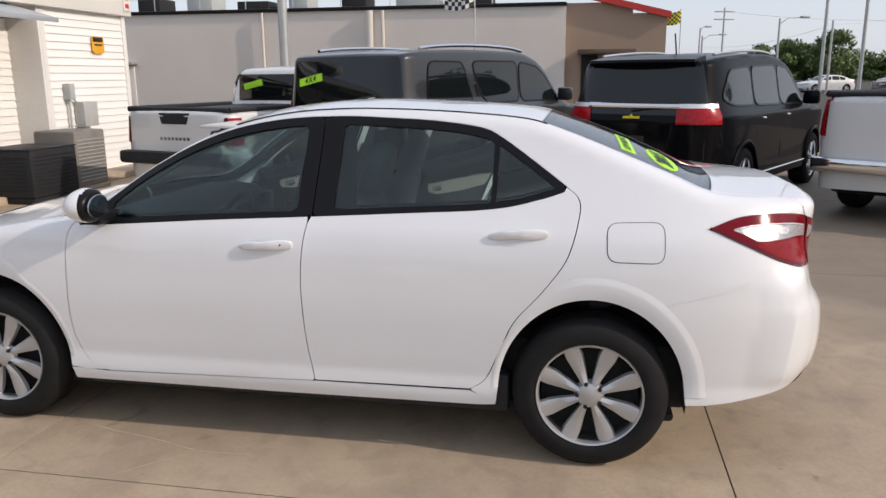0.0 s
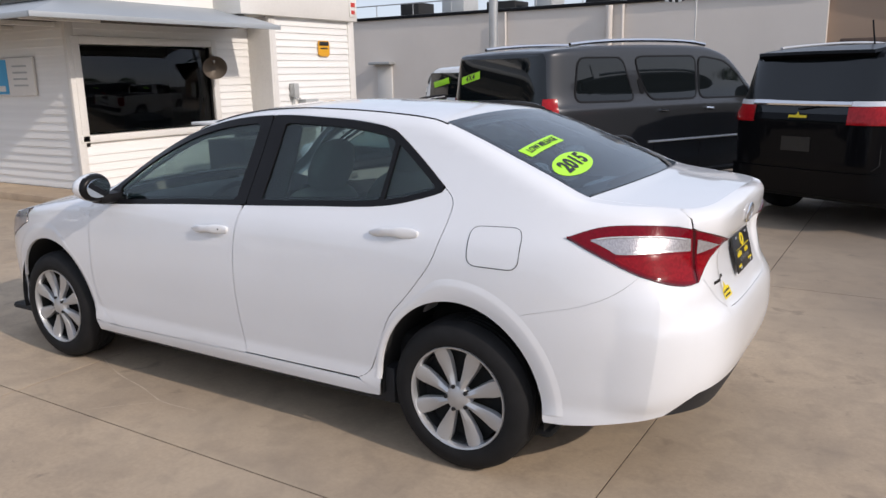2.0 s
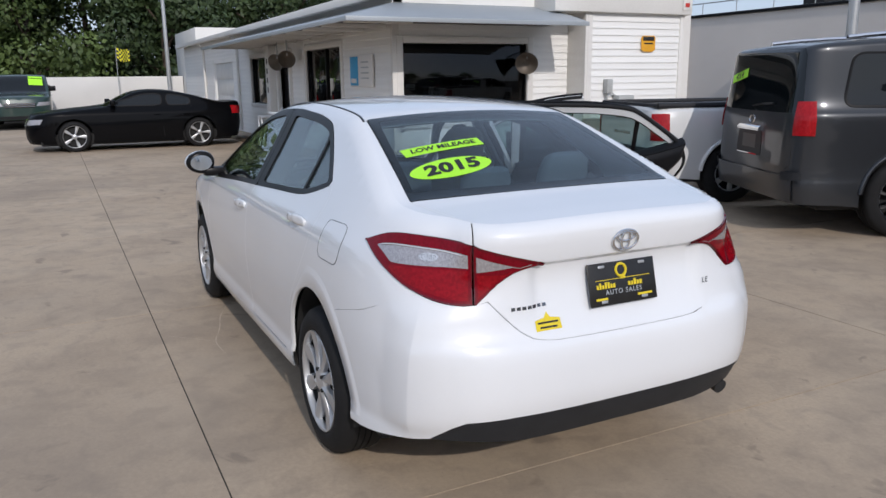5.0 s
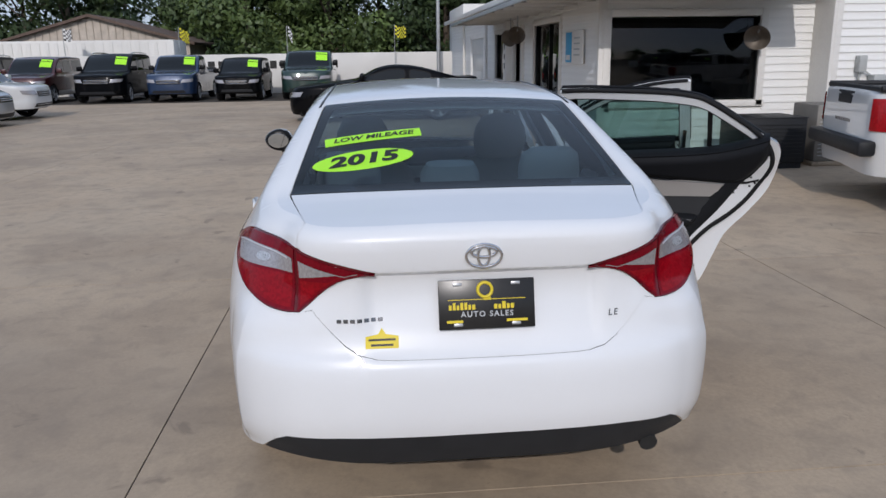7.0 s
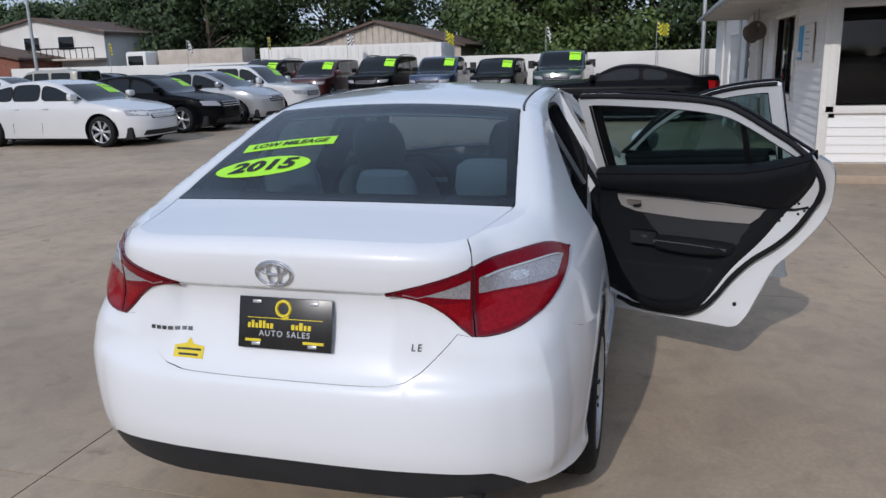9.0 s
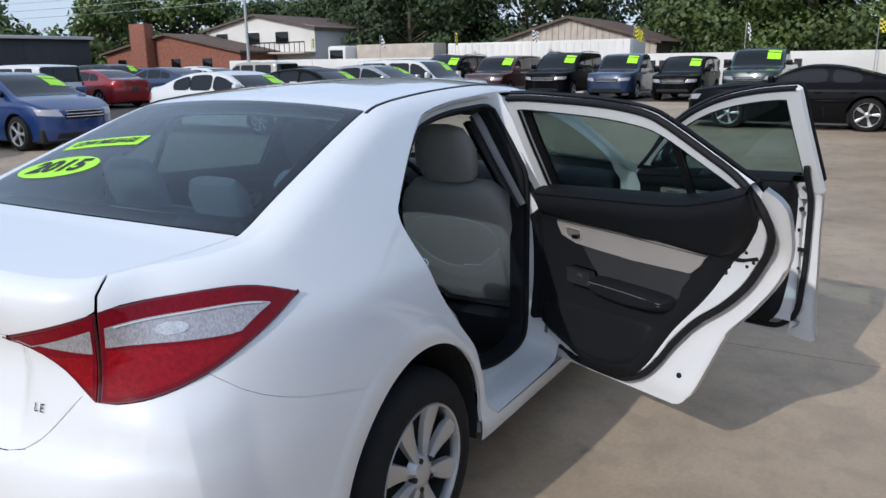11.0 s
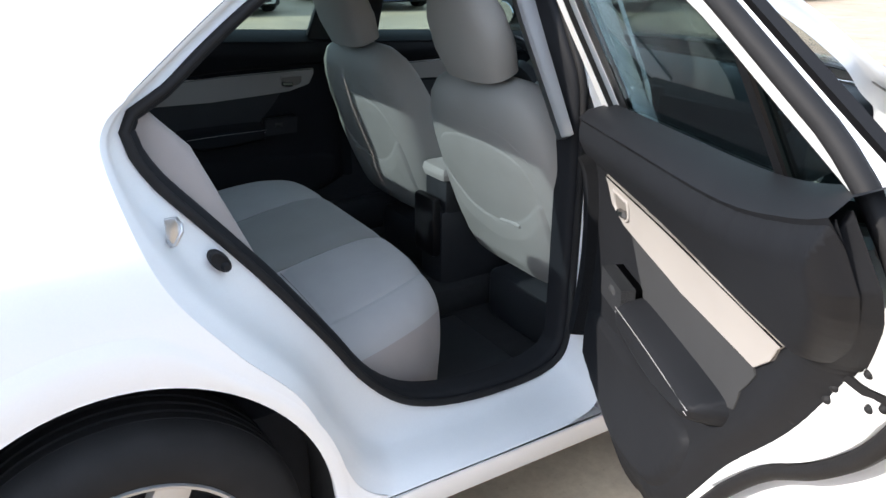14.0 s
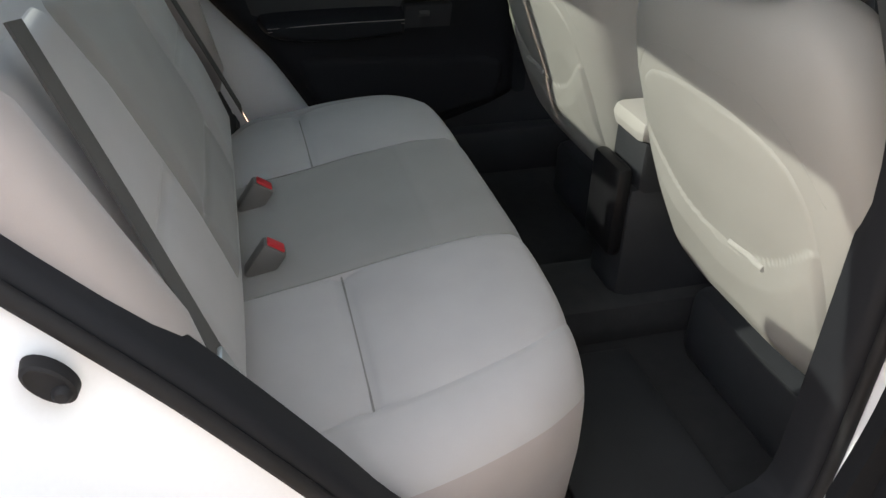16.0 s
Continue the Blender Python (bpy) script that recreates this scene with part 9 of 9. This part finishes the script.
part("rear_emblem", tube(bmesh.new(), [Vector(q) for q in sh.rear_wall()(np.array([0.06 * math.cos(a) for a in np.linspace(0, 6.283, 21)[:-1]]), np.array([1.10 + 0.04 * math.sin(a) for a in np.linspace(0, 6.283, 21)[:-1]]))[0]], 0.010, 6, closed=True), CHROME, body, "oval chrome emblem")
for hand in (-1, 1):
    part("bumper_lamp", patch(bmesh.new(), [(hand * 0.78, 0.56), (hand * 0.98, 0.56), (hand * 0.98, 0.64), (hand * 0.78, 0.64)], sh.rear_wall(), 0.05, 0.01, lift=0.034), PLASTIC, body, "dark bumper vent")
    part("running_board", boxed(-0.95, 0.88, min(hand * 0.86, hand * 1.02), max(hand * 0.86, hand * 1.02), 0.30, 0.36, 0.02), PLASTIC, body, "black running board")
for hand in (-1, 1):
    bm = bmesh.new()
    line_on(bm, [(-1.05, 0.74), (0.0, 0.745), (0.98, 0.75)], sh.wall(hand), 0.014, 0.012)
    # a pale colour paints in the white highlight that chrome would show here
    part("side_moulding", bm, BRIGHTTRIM, body, "chrome side moulding")
offer = part("window_sticker", patch(bmesh.new(), [(-0.68, 1.455), (-0.30, 1.53), (-0.315, 1.62), (-0.695, 1.545)], sh.rear_wall(), 0.1, 0.002, lift=0.012, flip=True), NEON, body, "green four wheel drive sticker")
wr = sh.rear_wall()
part("sticker_letters", lettering(bmesh.new(), "4X4", 0.10, lambda u, v: wr(np.asarray(u) - 0.495, np.asarray(v) + 0.20 * np.asarray(u) + 1.537), 1.1, 0.016), INK, offer, "black letters", 0)
du, sh, body = vehicle("suv", "suv_car", "black three-row SUV with a chrome tailgate bar", "black", (5.07, 1.92, 1.89), (2.96, 7.30), 62, step=0.05, axles=(-1.55, 1.49), tyre=0.375, rim=0.25, spokes=5, seg=40, tail=(0.555, 0.642, 0.42), metal=CHROME,
                       form=dict(roof=0.23, n=(5.0, 4.0), edge=[(-0.55, 0.46), (-0.49, 0.52), (-0.44, 0.565), (-0.30, 0.60), (-0.245, 0.615), (-0.20, 0.69), (-0.13, 0.845), (-0.07, 0.92), (0.02, 0.955), (0.18, 0.955), (0.36, 0.93), (0.46, 0.90), (0.55, 0.87)],
                                 back=[(0.1, 0.06), (0.25, 0.01), (0.35, 0.0), (0.58, 0.01), (0.64, 0.035), (0.88, 0.19), (1.0, 0.23)]), splits=[(-0.20, 0.02), (0.03, 0.22), (0.22, 0.36)],
                       panes=[[(2.13, 1.31), (1.84, 1.24), (1.15, 1.225), (1.15, 1.655), (1.84, 1.615)], [(1.09, 1.225), (0.13, 1.205), (0.13, 1.675), (1.09, 1.655)], [(0.07, 1.205), (-1.0, 1.19), (-0.60, 1.51), (-0.34, 1.64), (0.07, 1.68)]])
for hand in (-1, 1):
    part("pillar_panel", patch(bmesh.new(), [(0.06, 1.21), (0.14, 1.21), (0.14, 1.67), (0.06, 1.67)], sh.wall(hand), 0.05, 0.003, lift=0.005), TRIM, body, "gloss black pillar")
    part("side_chrome", line_on(bmesh.new(), [(-1.08, 0.40), (0.0, 0.405), (1.02, 0.41)], sh.wall(hand), 0.013, 0.006), CHROME, body, "chrome strip along the sill")
    part("roof_rail", tube(bmesh.new(), [Vector(q) + Vector((0, 0, 0.035)) for q in sh.roof(np.linspace(-0.2, 1.95, 14), np.array([hand * (sh.edge_y(x) - 0.06) for x in np.linspace(-0.2, 1.95, 14)]))[0]], 0.017, 8), SILVER, body, "silver roof rail")
part("roof_spoiler", patch(bmesh.new(), [(2.0, -0.60), (2.36, -0.62), (2.42, -0.3), (2.43, 0.0), (2.42, 0.3), (2.36, 0.62), (2.0, 0.60)], sh.roof, 0.04, 0.06, lift=0.030), PAINTS["black"], body, "black roof spoiler")
wr = sh.rear_wall()
for hand in (-1, 1):
    part("clear_lens", patch(bmesh.new(), [(hand * q, z) for q, z in ((0.48, 1.216), (1.03, 1.216), (1.03, 1.262), (0.48, 1.262))], wr, 0.04, 0.014, lift=0.018, flip=hand < 0), BRIGHTTRIM, body, "silver strip over the lamp")
top = sh.roof(np.array([1.35]), np.array([0.0]))[0][0]
part("antenna", tube(bmesh.new(), [Vector(top), Vector(top) + Vector((0.03, 0, 0.10)), Vector(top) + Vector((0.07, 0, 0.24))], 0.009, 8), RUBBER, body, "black rubber antenna")
part("dealer_tag", patch(bmesh.new(), [(-0.10, 1.10), (0.10, 1.10), (0.10, 1.125), (0.02, 1.125), (0.0, 1.155), (-0.02, 1.125), (-0.10, 1.125)], wr, 0.1, 0.004, lift=0.012, flip=True), YELLOW, body, "yellow dealer tag")
fr, sh, body = vehicle("pickup", "pickup_truck", "white pickup truck with a black load bed rail", "white", (5.2, 1.85, 1.78), (-2.99, 7.39), 75, "truck", step=0.07, axles=(-1.6, 1.55), tyre=0.37, rim=0.22, spokes=6, seg=36)
rs = [o for o in body.children if o.name.startswith("rear_screen")][0]
part("window_sticker", boxed(0, 0.004, -0.17, 0.17, -0.045, 0.045, 0.001, m=Matrix.Translation((0.551, -0.42, 1.47)) @ Matrix.Rotation(radians(12), 4, "X")), NEON, rs, "green sticker")
gm, sh, body = vehicle("pickup", "pickup_truck", "white full-size pickup truck seen from its tailgate", "white", (5.8, 2.03, 2.02), (6.31, 6.99), 52, "truck", step=0.09, axles=(-1.9, 1.75), tyre=0.40, rim=0.23, spokes=6, seg=32, tail=(0.45, 0.66, 0.10))

# the coupe by the office
vehicle("coupe", "coupe_car", "black two-door coupe with silver five-spoke wheels", "black", (4.78, 1.88, 1.40), (-15.9, 0.05), 270, step=0.08, axles=(-1.40, 1.34), tyre=0.345, rim=0.245, spokes=5, seg=32)
# trucks and SUVs along the far wall, facing the lot
ROW = [("suv", "black", (4.8, 1.95, 1.85), -15.9, "black SUV"), ("suv", "maroon", (4.7, 1.92, 1.80), -13.2, "maroon SUV"), ("suv", "black", (4.85, 1.92, 1.88), -10.4, "black boxy SUV"),
       ("pickup", "navy", (5.2, 1.85, 1.78), -7.8, "blue pickup truck"), ("suv", "black", (4.4, 1.76, 1.66), -5.3, "black compact SUV"), ("pickup", "green", (5.6, 2.0, 1.90), -2.7, "dark green pickup truck")]
for kind, colour, dims, y, words in ROW:
    vehicle(kind, "pickup_truck" if kind == "pickup" else "suv_car", words + " with a green price sticker", colour, dims, (-25.6 - dims[0] / 2, y), 0, "truck" if kind == "pickup" else "car", "vehicles along the wall", 0.12, sticker=-1, seg=20, spokes=5, lower="silver" if colour == "maroon" else None, rails=colour == "black" and dims[0] > 4.5)
# the row facing the sedan's driver side
SIDE = [("sedan", "white", (4.8, 1.82, 1.46), -3.0, -11.6, "white sedan"), ("hatch", "blue", (4.5, 1.76, 1.46), -6.1, -11.3, "blue hatchback"), ("sedan", "white", (4.8, 1.85, 1.42), -10.3, -9.1, "white sedan with silver wheels"),
        ("sedan", "black", (4.7, 1.80, 1.45), -13.4, -9.3, "black sedan"), ("hatch", "silver", (4.46, 1.75, 1.49), -15.9, -9.3, "silver hatchback"), ("suv", "white", (4.45, 1.81, 1.67), -18.7, -9.5, "white compact SUV with black lower trim")]
for kind, colour, dims, x, nose, words in SIDE:
    vehicle(kind, "suv_car" if kind == "suv" else "sedan_car" if kind == "sedan" else "hatchback_car", words + " with a green price sticker", colour, dims, (x, nose - dims[0] / 2), 90, "car", "cars in the side row", 0.10, sticker=-1, seg=28, spokes=7 if colour == "white" else 5, tyre=0.325, rim=0.225)
# rows behind, tails towards the lot
random.seed(5)
BEHIND = ["red", "white", "silver", "beige", "white", "black", "grey", "white", "navy"]
for j, (y, x0) in enumerate(((-23.0, -4.5), (-31.5, -6.0))):
    for i in range(9):
        colour = BEHIND[(i * 2 + j * 3 + (0 if j else 7)) % 9] if not (j == 0 and i == 4) else "red"
        kind = ("sedan", "hatch", "sedan", "suv")[(i + j) % 4]
        dims = {"sedan": (4.75, 1.80, 1.45), "hatch": (4.4, 1.76, 1.48), "suv": (4.6, 1.85, 1.68)}[kind]
        vehicle(kind, {"sedan": "sedan_car", "hatch": "hatchback_car", "suv": "suv_car"}[kind], f"{colour} {'SUV' if kind == 'suv' else kind} parked in a back row", colour, dims, (x0 - i * 2.95, y - dims[0] / 2 + random.uniform(-0.3, 0.3)), 270 if j == 0 else 90, "car", "cars in the back rows", 0.14, sticker=-1 if j else None, seg=16, spokes=5, tyre=0.325, rim=0.225)

# cars far down the street side
for k, (kind, colour, x, y, turn) in enumerate((("sedan", "white", 20.5, 66, 200), ("suv", "maroon", 24.5, 60, 190), ("sedan", "silver", 27.5, 68, 10), ("hatch", "black", 30.5, 62, 185), ("suv", "white", 17.5, 74, 15))):
    dims = {"sedan": (4.75, 1.80, 1.45), "hatch": (4.4, 1.76, 1.48), "suv": (4.6, 1.85, 1.68)}[kind]
    vehicle(kind, {"sedan": "sedan_car", "hatch": "hatchback_car", "suv": "suv_car"}[kind], f"{colour} {'SUV' if kind == 'suv' else kind} far off by the street", colour, dims, (x, y), turn, "car", "cars by the street", 0.16, seg=14, spokes=5, tyre=0.325, rim=0.225)
